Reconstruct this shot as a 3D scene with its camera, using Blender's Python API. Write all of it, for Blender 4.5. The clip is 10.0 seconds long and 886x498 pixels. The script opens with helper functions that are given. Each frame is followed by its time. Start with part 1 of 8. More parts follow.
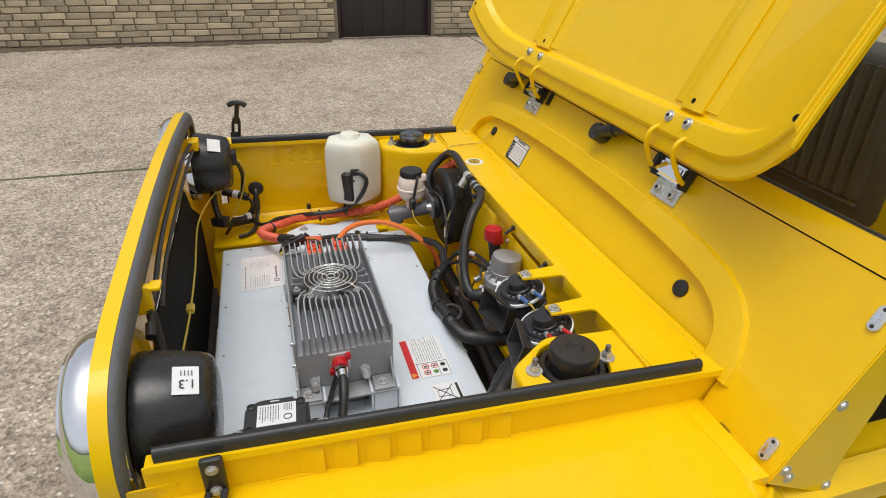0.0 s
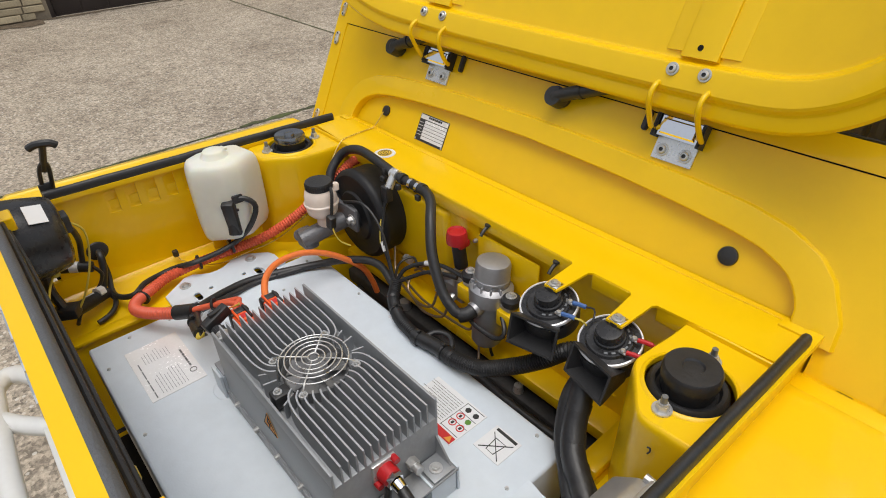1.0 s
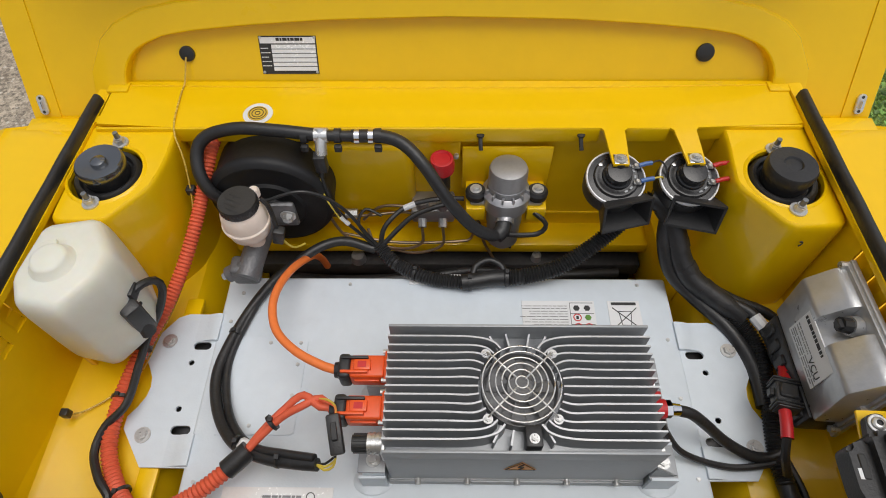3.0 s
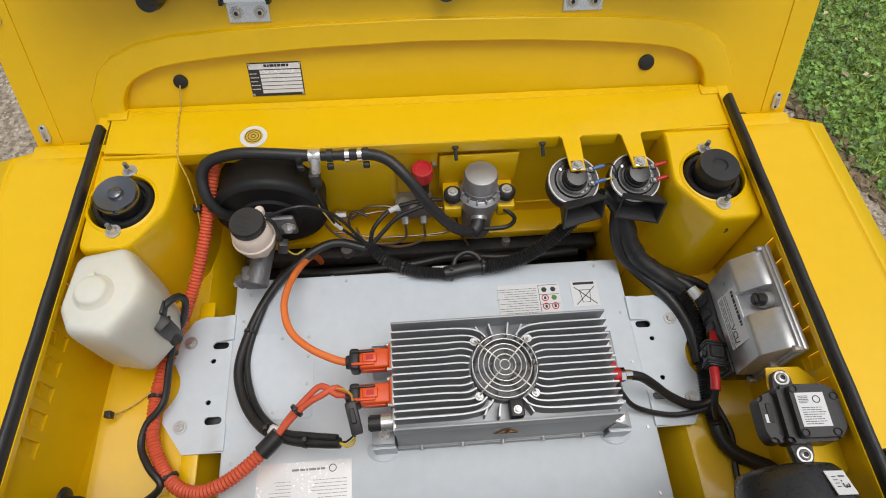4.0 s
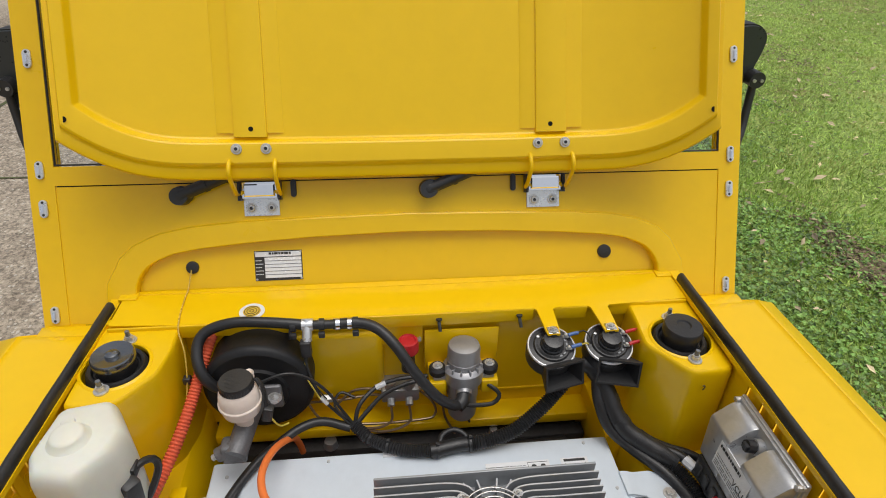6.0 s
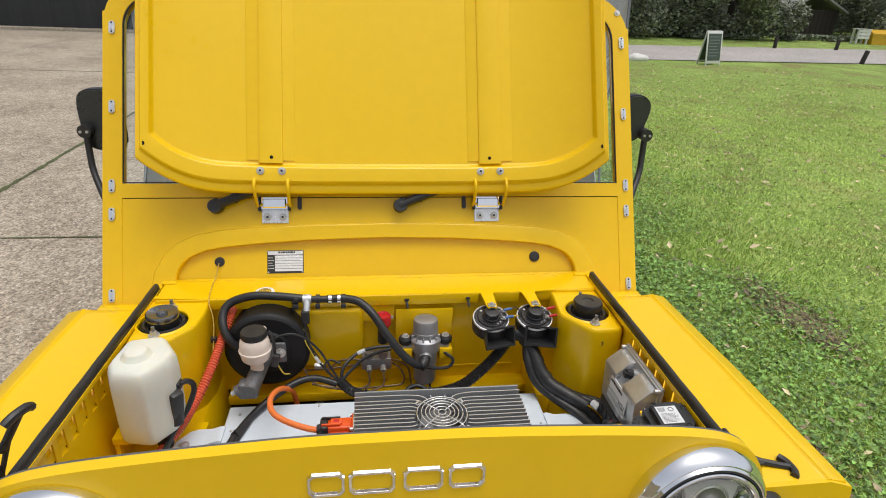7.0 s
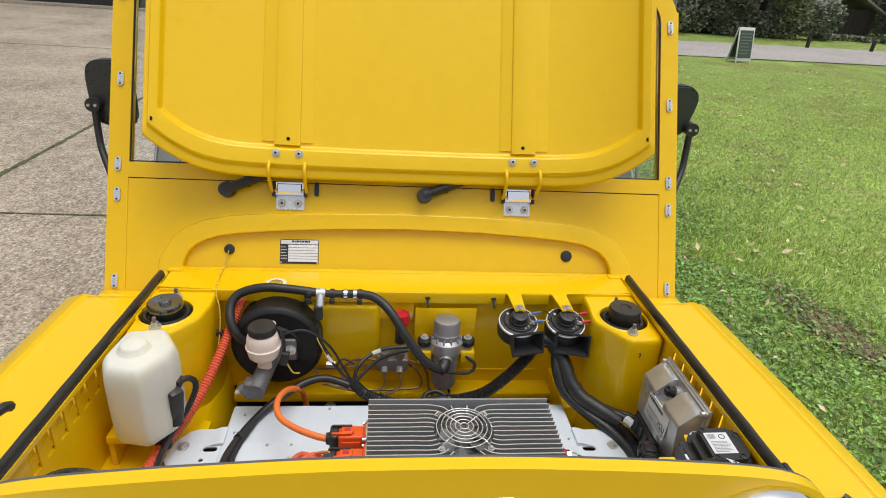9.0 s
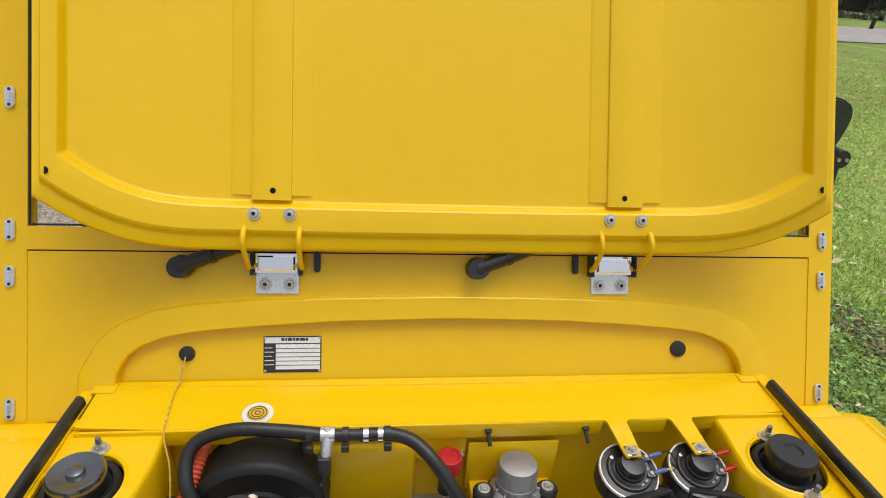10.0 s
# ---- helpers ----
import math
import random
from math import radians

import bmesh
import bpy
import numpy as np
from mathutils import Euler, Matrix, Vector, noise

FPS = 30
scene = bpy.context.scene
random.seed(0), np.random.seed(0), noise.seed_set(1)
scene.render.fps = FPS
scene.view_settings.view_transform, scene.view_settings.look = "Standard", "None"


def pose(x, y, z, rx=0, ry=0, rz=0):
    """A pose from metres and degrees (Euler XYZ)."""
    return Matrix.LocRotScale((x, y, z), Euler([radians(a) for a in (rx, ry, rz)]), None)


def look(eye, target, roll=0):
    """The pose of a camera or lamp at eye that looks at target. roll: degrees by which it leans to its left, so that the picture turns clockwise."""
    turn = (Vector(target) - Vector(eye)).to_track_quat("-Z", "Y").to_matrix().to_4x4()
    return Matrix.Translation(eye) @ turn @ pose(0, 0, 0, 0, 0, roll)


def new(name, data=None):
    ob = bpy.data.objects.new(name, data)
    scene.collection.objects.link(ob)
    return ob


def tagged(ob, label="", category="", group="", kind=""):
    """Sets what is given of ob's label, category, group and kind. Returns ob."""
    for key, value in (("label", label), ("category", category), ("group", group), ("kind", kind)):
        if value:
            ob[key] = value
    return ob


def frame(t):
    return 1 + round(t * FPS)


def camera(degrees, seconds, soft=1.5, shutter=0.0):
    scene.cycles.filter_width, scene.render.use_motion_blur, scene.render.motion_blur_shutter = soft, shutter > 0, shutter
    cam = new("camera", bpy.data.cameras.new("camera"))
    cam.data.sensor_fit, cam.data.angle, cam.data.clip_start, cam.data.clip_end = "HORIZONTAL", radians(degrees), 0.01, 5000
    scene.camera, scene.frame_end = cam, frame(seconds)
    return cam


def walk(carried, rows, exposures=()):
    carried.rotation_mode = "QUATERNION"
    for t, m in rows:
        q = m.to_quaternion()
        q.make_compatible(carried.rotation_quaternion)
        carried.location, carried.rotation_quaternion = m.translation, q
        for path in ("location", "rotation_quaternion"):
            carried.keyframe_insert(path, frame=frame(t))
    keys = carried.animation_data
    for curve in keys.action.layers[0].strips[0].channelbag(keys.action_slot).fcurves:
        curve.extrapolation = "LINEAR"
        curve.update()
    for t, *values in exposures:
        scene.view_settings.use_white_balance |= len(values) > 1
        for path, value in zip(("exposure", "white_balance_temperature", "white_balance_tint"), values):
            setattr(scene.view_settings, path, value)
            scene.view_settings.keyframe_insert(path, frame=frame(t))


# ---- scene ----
cam = camera(74.0, 10.0, soft=1.0)
PATH = [
    (0, (1.11, -0.548, 1.346), (-0.564, -0.036, 0.379), 1.2),
    (0.5, (0.907, -0.635, 1.331), (-0.62, 0.153, 0.308), -0.0),
    (1, (0.712, -0.729, 1.342), (-0.559, 0.342, 0.23), -1.9),
    (1.5, (0.49, -0.865, 1.376), (-0.424, 0.407, 0.132), -3.5),
    (2, (0.311, -0.858, 1.372), (-0.226, 0.476, -0.019), -4.0),
    (2.5, (0.154, -0.78, 1.401), (-0.077, 0.478, -0.137), -3.3),
    (2.7, (0.084, -0.762, 1.419), (-0.053, 0.441, -0.173), -2.5),
    (3.8, (-0.043, -0.745, 1.601), (0.053, 0.215, -0.151), 1.8),
    (4, (-0.036, -0.743, 1.632), (0.07, 0.207, -0.125), 2.3),
    (4.5, (-0.022, -0.754, 1.676), (0.097, 0.291, -0.025), 2.4),
    (5, (-0.026, -0.768, 1.619), (0.107, 0.477, 0.059), 1.9),
    (5.5, (-0.043, -0.815, 1.559), (0.119, 0.652, 0.209), 1.6),
    (5.7, (-0.047, -0.854, 1.539), (0.127, 0.698, 0.29), 1.5),
    (6.8, (-0.04, -1.331, 1.531), (0.211, 0.459, 0.674), 2.2),
    (7, (-0.048, -1.414, 1.532), (0.21, 0.389, 0.706), 2.5),
    (7.5, (-0.096, -1.608, 1.51), (0.171, 0.211, 0.722), 3.1),
    (8, (-0.105, -1.697, 1.515), (0.15, 0.12, 0.717), 3.7),
    (8.5, (-0.089, -1.554, 1.49), (0.145, 0.252, 0.663), 4.0),
    (9, (-0.059, -1.301, 1.493), (0.148, 0.494, 0.635), 4.1),
    (9.5, (-0.107, -1.024, 1.472), (0.099, 0.757, 0.586), 4.1),
    (10, (-0.137, -0.756, 1.46), (0.107, 1.003, 0.541), 4.3),
]
walk(cam, [(t, look(eye, target, roll)) for t, eye, target, roll in PATH], exposures=[(0, 0.08), (0.5, 0.06), (1, 0.0), (2, -0.12), (2.5, -0.18), (4.5, -0.22), (5.5, -0.20), (7, 0.08), (8.5, 0.13), (10, 0.0)])

# ---- light: bright hazy sky and a soft sun ----
SUN_EL, SUN_AZ = 79.0, 125.0   # degrees; azimuth clockwise from +y
world = bpy.data.worlds.new("sky")
scene.world = world
world.use_nodes = True
wn = world.node_tree
sky = wn.nodes.new("ShaderNodeTexSky")
sky.sky_type, sky.sun_disc = "NISHITA", False
sky.sun_elevation, sky.sun_rotation = radians(SUN_EL), radians(SUN_AZ)
sky.air_density, sky.dust_density, sky.ozone_density = 1.0, 4.0, 1.0
hsv = wn.nodes.new("ShaderNodeHueSaturation")
hsv.inputs["Saturation"].default_value = 0.35
wn.links.new(sky.outputs[0], hsv.inputs["Color"])
wn.links.new(hsv.outputs[0], wn.nodes["Background"].inputs[0])
wn.nodes["Background"].inputs[1].default_value = 0.155
sun = new("sun", bpy.data.lights.new("sun", "SUN"))
sun.data.energy, sun.data.angle, sun.data.color = 0.95, radians(40), (1.0, 0.96, 0.90)
az, el = radians(SUN_AZ), radians(SUN_EL)
sun.matrix_world = look((math.sin(az) * math.cos(el) * 30, math.cos(az) * math.cos(el) * 30, math.sin(el) * 30), (0, 0, 0))

GROUND = -0.06

# ---- materials ----
def mat(name, col, rough=0.5, metal=0.0, vary=0.08, scale=6.0, bump=0.0, bscale=80.0, coat=0.0, spots=None, trans=0.0, sss=0.0, rvary=0.08, spec=0.5, island=0.0, each=0.0):
    """Principled paint with two scales of variation in colour and gloss, and fine relief."""
    m = bpy.data.materials.new(name)
    m.use_nodes = True
    n, l = m.node_tree.nodes, m.node_tree.links
    b = n["Principled BSDF"]
    b.inputs["Roughness"].default_value, b.inputs["Metallic"].default_value = rough, metal
    b.inputs["Coat Weight"].default_value, b.inputs["Coat Roughness"].default_value = coat, 0.06
    b.inputs["Transmission Weight"].default_value = trans
    b.inputs["Specular IOR Level"].default_value = spec
    if sss:
        b.inputs["Subsurface Weight"].default_value = sss
        b.inputs["Subsurface Radius"].default_value = (0.02, 0.018, 0.015)
    tc = n.new("ShaderNodeTexCoord")
    n1, n2 = n.new("ShaderNodeTexNoise"), n.new("ShaderNodeTexNoise")
    n1.inputs["Scale"].default_value, n1.inputs["Detail"].default_value = scale, 4
    n2.inputs["Scale"].default_value, n2.inputs["Detail"].default_value = scale * 9, 6
    l.new(tc.outputs["Object"], n1.inputs["Vector"]), l.new(tc.outputs["Object"], n2.inputs["Vector"])
    add = n.new("ShaderNodeMath")
    add.operation = "ADD"
    l.new(n1.outputs[0], add.inputs[0]), l.new(n2.outputs[0], add.inputs[1])
    ramp = n.new("ShaderNodeMapRange")
    ramp.inputs[1].default_value, ramp.inputs[2].default_value = 0.6, 1.4
    ramp.inputs[3].default_value, ramp.inputs[4].default_value = 1 - vary, 1 + vary
    l.new(add.outputs[0], ramp.inputs[0])
    mul = n.new("ShaderNodeVectorMath")
    mul.operation = "SCALE"
    mul.inputs[0].default_value = col[:3]
    l.new(ramp.outputs[0], mul.inputs["Scale"])
    out = mul.outputs[0]
    if island:
        info, mr = n.new("ShaderNodeObjectInfo"), n.new("ShaderNodeMapRange")
        mr.inputs[3].default_value, mr.inputs[4].default_value = 1 - island, 1 + island
        l.new(info.outputs["Random"], mr.inputs[0])
        mul2 = n.new("ShaderNodeVectorMath")
        mul2.operation = "SCALE"
        l.new(out, mul2.inputs[0]), l.new(mr.outputs[0], mul2.inputs["Scale"])
        out = mul2.outputs[0]
    if each:
        geo, mr = n.new("ShaderNodeNewGeometry"), n.new("ShaderNodeMapRange")
        mr.inputs[3].default_value, mr.inputs[4].default_value = 1 - each, 1 + each
        l.new(geo.outputs["Random Per Island"], mr.inputs[0])
        hue = n.new("ShaderNodeHueSaturation")
        hm = n.new("ShaderNodeMapRange")
        hm.inputs[3].default_value, hm.inputs[4].default_value = 0.5 - 0.06 * each, 0.5 + 0.05 * each
        l.new(n2.outputs[0], hm.inputs[0]), l.new(hm.outputs[0], hue.inputs["Hue"])
        l.new(out, hue.inputs["Color"]), l.new(mr.outputs[0], hue.inputs["Value"])
        out = hue.outputs[0]
    if spots:
        sc, thr, colour, amount = spots
        n3, r3, mix = n.new("ShaderNodeTexNoise"), n.new("ShaderNodeMapRange"), n.new("ShaderNodeMix")
        n3.inputs["Scale"].default_value, n3.inputs["Detail"].default_value = sc, 5
        l.new(tc.outputs["Object"], n3.inputs["Vector"])
        r3.inputs[1].default_value, r3.inputs[2].default_value = thr, thr + 0.12
        r3.inputs[4].default_value = amount
        l.new(n3.outputs[0], r3.inputs[0])
        mix.data_type = "RGBA"
        l.new(r3.outputs[0], mix.inputs[0]), l.new(out, mix.inputs[6])
        mix.inputs[7].default_value = (*colour, 1)
        out = mix.outputs[2]
    l.new(out, b.inputs["Base Color"])
    rr = n.new("ShaderNodeMapRange")
    rr.inputs[1].default_value, rr.inputs[2].default_value = 0.6, 1.4
    rr.inputs[3].default_value, rr.inputs[4].default_value = max(0.02, rough - rvary), min(1, rough + rvary)
    l.new(add.outputs[0], rr.inputs[0]), l.new(rr.outputs[0], b.inputs["Roughness"])
    if bump:
        n4, bp = n.new("ShaderNodeTexNoise"), n.new("ShaderNodeBump")
        n4.inputs["Scale"].default_value, n4.inputs["Detail"].default_value = bscale, 4
        bp.inputs["Strength"].default_value, bp.inputs["Distance"].default_value = min(1, bump), 0.002 * max(1, bump)
        l.new(tc.outputs["Object"], n4.inputs["Vector"])
        l.new(n4.outputs[0], bp.inputs["Height"]), l.new(bp.outputs[0], b.inputs["Normal"])
    return m


YELLOW = mat("yellow_paint", (0.86, 0.540, 0.0012), 0.34, 0, 0.03, 3, 0.05, 240, coat=0.36, spec=0.28, spots=(2.2, 0.64, (0.73, 0.43, 0.003), 0.25))
RUBBER = mat("black_rubber", (0.021, 0.021, 0.022), 0.40, 0, 0.25, 20, 0.3, 160, spots=(30, 0.62, (0.07, 0.066, 0.06), 0.25))
PLASTIC = mat("black_plastic", (0.025, 0.025, 0.026), 0.42, 0, 0.2, 25, 0.25, 300)
GLOSSBLACK = mat("black_satin_paint", (0.020, 0.020, 0.021), 0.27, 0, 0.2, 12, 0.08, 100, spec=0.5)
GREYPAINT = mat("light_grey_paint", (0.64, 0.705, 0.765), 0.42, 0, 0.05, 5, 0.10, 320, spots=(7, 0.62, (0.56, 0.59, 0.62), 0.35))
GRILLEGREY = mat("grille_grey_paint", (0.64, 0.68, 0.72), 0.38, 0, 0.04, 5, 0.06, 200)
ALU = mat("cast_aluminium", (0.40, 0.40, 0.41), 0.40, 0.65, 0.10, 18, 0.12, 300, spots=(14, 0.62, (0.24, 0.24, 0.24), 0.35))
FIN = mat("anodised_grey_aluminium", (0.335, 0.350, 0.365), 0.45, 0.35, 0.10, 12, 0.15, 200)
CASTING = mat("machined_casting", (0.47, 0.475, 0.48), 0.33, 0.60, 0.10, 12, 0.15, 180, spots=(16, 0.58, (0.34, 0.34, 0.34), 0.4))
SERVO = mat("dull_black_steel", (0.017, 0.017, 0.018), 0.52, 0, 0.25, 10, 0.15, 120, spec=0.3)
DARKCAST = mat("dark_casting", (0.15, 0.15, 0.155), 0.42, 0.4, 0.2, 18, 0.5, 200)
CLEARTUBE = mat("yellowed_clear_tube", (0.74, 0.52, 0.10), 0.25, 0, 0.1, 20, trans=0.3)
FINEDGE = mat("pale_fin_edge", (0.52, 0.53, 0.54), 0.38, 0.6, 0.1, 20, 0.1, 200)
BRIGHT = mat("bright_plated_steel", (0.74, 0.74, 0.73), 0.30, 0.75, 0.10, 30, 0.1, 200)
STEEL = mat("zinc_steel", (0.58, 0.58, 0.57), 0.32, 0.65, 0.15, 30, 0.2, 200)
CHROME = mat("chrome", (0.80, 0.81, 0.83), 0.05, 1.0, 0.02, 10, 0, rvary=0.02)
ORANGE = mat("orange_cable", (0.82, 0.20, 0.045), 0.42, 0, 0.08, 12, 0.15, 120)
CONDUIT = mat("faded_red_conduit", (0.70, 0.12, 0.055), 0.5, 0, 0.12, 14, 0.15, 120)
ORANGEPLUG = mat("orange_plastic", (0.80, 0.10, 0.015), 0.38, 0, 0.06, 20, 0.1, 200)
RED = mat("red_plastic", (0.50, 0.015, 0.02), 0.4, 0, 0.1, 25, 0.1, 200)
BLUE = mat("blue_plastic", (0.06, 0.14, 0.36), 0.4, 0, 0.1, 25)
MILK = mat("milky_polythene", (0.96, 0.945, 0.81), 0.42, 0, 0.03, 8, 0.08, 120, sss=1.0, trans=0.24, spots=(5, 0.6, (0.86, 0.80, 0.56), 0.5))
CREAM = mat("cream_plastic", (0.82, 0.71, 0.62), 0.4, 0, 0.05, 16, 0.05, 100, sss=0.4)
WHITE = mat("white_label", (0.74, 0.75, 0.76), 0.45, 0, 0.03, 20)
SILVER = mat("silver_label", (0.90, 0.90, 0.90), 0.24, 0.18, 0.05, 20)
INK = mat("ink_and_shade", (0.03, 0.03, 0.03), 0.6, 0, 0.1, 30)
INKRED = mat("red_ink", (0.55, 0.02, 0.02), 0.5, 0, 0.1, 30)
INKGREEN = mat("green_ink", (0.10, 0.25, 0.03), 0.5, 0, 0.1, 30)
INKAMBER = mat("amber_ink", (0.75, 0.32, 0.04), 0.5, 0, 0.1, 30)
# near-black for underbody, gaps and holes, with their shade put into the colour
DARK = mat("dark_underbody_shade", (0.010, 0.010, 0.010), 0.85, 0, 0.4, 9, 0.5, 60, spec=0.15)
COPPER = mat("brake_pipe_metal", (0.30, 0.22, 0.15), 0.35, 0.8, 0.15, 30)
DULLYELLOW = mat("yellow_wire", (0.60, 0.46, 0.06), 0.5, 0, 0.1, 30)
WHITETUBE = mat("white_tube_paint", (0.70, 0.70, 0.68), 0.35, 0, 0.05, 8, 0.05, 100, coat=0.2)
SEALGREY = mat("dark_grey_seal", (0.100, 0.106, 0.116), 0.6, 0, 0.15, 30, 0.5, 400)
LAMPPLATE = mat("satin_lamp_plate", (0.95, 0.945, 0.92), 0.20, 0.1, 0.05, 20)
REFLECT = mat("lamp_reflector", (0.88, 0.89, 0.90), 0.16, 0.55, 0.06, 20)
TYRE = mat("tyre_rubber", (0.02, 0.02, 0.02), 0.8, 0, 0.2, 20, 0.5, 60)


def glass(name, tint=(0.93, 0.96, 0.95), rough=0.0, ior=1.45):
    m = bpy.data.materials.new(name)
    m.use_nodes = True
    b = m.node_tree.nodes["Principled BSDF"]
    b.inputs["Base Color"].default_value = (*tint, 1)
    b.inputs["Roughness"].default_value, b.inputs["IOR"].default_value = rough, ior
    b.inputs["Transmission Weight"].default_value = 1
    return m


GLASS = glass("window_glass")
LENS = glass("lamp_lens", (0.97, 0.97, 0.97), 0.02)


# ---- mesh helpers ----
def finish(ob, material, smooth=38):
    me = ob.data
    if material:
        me.materials.append(material)
    if smooth:
        me.shade_smooth()
        me.set_sharp_from_angle(angle=radians(smooth))
    return ob


def part(name, bm, material, parent=None, label="", smooth=38):
    """Links a bmesh as one mesh object under a thing or a part."""
    me = bpy.data.meshes.new(name)
    bmesh.ops.recalc_face_normals(bm, faces=bm.faces)
    bm.to_mesh(me)
    bm.free()
    ob = finish(new(name, me), material, smooth)
    if parent:
        ob.parent = parent
    return tagged(ob, label)


def thing(name, label, category, group="", kind=""):
    return tagged(new(name), label, category, group, kind)


def bx(x0, x1, y0, y1, z0, z1, bevel=0.0, seg=2, bm=None, m=None):
    """A box, with its edges rounded."""
    b = bm or bmesh.new()
    r = bmesh.ops.create_cube(b, size=1, matrix=Matrix.Translation(((x0 + x1) / 2, (y0 + y1) / 2, (z0 + z1) / 2)) @ Matrix.Diagonal((x1 - x0, y1 - y0, z1 - z0, 1)))
    vs = r["verts"]
    if bevel:
        es = list({e for v in vs for e in v.link_edges})
        g = bmesh.ops.bevel(b, geom=es, offset=bevel, segments=seg, affect="EDGES", profile=0.5)
        vs = list({v for v in vs if v.is_valid} | {v for f in g["faces"] for v in f.verts})
    if m is not None:
        bmesh.ops.transform(b, matrix=m, verts=vs)
    return b


def cy(p0, p1, r0, r1=None, seg=20, bm=None, caps=True):
    """A cylinder or cone between two points."""
    b = bm or bmesh.new()
    p0, p1 = Vector(p0), Vector(p1)
    d = p1 - p0
    m = Matrix.Translation((p0 + p1) / 2) @ d.to_track_quat("Z", "Y").to_matrix().to_4x4()
    bmesh.ops.create_cone(b, cap_ends=caps, segments=seg, radius1=r0, radius2=r0 if r1 is None else r1, depth=d.length, matrix=m)
    return b


def lathe(profile, m=None, seg=28, bm=None):
    """Turns (radius, height) pairs round z."""
    b = bm or bmesh.new()
    m = m or Matrix()
    rings = []
    for r, z in profile:
        if r < 1e-6:
            rings.append([b.verts.new(m @ Vector((0, 0, z)))])
        else:
            rings.append([b.verts.new(m @ Vector((r * math.cos(2 * math.pi * i / seg), r * math.sin(2 * math.pi * i / seg), z))) for i in range(seg)])
    for a, c in zip(rings, rings[1:]):
        for i in range(seg):
            j = (i + 1) % seg
            if len(a) == 1 and len(c) == 1:
                continue
            if len(a) == 1:
                b.faces.new((a[0], c[i], c[j]))
            elif len(c) == 1:
                b.faces.new((a[i], c[0], a[j]))
            else:
                b.faces.new((a[i], c[i], c[j], a[j]))
    return b


def spline(pts, step=0.006):
    """A smooth line through the points, at even steps."""
    p = [Vector(q) for q in pts]
    p = [2 * p[0] - p[1]] + p + [2 * p[-1] - p[-2]]
    out = []
    for i in range(1, len(p) - 2):
        a, b, c, d = p[i - 1:i + 3]
        n = max(2, int((c - b).length / step))
        for k in range(n):
            t = k / n
            out.append(0.5 * (2 * b + (c - a) * t + (2 * a - 5 * b + 4 * c - d) * t * t + (3 * b - a - 3 * c + d) * t ** 3))
    out.append(p[-2])
    return out


def tube(pts, r, seg=10, step=0.008, ribs=0.0, bm=None, smooth=True):
    """A round cable along a line; ribs: the pitch of its corrugation."""
    b = bm or bmesh.new()
    line = spline(pts, ribs / 2 if ribs else step) if smooth else [Vector(q) for q in pts]
    up, rings = None, []
    for i, p in enumerate(line):
        d = (line[min(i + 1, len(line) - 1)] - line[max(i - 1, 0)]).normalized()
        if up is None:
            up = d.orthogonal().normalized()
        up = (up - d * up.dot(d)).normalized()
        side = d.cross(up)
        rr = r * (0.80 if ribs and i % 2 else 1.0)
        rings.append([b.verts.new(p + (up * math.cos(2 * math.pi * k / seg) + side * math.sin(2 * math.pi * k / seg)) * rr) for k in range(seg)])
    for a, c in zip(rings, rings[1:]):
        for k in range(seg):
            b.faces.new((a[k], a[(k + 1) % seg], c[(k + 1) % seg], c[k]))
    b.faces.new(rings[0][::-1]), b.faces.new(rings[-1])
    return b


def prism(poly, to3, depth, bevel=0.0, bm=None, seg=2):
    """A flat outline extruded: to3(u, v, w) gives the place, w from 0 to depth."""
    b = bm or bmesh.new()
    lo = [b.verts.new(to3(u, v, 0)) for u, v in poly]
    hi = [b.verts.new(to3(u, v, depth)) for u, v in poly]
    b.faces.new(lo)
    fh = b.faces.new(hi)
    n = len(poly)
    for i in range(n):
        b.faces.new((lo[i], lo[(i + 1) % n], hi[(i + 1) % n], hi[i]))
    if bevel:
        bmesh.ops.bevel(b, geom=list(fh.edges), offset=bevel, segments=seg, affect="EDGES")
    return b


def holed(outer, holes, to3, depth):
    """A plate with holes through it."""
    b = bmesh.new()
    es = []
    for loop in (outer, *holes):
        vs = [b.verts.new((u, v, 0)) for u, v in loop]
        es += [b.edges.new((vs[i], vs[(i + 1) % len(vs)])) for i in range(len(vs))]
    bmesh.ops.triangle_fill(b, use_beauty=True, use_dissolve=False, edges=es, normal=(0, 0, 1))
    ex = bmesh.ops.extrude_face_region(b, geom=list(b.faces))
    for v in ex["geom"]:
        if isinstance(v, bmesh.types.BMVert):
            v.co.z = depth
    for v in b.verts:
        v.co = to3(*v.co)
    return b


def mirror(poly):
    """The outline of which this is the right half, from top middle to bottom middle."""
    return poly + [(-u, v) for u, v in reversed(poly) if u > 1e-6]


def ring(cx, cy_, r, n=16, sx=1.0):
    return [(cx + r * sx * math.cos(2 * math.pi * i / n), cy_ + r * math.sin(2 * math.pi * i / n)) for i in range(n)]


def slot(x0, x1, z, h, n=5):
    """A rounded slot's outline."""
    r = h / 2
    a = [(x1 - r + r * math.cos(t), z + r * math.sin(t)) for t in [(-0.5 + k / n) * math.pi for k in range(n + 1)]]
    c = [(x0 + r + r * math.cos(t), z + r * math.sin(t)) for t in [(0.5 + k / n) * math.pi for k in range(n + 1)]]
    return a + c


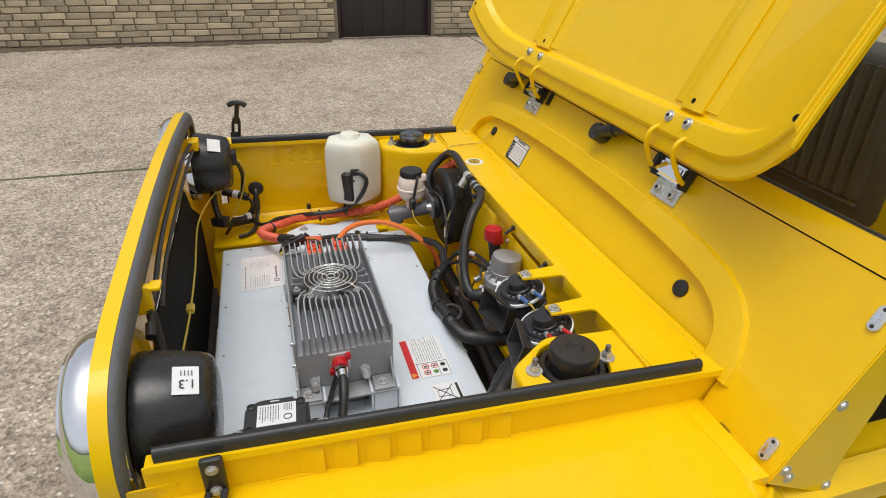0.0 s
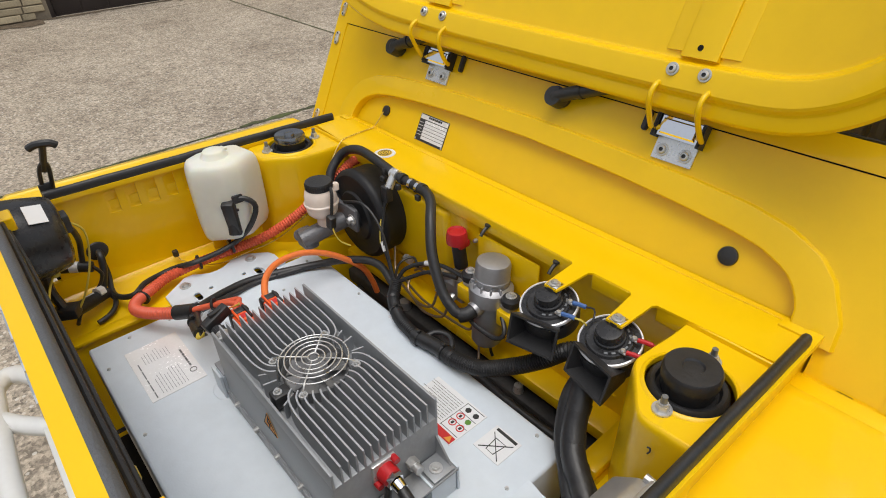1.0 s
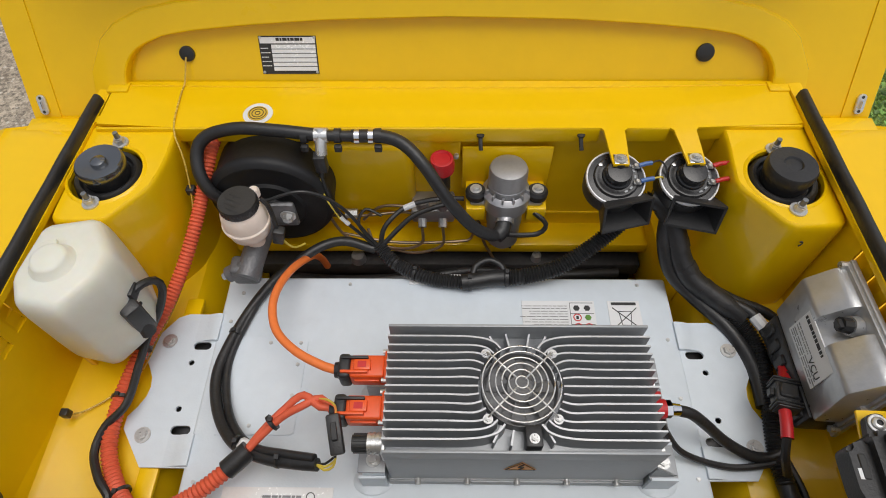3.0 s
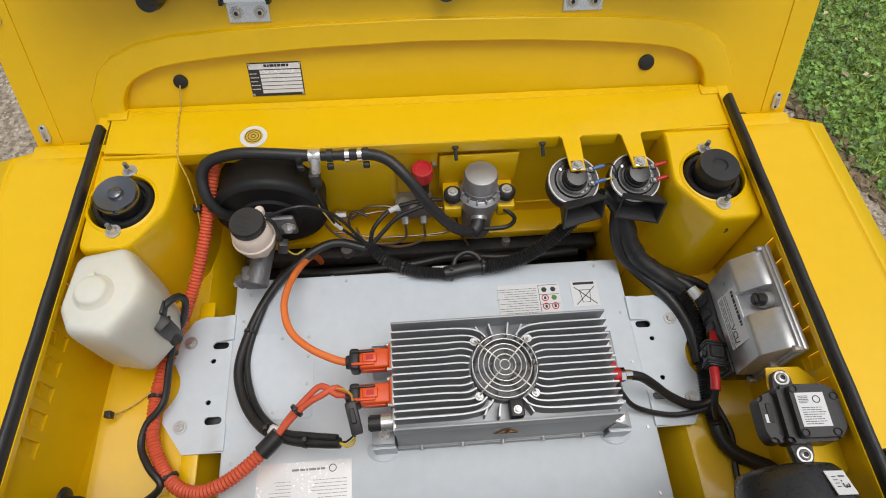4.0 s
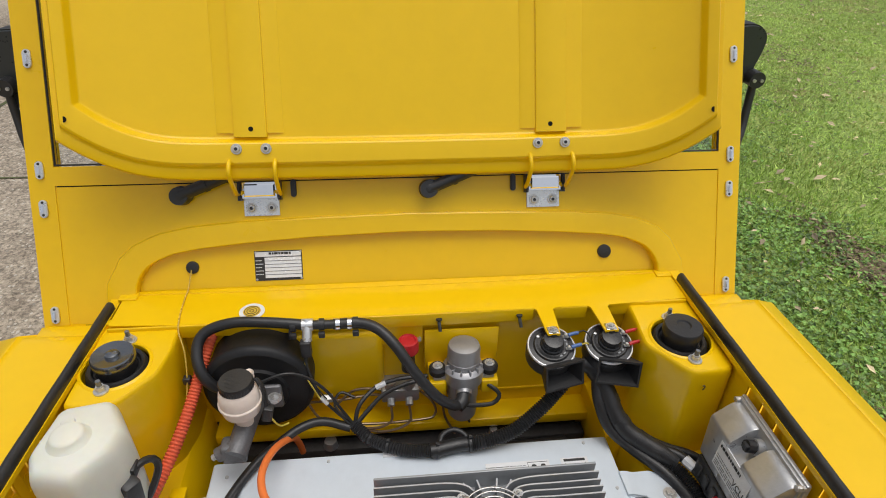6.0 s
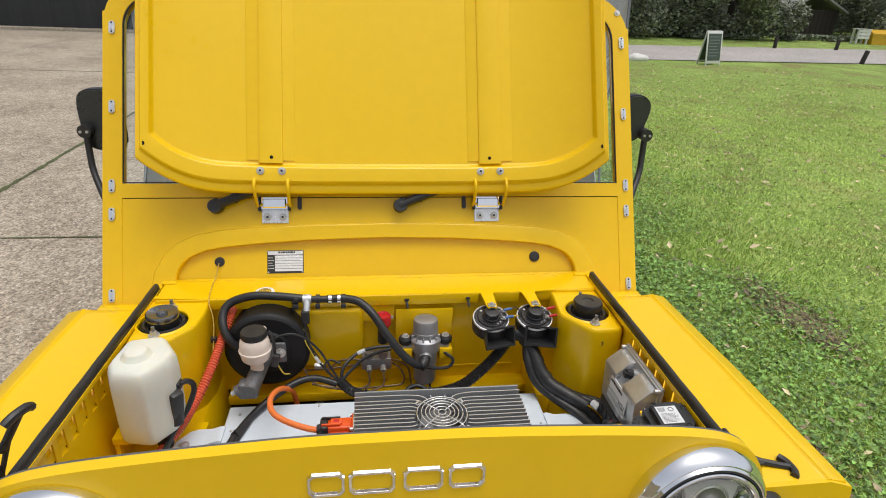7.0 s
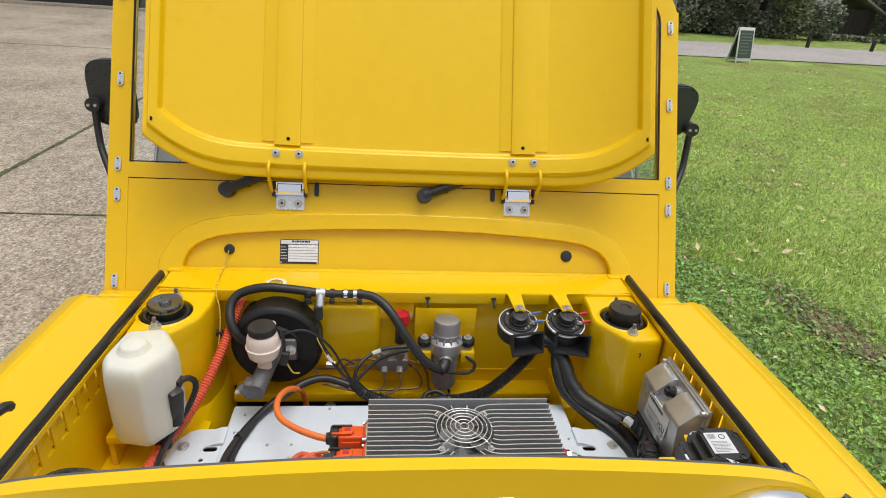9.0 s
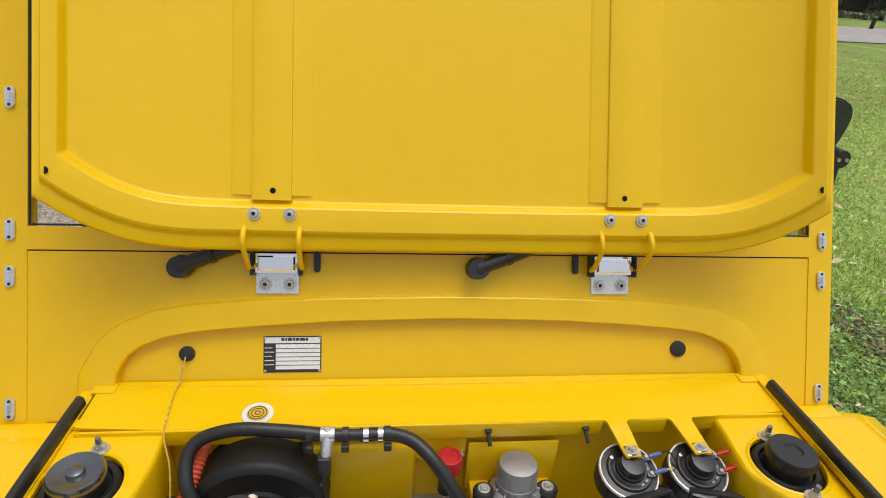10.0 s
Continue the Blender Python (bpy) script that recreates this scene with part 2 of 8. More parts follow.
def bolt(parent, p, r=0.008, axis=(0, 0, 1), material=None, name="bolt", washer=True, h=0.006):
    """A hexagon bolt on its washer."""
    p, ax = Vector(p), Vector(axis).normalized()
    b = bmesh.new()
    if washer:
        cy(p - ax * 0.002, p + ax * 0.0015, r * 1.45, seg=16, bm=b)
    cy(p, p + ax * h, r, r * 0.92, seg=6, bm=b)
    cy(p + ax * h, p + ax * (h + 0.0015), r * 0.62, seg=10, bm=b)
    return part(name, b, material or STEEL, parent, smooth=30)


def socket_screw(parent, p, r=0.008, axis=(0, 0, 1), name="socket_screw"):
    """A button-head screw on a washer, with its dark socket."""
    m = Matrix.Translation(Vector(p)) @ Vector(axis).to_track_quat("Z", "Y").to_matrix().to_4x4()
    b = lathe([(r * 1.5, -0.003), (r * 1.5, 0.0008), (r * 1.42, 0.0014), (r * 1.05, 0.0014), (r * 1.0, 0.0010), (r, 0.0030), (r * 0.8, 0.0046), (r * 0.48, 0.0050), (r * 0.42, 0.0030), (0, 0.0030)], m, 20)
    ob = part(name, b, STEEL, parent)
    ob.data.materials.append(INK)
    for f in ob.data.polygons:
        c = m.inverted() @ f.center
        d = math.hypot(c.x, c.y)
        # painted shade: the socket's recess and a shadow ring round the head
        if d < r * 0.46 or r * 1.0 < d < r * 1.04:
            f.material_index = 1
    return ob


def roundpoly(poly, r, n=5):
    """An outline with its corners rounded."""
    out = []
    for i in range(len(poly)):
        a, c, e = Vector(poly[i - 1]), Vector(poly[i]), Vector(poly[(i + 1) % len(poly)])
        k1, k2 = min(r, (a - c).length * 0.49), min(r, (e - c).length * 0.49)
        p, q = c + (a - c).normalized() * k1, c + (e - c).normalized() * k2
        for j in range(n + 1):
            t = j / n
            v = p * (1 - t) ** 2 + c * 2 * t * (1 - t) + q * t * t
            out.append((v.x, v.y))
    return out


def line_bars(parent, p, u, v, w, h, rows, material=None, seed=1, fill=0.85, thick=0.42, name="print"):
    """Rows of unreadable print as plain bars on a label. p: the label's corner; u along the rows, v down."""
    rnd = random.Random(seed)
    p, u, v = Vector(p), Vector(u).normalized(), Vector(v).normalized()
    b = bmesh.new()
    for i in range(rows):
        y0, y1 = (i + 0.5 - thick / 2) * h / rows, (i + 0.5 + thick / 2) * h / rows
        x, stop = 0.0, w * (fill - rnd.random() * 0.3)
        while x < stop:
            ww = min(w * rnd.uniform(0.06, 0.22), stop - x)
            b.faces.new([b.verts.new(p + u * a + v * c) for a, c in ((x, y0), (x + ww, y0), (x + ww, y1), (x, y1))])
            x += ww + w * 0.025
    return part(name, b, material or INK, parent, smooth=0)


def plate(name, p, u, v, w, h, t, material, parent, label=""):
    """A thin flat sticker or plate: p its corner, u and v its edges."""
    p, u, v = Vector(p), Vector(u).normalized(), Vector(v).normalized()
    n = u.cross(v).normalized()
    if n.z < 0 or (abs(n.z) < 0.1 and n.y > 0):
        n = -n
    return part(name, prism([(0, 0), (w, 0), (w, h), (0, h)], lambda a, c, d: p + u * a + v * c + n * d, t), material, parent, label, smooth=0)


def lettering(body, size, m, parent, material, name="lettering"):
    """Writing as a thin flat mesh, at the place that the matrix gives."""
    fc = bpy.data.curves.new(name, "FONT")
    fc.body, fc.size, fc.extrude, fc.align_x, fc.align_y = body, size, 0.0002, "CENTER", "CENTER"
    fo = new(name, fc)
    me = bpy.data.meshes.new_from_object(fo.evaluated_get(bpy.context.evaluated_depsgraph_get()))
    bpy.data.objects.remove(fo)
    me.materials.clear()
    me.materials.append(material)
    txt = new(name, me)
    txt.matrix_world = m
    txt.parent = parent
    return txt


def axes(p, u, v):
    """A frame at p: x along u, y along v, z off the surface."""
    u, v = Vector(u).normalized(), Vector(v).normalized()
    return Matrix.Translation(Vector(p)) @ Matrix((u, v, u.cross(v))).transposed().to_4x4()


# the windscreen's plane: x across, v up the slope, h out towards the front
SV, SN, SO = Vector((0, 0.4472, 0.8944)), Vector((0, -0.8944, 0.4472)), Vector((0, 0.1445, 0.98))


def ws(x, v, h=0.0):
    return SO + Vector((x, 0, 0)) + SV * v + SN * h


def front(x, z, w=0.0):
    """The front panel's plane: w back from its face."""
    z -= 0.10 * max(0.0, 0.889 - z)
    return Vector((x, -0.7760 - 0.055 * (0.889 - z) + w, z))



# ---- the car's body ----
DISHGREY = mat("dull_grey_metal", (0.22, 0.23, 0.24), 0.4, 0.5, 0.15, 30, 0.2, 200)
CAPSTEEL = mat("dark_polished_steel", (0.19, 0.198, 0.21), 0.17, 0.85, 0.06, 20, rvary=0.03)
car = thing("car", "bright yellow open utility car with its bonnet raised", "car")


def rail_x(s, y):
    """Where the bonnet's side rail runs, out from the middle."""
    return 0.581 + 0.0143 * y if s > 0 else 0.586 - 0.0286 * y


def rail_z(s, y):
    return 0.792 - 0.0286 * y if s > 0 else 0.783 - 0.0143 * y


def fender(s):
    prof = [(0.598, 0.735), (0.755, 0.7365), (0.761, 0.7372), (0.7655, 0.7412), (0.7695, 0.7412), (0.774, 0.7385), (0.803, 0.731), (0.8055, 0.728), (0.806, 0.695)]
    b = bmesh.new()
    rows = []
    for y, zo, wx in ((-0.722, 0.010, 0.0), (-0.716, 0.013, 0.0), (-0.38, 0.005, 0.004), (-0.040, 0.0, -0.003), (-0.020, 0.0, -0.003), (0.060, -0.060, -0.060), (0.5, -0.062, -0.062), (1.7, -0.062, -0.062)):
        xi = rail_x(s, max(-0.72, min(0.0, y))) + 0.006
        line = [Vector((s * (x + wx if i > 0 else xi), y, z + zo)) for i, (x, z) in enumerate(prof)]
        line += [Vector((s * (prof[-1][0] + wx - 0.012), y, prof[-1][1] + zo)), Vector((s * (prof[6][0] + wx - 0.016), y, prof[6][1] + zo - 0.02)), Vector((s * xi, y, prof[0][1] + zo - 0.02))]
        rows.append([b.verts.new(p) for p in line])
    n = len(rows[0])
    for a, c in zip(rows, rows[1:]):
        for i in range(n):
            b.faces.new((a[i], a[(i + 1) % n], c[(i + 1) % n], c[i]))
    b.faces.new(rows[0]), b.faces.new(rows[-1])
    part("fender", b, YELLOW, car)
    part("fender_root", bx(*sorted((s * 0.585, s * 0.734)), -0.030, 0.012, 0.712, 0.7345, 0.001), YELLOW, car)
    # the fender's front face, tapering down to the wheel arch
    face = [(0.598, 0.747), (0.768, 0.749), (0.812, 0.735), (0.814, 0.712), (0.70, 0.625), (0.585, 0.525), (0.56, 0.42), (0.56, 0.747)]
    part("fender_face", prism([(s * x, z) for x, z in face], lambda u, v, w: Vector((u, -0.728 - 0.10 * (0.745 - v) + w, v)), 0.02, 0.0), YELLOW, car)
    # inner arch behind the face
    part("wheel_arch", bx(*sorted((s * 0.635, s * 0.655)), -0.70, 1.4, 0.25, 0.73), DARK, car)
    part("tub_side", bx(*sorted((s * 0.60, s * 0.75)), 0.75, 1.7, 0.20, 0.72, 0.01), YELLOW, car)
    part("sill", bx(*sorted((s * 0.55, s * 0.74)), 0.2, 1.7, 0.22, 0.48, 0.02), YELLOW, car)


def side_wall(s):
    """The bonnet side between fender and seal, with louvres pressed through it."""
    rail = lambda y: rail_z(s, y)
    yf = -0.735 if s > 0 else -0.690
    spots_ = [-0.29 - i * 0.041 for i in range(7)]
    cuts = [[(y - 0.0235, rail(y) - 0.074), (y - 0.0235, rail(y) - 0.025), (y + 0.0010, rail(y) - 0.022), (y + 0.0010, rail(y) - 0.077)] for y in spots_]
    part("side_wall", holed([(0.055, 0.715), (0.055, rail(0.02) - 0.008), (yf + 0.02, rail(yf) - 0.010), (yf, rail(yf) - 0.012), (yf - 0.005, 0.55), (0.055, 0.55)], cuts,
                            lambda u, v, w: Vector((s * (rail_x(s, u) + 0.003 + w), u, v)), 0.003), YELLOW, car, smooth=0)
    flange = [(0.055, rail(0.03)), ((-0.730, rail(-0.730)) if s > 0 else (-0.670, rail(-0.670)))]
    b = bmesh.new()
    vs = []
    for y, z in flange:
        vs.append([b.verts.new((s * (rail_x(s, y) + x), y, z + dz)) for x, dz in ((-0.008, -0.004), (0.0125, -0.003), (0.0135, -0.012), (-0.008, -0.014))])
    for i in range(4):
        b.faces.new((vs[0][i], vs[0][(i + 1) % 4], vs[1][(i + 1) % 4], vs[1][i]))
    b.faces.new(vs[0]), b.faces.new(vs[1])
    part("rail_flange", b, YELLOW, car)
    y1 = -0.720 if s > 0 else -0.660
    b = bmesh.new()
    rows = []
    for k in range(25):
        y = 0.004 + (y1 - 0.004) * k / 24
        wob = 0.0003 * math.sin(k * 1.7 + s)
        rows.append([b.verts.new((s * (rail_x(s, y) + 0.001 + dx + wob * 0.5), y, rail(y) + dz + wob)) for dx, dz in
                     ((-0.0072, -0.008), (-0.0074, 0.004), (-0.0062, 0.010), (-0.003, 0.0135), (0.001, 0.0140), (0.0045, 0.0125), (0.0068, 0.008), (0.0072, -0.008))])
    for a, c in zip(rows, rows[1:]):
        for i in range(8):
            b.faces.new((a[i], a[(i + 1) % 8], c[(i + 1) % 8], c[i]))
    b.faces.new(rows[0]), b.faces.new(rows[-1])
    part("bonnet_seal", b, RUBBER, car, "black rubber edge seal", smooth=50)
    for y in spots_:
        z1, z0 = rail(y) - 0.019, rail(y) - 0.080
        X = rail_x(s, y) + 0.0062
        b = bmesh.new()
        # a scoop that bulges out towards its open rear edge and dies away in front
        skins = []
        for off in (0.0, 0.0016):
            grid_ = []
            for i in range(11):
                t = i / 10
                p = 0.0056 * (1 - abs(2 * t - 1) ** 4)
                grid_.append([b.verts.new((s * (X + p * k - off), yy, z0 + (z1 - z0) * t)) for yy, k in ((y - 0.0275, 0.0), (y - 0.019, 0.30), (y - 0.012, 0.66), (y - 0.005, 0.92), (y + 0.002, 1.0))])
            skins.append(grid_)
        for g in skins:
            for a, c in zip(g, g[1:]):
                for k in range(4):
                    b.faces.new((a[k], a[k + 1], c[k + 1], c[k]))
        for i in range(10):
            b.faces.new((skins[0][i][4], skins[0][i + 1][4], skins[1][i + 1][4], skins[1][i][4]))
        part("louvre", b, YELLOW, car, smooth=60)


def inner_wing(s):
    """The ledge beside the battery and the suspension tower."""
    k = 0.0 if s > 0 else 0.020
    prof = [(0.588 + k, 0.60), (0.582 + k, 0.562), (0.57 + k, 0.553), (0.458, 0.548), (0.444, 0.545), (0.432, 0.53), (0.428, 0.30), (0.415, 0.30), (0.418, 0.28), (0.60 + k, 0.28), (0.60 + k, 0.60)]
    part("inner_wing", prism([(x, z) for x, z in prof], lambda u, v, w: Vector((s * u, -0.74 + w, v)), 0.70), YELLOW, car)
    if s < 0:
        part("stiffener", bx(-0.456, -0.426, -0.74, -0.25, 0.545, 0.556, 0.004), YELLOW, car)
    if s > 0:
        top = [(0.447, -0.040), (0.446, -0.085), (0.437, -0.172), (0.495, -0.252), (0.578, -0.250), (0.578, -0.040)]
    else:
        top = [(0.442, -0.040), (0.441, -0.120), (0.450, -0.178), (0.503, -0.246), (0.583, -0.246), (0.583, -0.040)]
    top = roundpoly(top, 0.016, 4)
    b = bmesh.new()
    cx, cyy = 0.520, -0.150
    rows = []
    for z, k in ((0.50, 1.045), (0.62, 1.022), (0.745, 1.002), (0.762, 0.998), (0.7690, 0.990), (0.7735, 0.972), (0.7752, 0.945)):
        rows.append([b.verts.new((s * (cx + (x - cx) * k), cyy + (y - cyy) * k, z + 0.0006 * math.sin(i * 2.3))) for i, (x, y) in enumerate(top)])
    n = len(top)
    for a, c in zip(rows, rows[1:]):
        for i in range(n):
            b.faces.new((a[i], a[(i + 1) % n], c[(i + 1) % n], c[i]))
    tower = part("suspension_tower", b, YELLOW, car, smooth=50)
    outer = [(cx + (x - cx) * 0.946, cyy + (y - cyy) * 0.946) for x, y in top]
    hx, hy = (0.526, -0.154) if s < 0 else (0.513, -0.160)
    part("tower_top", holed(outer, [ring(hx, hy, 0.0555, 40)], lambda u, v, w: Vector((s * u, v, 0.7753 + w)), -0.006), YELLOW, tower, smooth=0)
    part("hole_lip", lathe([(0.0550, 0.768), (0.0550, 0.7768), (0.0562, 0.7782), (0.0585, 0.7778), (0.0615, 0.7750)], Matrix.Translation((s * hx, hy, 0)), 44), YELLOW, tower)
    # weld spots and a drain punched in the front face
    part("punched_mark", tube([(s * 0.520, -0.2555, 0.742), (s * 0.5235, -0.2558, 0.7435), (s * 0.5245, -0.2562, 0.739), (s * 0.522, -0.2562, 0.733)], 0.0012, 5), INK, tower)
    return tower


def tower_mount(s):
    t = thing("strut_mount", "black rubber strut mount cap with two threaded studs" if s > 0 else "black rubber strut mount with a glossy dished cap and two studs", "strut mount", "strut mounts")
    c = Vector((-0.526, -0.152, 0)) if s < 0 else Vector((0.512, -0.160, 0))
    m = Matrix.Translation(c)
    part("mount_ring", lathe([(0.030, 0.735), (0.056, 0.745), (0.0525, 0.760), (0.050, 0.772), (0.046, 0.777), (0.041, 0.775), (0.038, 0.768), (0.030, 0.765)], m, 36), RUBBER, t)
    part("cap_neck", lathe([(0.030, 0.762), (0.034, 0.772), (0.0335, 0.786), (0.031, 0.788)], m, 32), RUBBER, t)
    if s < 0:
        part("cap", lathe([(0.031, 0.785), (0.0365, 0.789), (0.0365, 0.800), (0.034, 0.8035), (0.020, 0.8010), (0.0125, 0.8000), (0.011, 0.8045), (0.006, 0.8065), (0, 0.807)], m, 36), CAPSTEEL, t, "dark polished dished cap")
    else:
        part("cap", lathe([(0.031, 0.785), (0.0365, 0.788), (0.0370, 0.802), (0.0345, 0.8065), (0.014, 0.8075), (0.012, 0.8050), (0.006, 0.8055), (0, 0.806)], m, 36), RUBBER, t)
    for dy in ((0.063, -0.060) if s < 0 else (0.057, -0.062)):
        p = Vector((c.x + (-0.003 if dy < 0 and s < 0 else 0.003 if s < 0 else 0), c.y + dy, 0.7755))
        b = bmesh.new()
        cy(p, p + Vector((0, 0, 0.003)), 0.0125, seg=18, bm=b)
        cy(p + Vector((0, 0, 0.003)), p + Vector((0, 0, 0.011)), 0.0085, 0.008, seg=6, bm=b)
        st = part("nut", b, STEEL, t, smooth=30)
        part("stud", cy(p + Vector((0, 0, 0.011)), p + Vector((0, 0, 0.024)), 0.0045, 0.004, seg=10), DISHGREY, st)
        part("lock_ring", cy(p + Vector((0, 0, 0.0105)), p + Vector((0, 0, 0.0135)), 0.0068, 0.0062, seg=12), STEEL, st)
    return t


for s in (-1, 1):
    fender(s), side_wall(s), inner_wing(s), tower_mount(s)

# cowl shelf with two tabs reaching forward to the horns
shelf = [(-0.572, 0.050), (-0.572, -0.052), (-0.45, -0.060), (0.2470, -0.0625), (0.2515, -0.067), (0.2545, -0.128), (0.2560, -0.141), (0.2800, -0.141), (0.2815, -0.128), (0.2845, -0.068), (0.2900, -0.0625),
         (0.3580, -0.0620), (0.3630, -0.067), (0.3685, -0.126), (0.3695, -0.139), (0.3960, -0.139), (0.3970, -0.126), (0.3985, -0.067), (0.4030, -0.061), (0.572, -0.052), (0.572, 0.050)]
part("cowl_shelf", prism(shelf, lambda u, v, w: Vector((u, v, 0.7835 + w)), -0.004), YELLOW, car)
for x0, x1, y in ((-0.572, 0.248, -0.062), (0.402, 0.572, -0.057), (0.2885, 0.3585, -0.062)):
    part("cowl_lip", bx(x0, x1, y - 0.0012, y + 0.004, 0.752, 0.7830, 0.0025, 3), YELLOW, car)
part("cowl_seam", tube([(-0.56, 0.040, 0.7838), (-0.2, 0.034, 0.7838), (0.2, 0.034, 0.7838), (0.56, 0.040, 0.7838)], 0.0012, 6, 0.05), YELLOW, car)
# firewall
fw = part("firewall", bx(-0.584, 0.584, -0.045, -0.030, 0.490, 0.780), YELLOW, car)
part("firewall_bulge", bx(-0.270, -0.058, -0.0655, -0.0305, 0.56, 0.748, 0.017, 6), YELLOW, fw, smooth=70)
part("firewall_rib", bx(-0.36, 0.36, -0.0485, -0.044, 0.5385, 0.5445, 0.0018), YELLOW, fw)
part("firewall_step", bx(-0.42, 0.42, -0.100, -0.04, 0.478, 0.505, 0.006), YELLOW, fw)
# UNDER puts the shade below the bay into one dark mottled colour
UNDER = mat("shaded_underside", (0.045, 0.042, 0.040), 0.8, 0, 0.4, 14, 0.6, 60, spots=(9, 0.55, (0.09, 0.08, 0.07), 0.5))
# added dark sheet standing in for the shade under the firewall
part("bulkhead_shade", bx(-0.584, 0.584, -0.040, -0.030, 0.24, 0.488), UNDER, car)
part("firewall_post", bx(0.392, 0.432, -0.20, -0.04, 0.40, 0.545, 0.006), YELLOW, fw)
# added dark sheets for the shade at the bay's floor and front gap
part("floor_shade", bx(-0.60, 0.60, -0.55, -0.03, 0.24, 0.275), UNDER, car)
part("front_gap_shade", bx(-0.62, -0.42, -0.772, -0.70, 0.285, 0.305, 0.003), UNDER, car)
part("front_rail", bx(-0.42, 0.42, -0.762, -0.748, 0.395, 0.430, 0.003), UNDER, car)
rail_ = part("axle_rail", bx(-0.41, 0.39, -0.112, -0.078, 0.415, 0.452, 0.005), UNDER, car, "mottled black cross rail")
part("rail_cap", cy((0.180, -0.097, 0.452), (0.180, -0.097, 0.468), 0.011, 0.009, seg=12), STEEL, rail_)
part("rail_cap", cy((-0.181, -0.100, 0.452), (-0.181, -0.100, 0.470), 0.016, 0.013, seg=12), ALU, rail_)
part("heater_hose", tube([(-0.33, -0.135, 0.44), (-0.20, -0.150, 0.452), (-0.05, -0.140, 0.450), (0.06, -0.128, 0.455), (0.20, -0.140, 0.460), (0.34, -0.128, 0.45)], 0.011, 10), RUBBER, rail_, "black coolant hose")
part("motor_lead", tube([(-0.30, -0.165, 0.38), (-0.14, -0.172, 0.43), (-0.02, -0.168, 0.440), (0.10, -0.178, 0.43), (0.24, -0.170, 0.37)], 0.009, 10), ORANGE, rail_, "orange motor lead")
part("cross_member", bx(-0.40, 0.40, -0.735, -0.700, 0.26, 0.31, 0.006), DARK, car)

# arched scuttle under the windscreen
arch_out = [(0.590, -0.236), (0.586, -0.200), (0.574, -0.177), (0.556, -0.150), (0.525, -0.128), (0.48, -0.112), (0.42, -0.102), (0.33, -0.095), (0.196, -0.0895), (0.0, -0.086)]
arch_in = [(0.550, -0.236), (0.545, -0.200), (0.534, -0.178), (0.512, -0.158), (0.47, -0.142), (0.42, -0.134), (0.33, -0.126), (0.196, -0.118), (0.0, -0.1135)]
panel = [(-0.685, -0.296), (-0.685, -0.0018), (0.685, -0.0018), (0.685, -0.296), (0.592, -0.296)] + arch_out + [(-x, v) for x, v in arch_out[::-1][1:]] + [(-0.592, -0.296)]
part("scuttle_panel", prism(panel, lambda u, v, w: ws(u, v, w), -0.012), YELLOW, car)
lip = arch_out + [(-x, v) for x, v in arch_out[::-1][1:]]
inner = arch_in + [(-x, v) for x, v in arch_in[::-1][1:]]
# the rounded rim of the arch
b = bmesh.new()
rows = []
N = 72


def along(poly, t):
    d = [0]
    for a, c in zip(poly, poly[1:]):
        d.append(d[-1] + math.dist(a, c))
    x = t * d[-1]
    for i in range(len(poly) - 1):
        if x <= d[i + 1] or i == len(poly) - 2:
            k = (x - d[i]) / (d[i + 1] - d[i])
            return (poly[i][0] + (poly[i + 1][0] - poly[i][0]) * k, poly[i][1] + (poly[i + 1][1] - poly[i][1]) * k)


for i in range(N + 1):
    o, n_ = along(lip, i / N), along(inner, i / N)
    rows.append([b.verts.new(ws(o[0] + (n_[0] - o[0]) * k, o[1] + (n_[1] - o[1]) * k, h)) for k, h in ((-0.85, 0.0), (-0.52, 0.0002), (-0.47, 0.0035), (-0.42, 0.0078), (-0.36, 0.0086), (0.5, 0.0088), (0.90, 0.0092), (0.97, 0.0080), (1.0, 0.004), (1.0, -0.014))])
for a, c in zip(rows, rows[1:]):
    for k in range(len(a) - 1):
        b.faces.new((a[k], a[k + 1], c[k + 1], c[k]))
part("scuttle_rim", b, YELLOW, car, smooth=24)
part("scuttle_recess", prism([(x * 1.03, v + 0.006 if v > -0.2 else -0.232) for x, v in inner], lambda u, v, w: ws(u, v, w - 0.010), -0.008), YELLOW, car)
for x in (-0.56, 0.56):
    part("weld_tab", bx(x - 0.020, x + 0.016, 0.022, 0.046, 0.781, 0.787, 0.002), YELLOW, car)
for x, r in ((-0.441, 0.0125), (0.432, 0.0145)):
    g = part("grommet", lathe([(0, 0.005), (r * 0.6, 0.0055), (r, 0.004), (r * 1.05, 0.0)], Matrix.Translation(ws(x, -0.1725, -0.0095)) @ SN.to_track_quat("Z", "Y").to_matrix().to_4x4(), 24), RUBBER, car)

# windscreen frame
OUT, INN, TOPV = 0.732, 0.684, 0.60


def corner(x, v, r, n=8):
    return [(x - r + r * math.cos(t), v - r + r * math.sin(t)) for t in [k / n * math.pi / 2 for k in range(n + 1)]]


outer = [(OUT, -0.292)] + corner(OUT, TOPV, 0.13)
hole = [(INN, 0.038)] + corner(INN, TOPV - 0.05, 0.085)
part("windscreen_frame", holed(outer + [(-x, v) for x, v in outer[::-1]], [hole + [(-x, v) for x, v in hole[::-1]],
     [(INN + 0.001, -0.300 + 0.02), (INN + 0.001, 0.0005), (-INN - 0.001, 0.0005), (-INN - 0.001, -0.28)]], lambda u, v, w: ws(u, v, w + 0.002), -0.030), YELLOW, car)
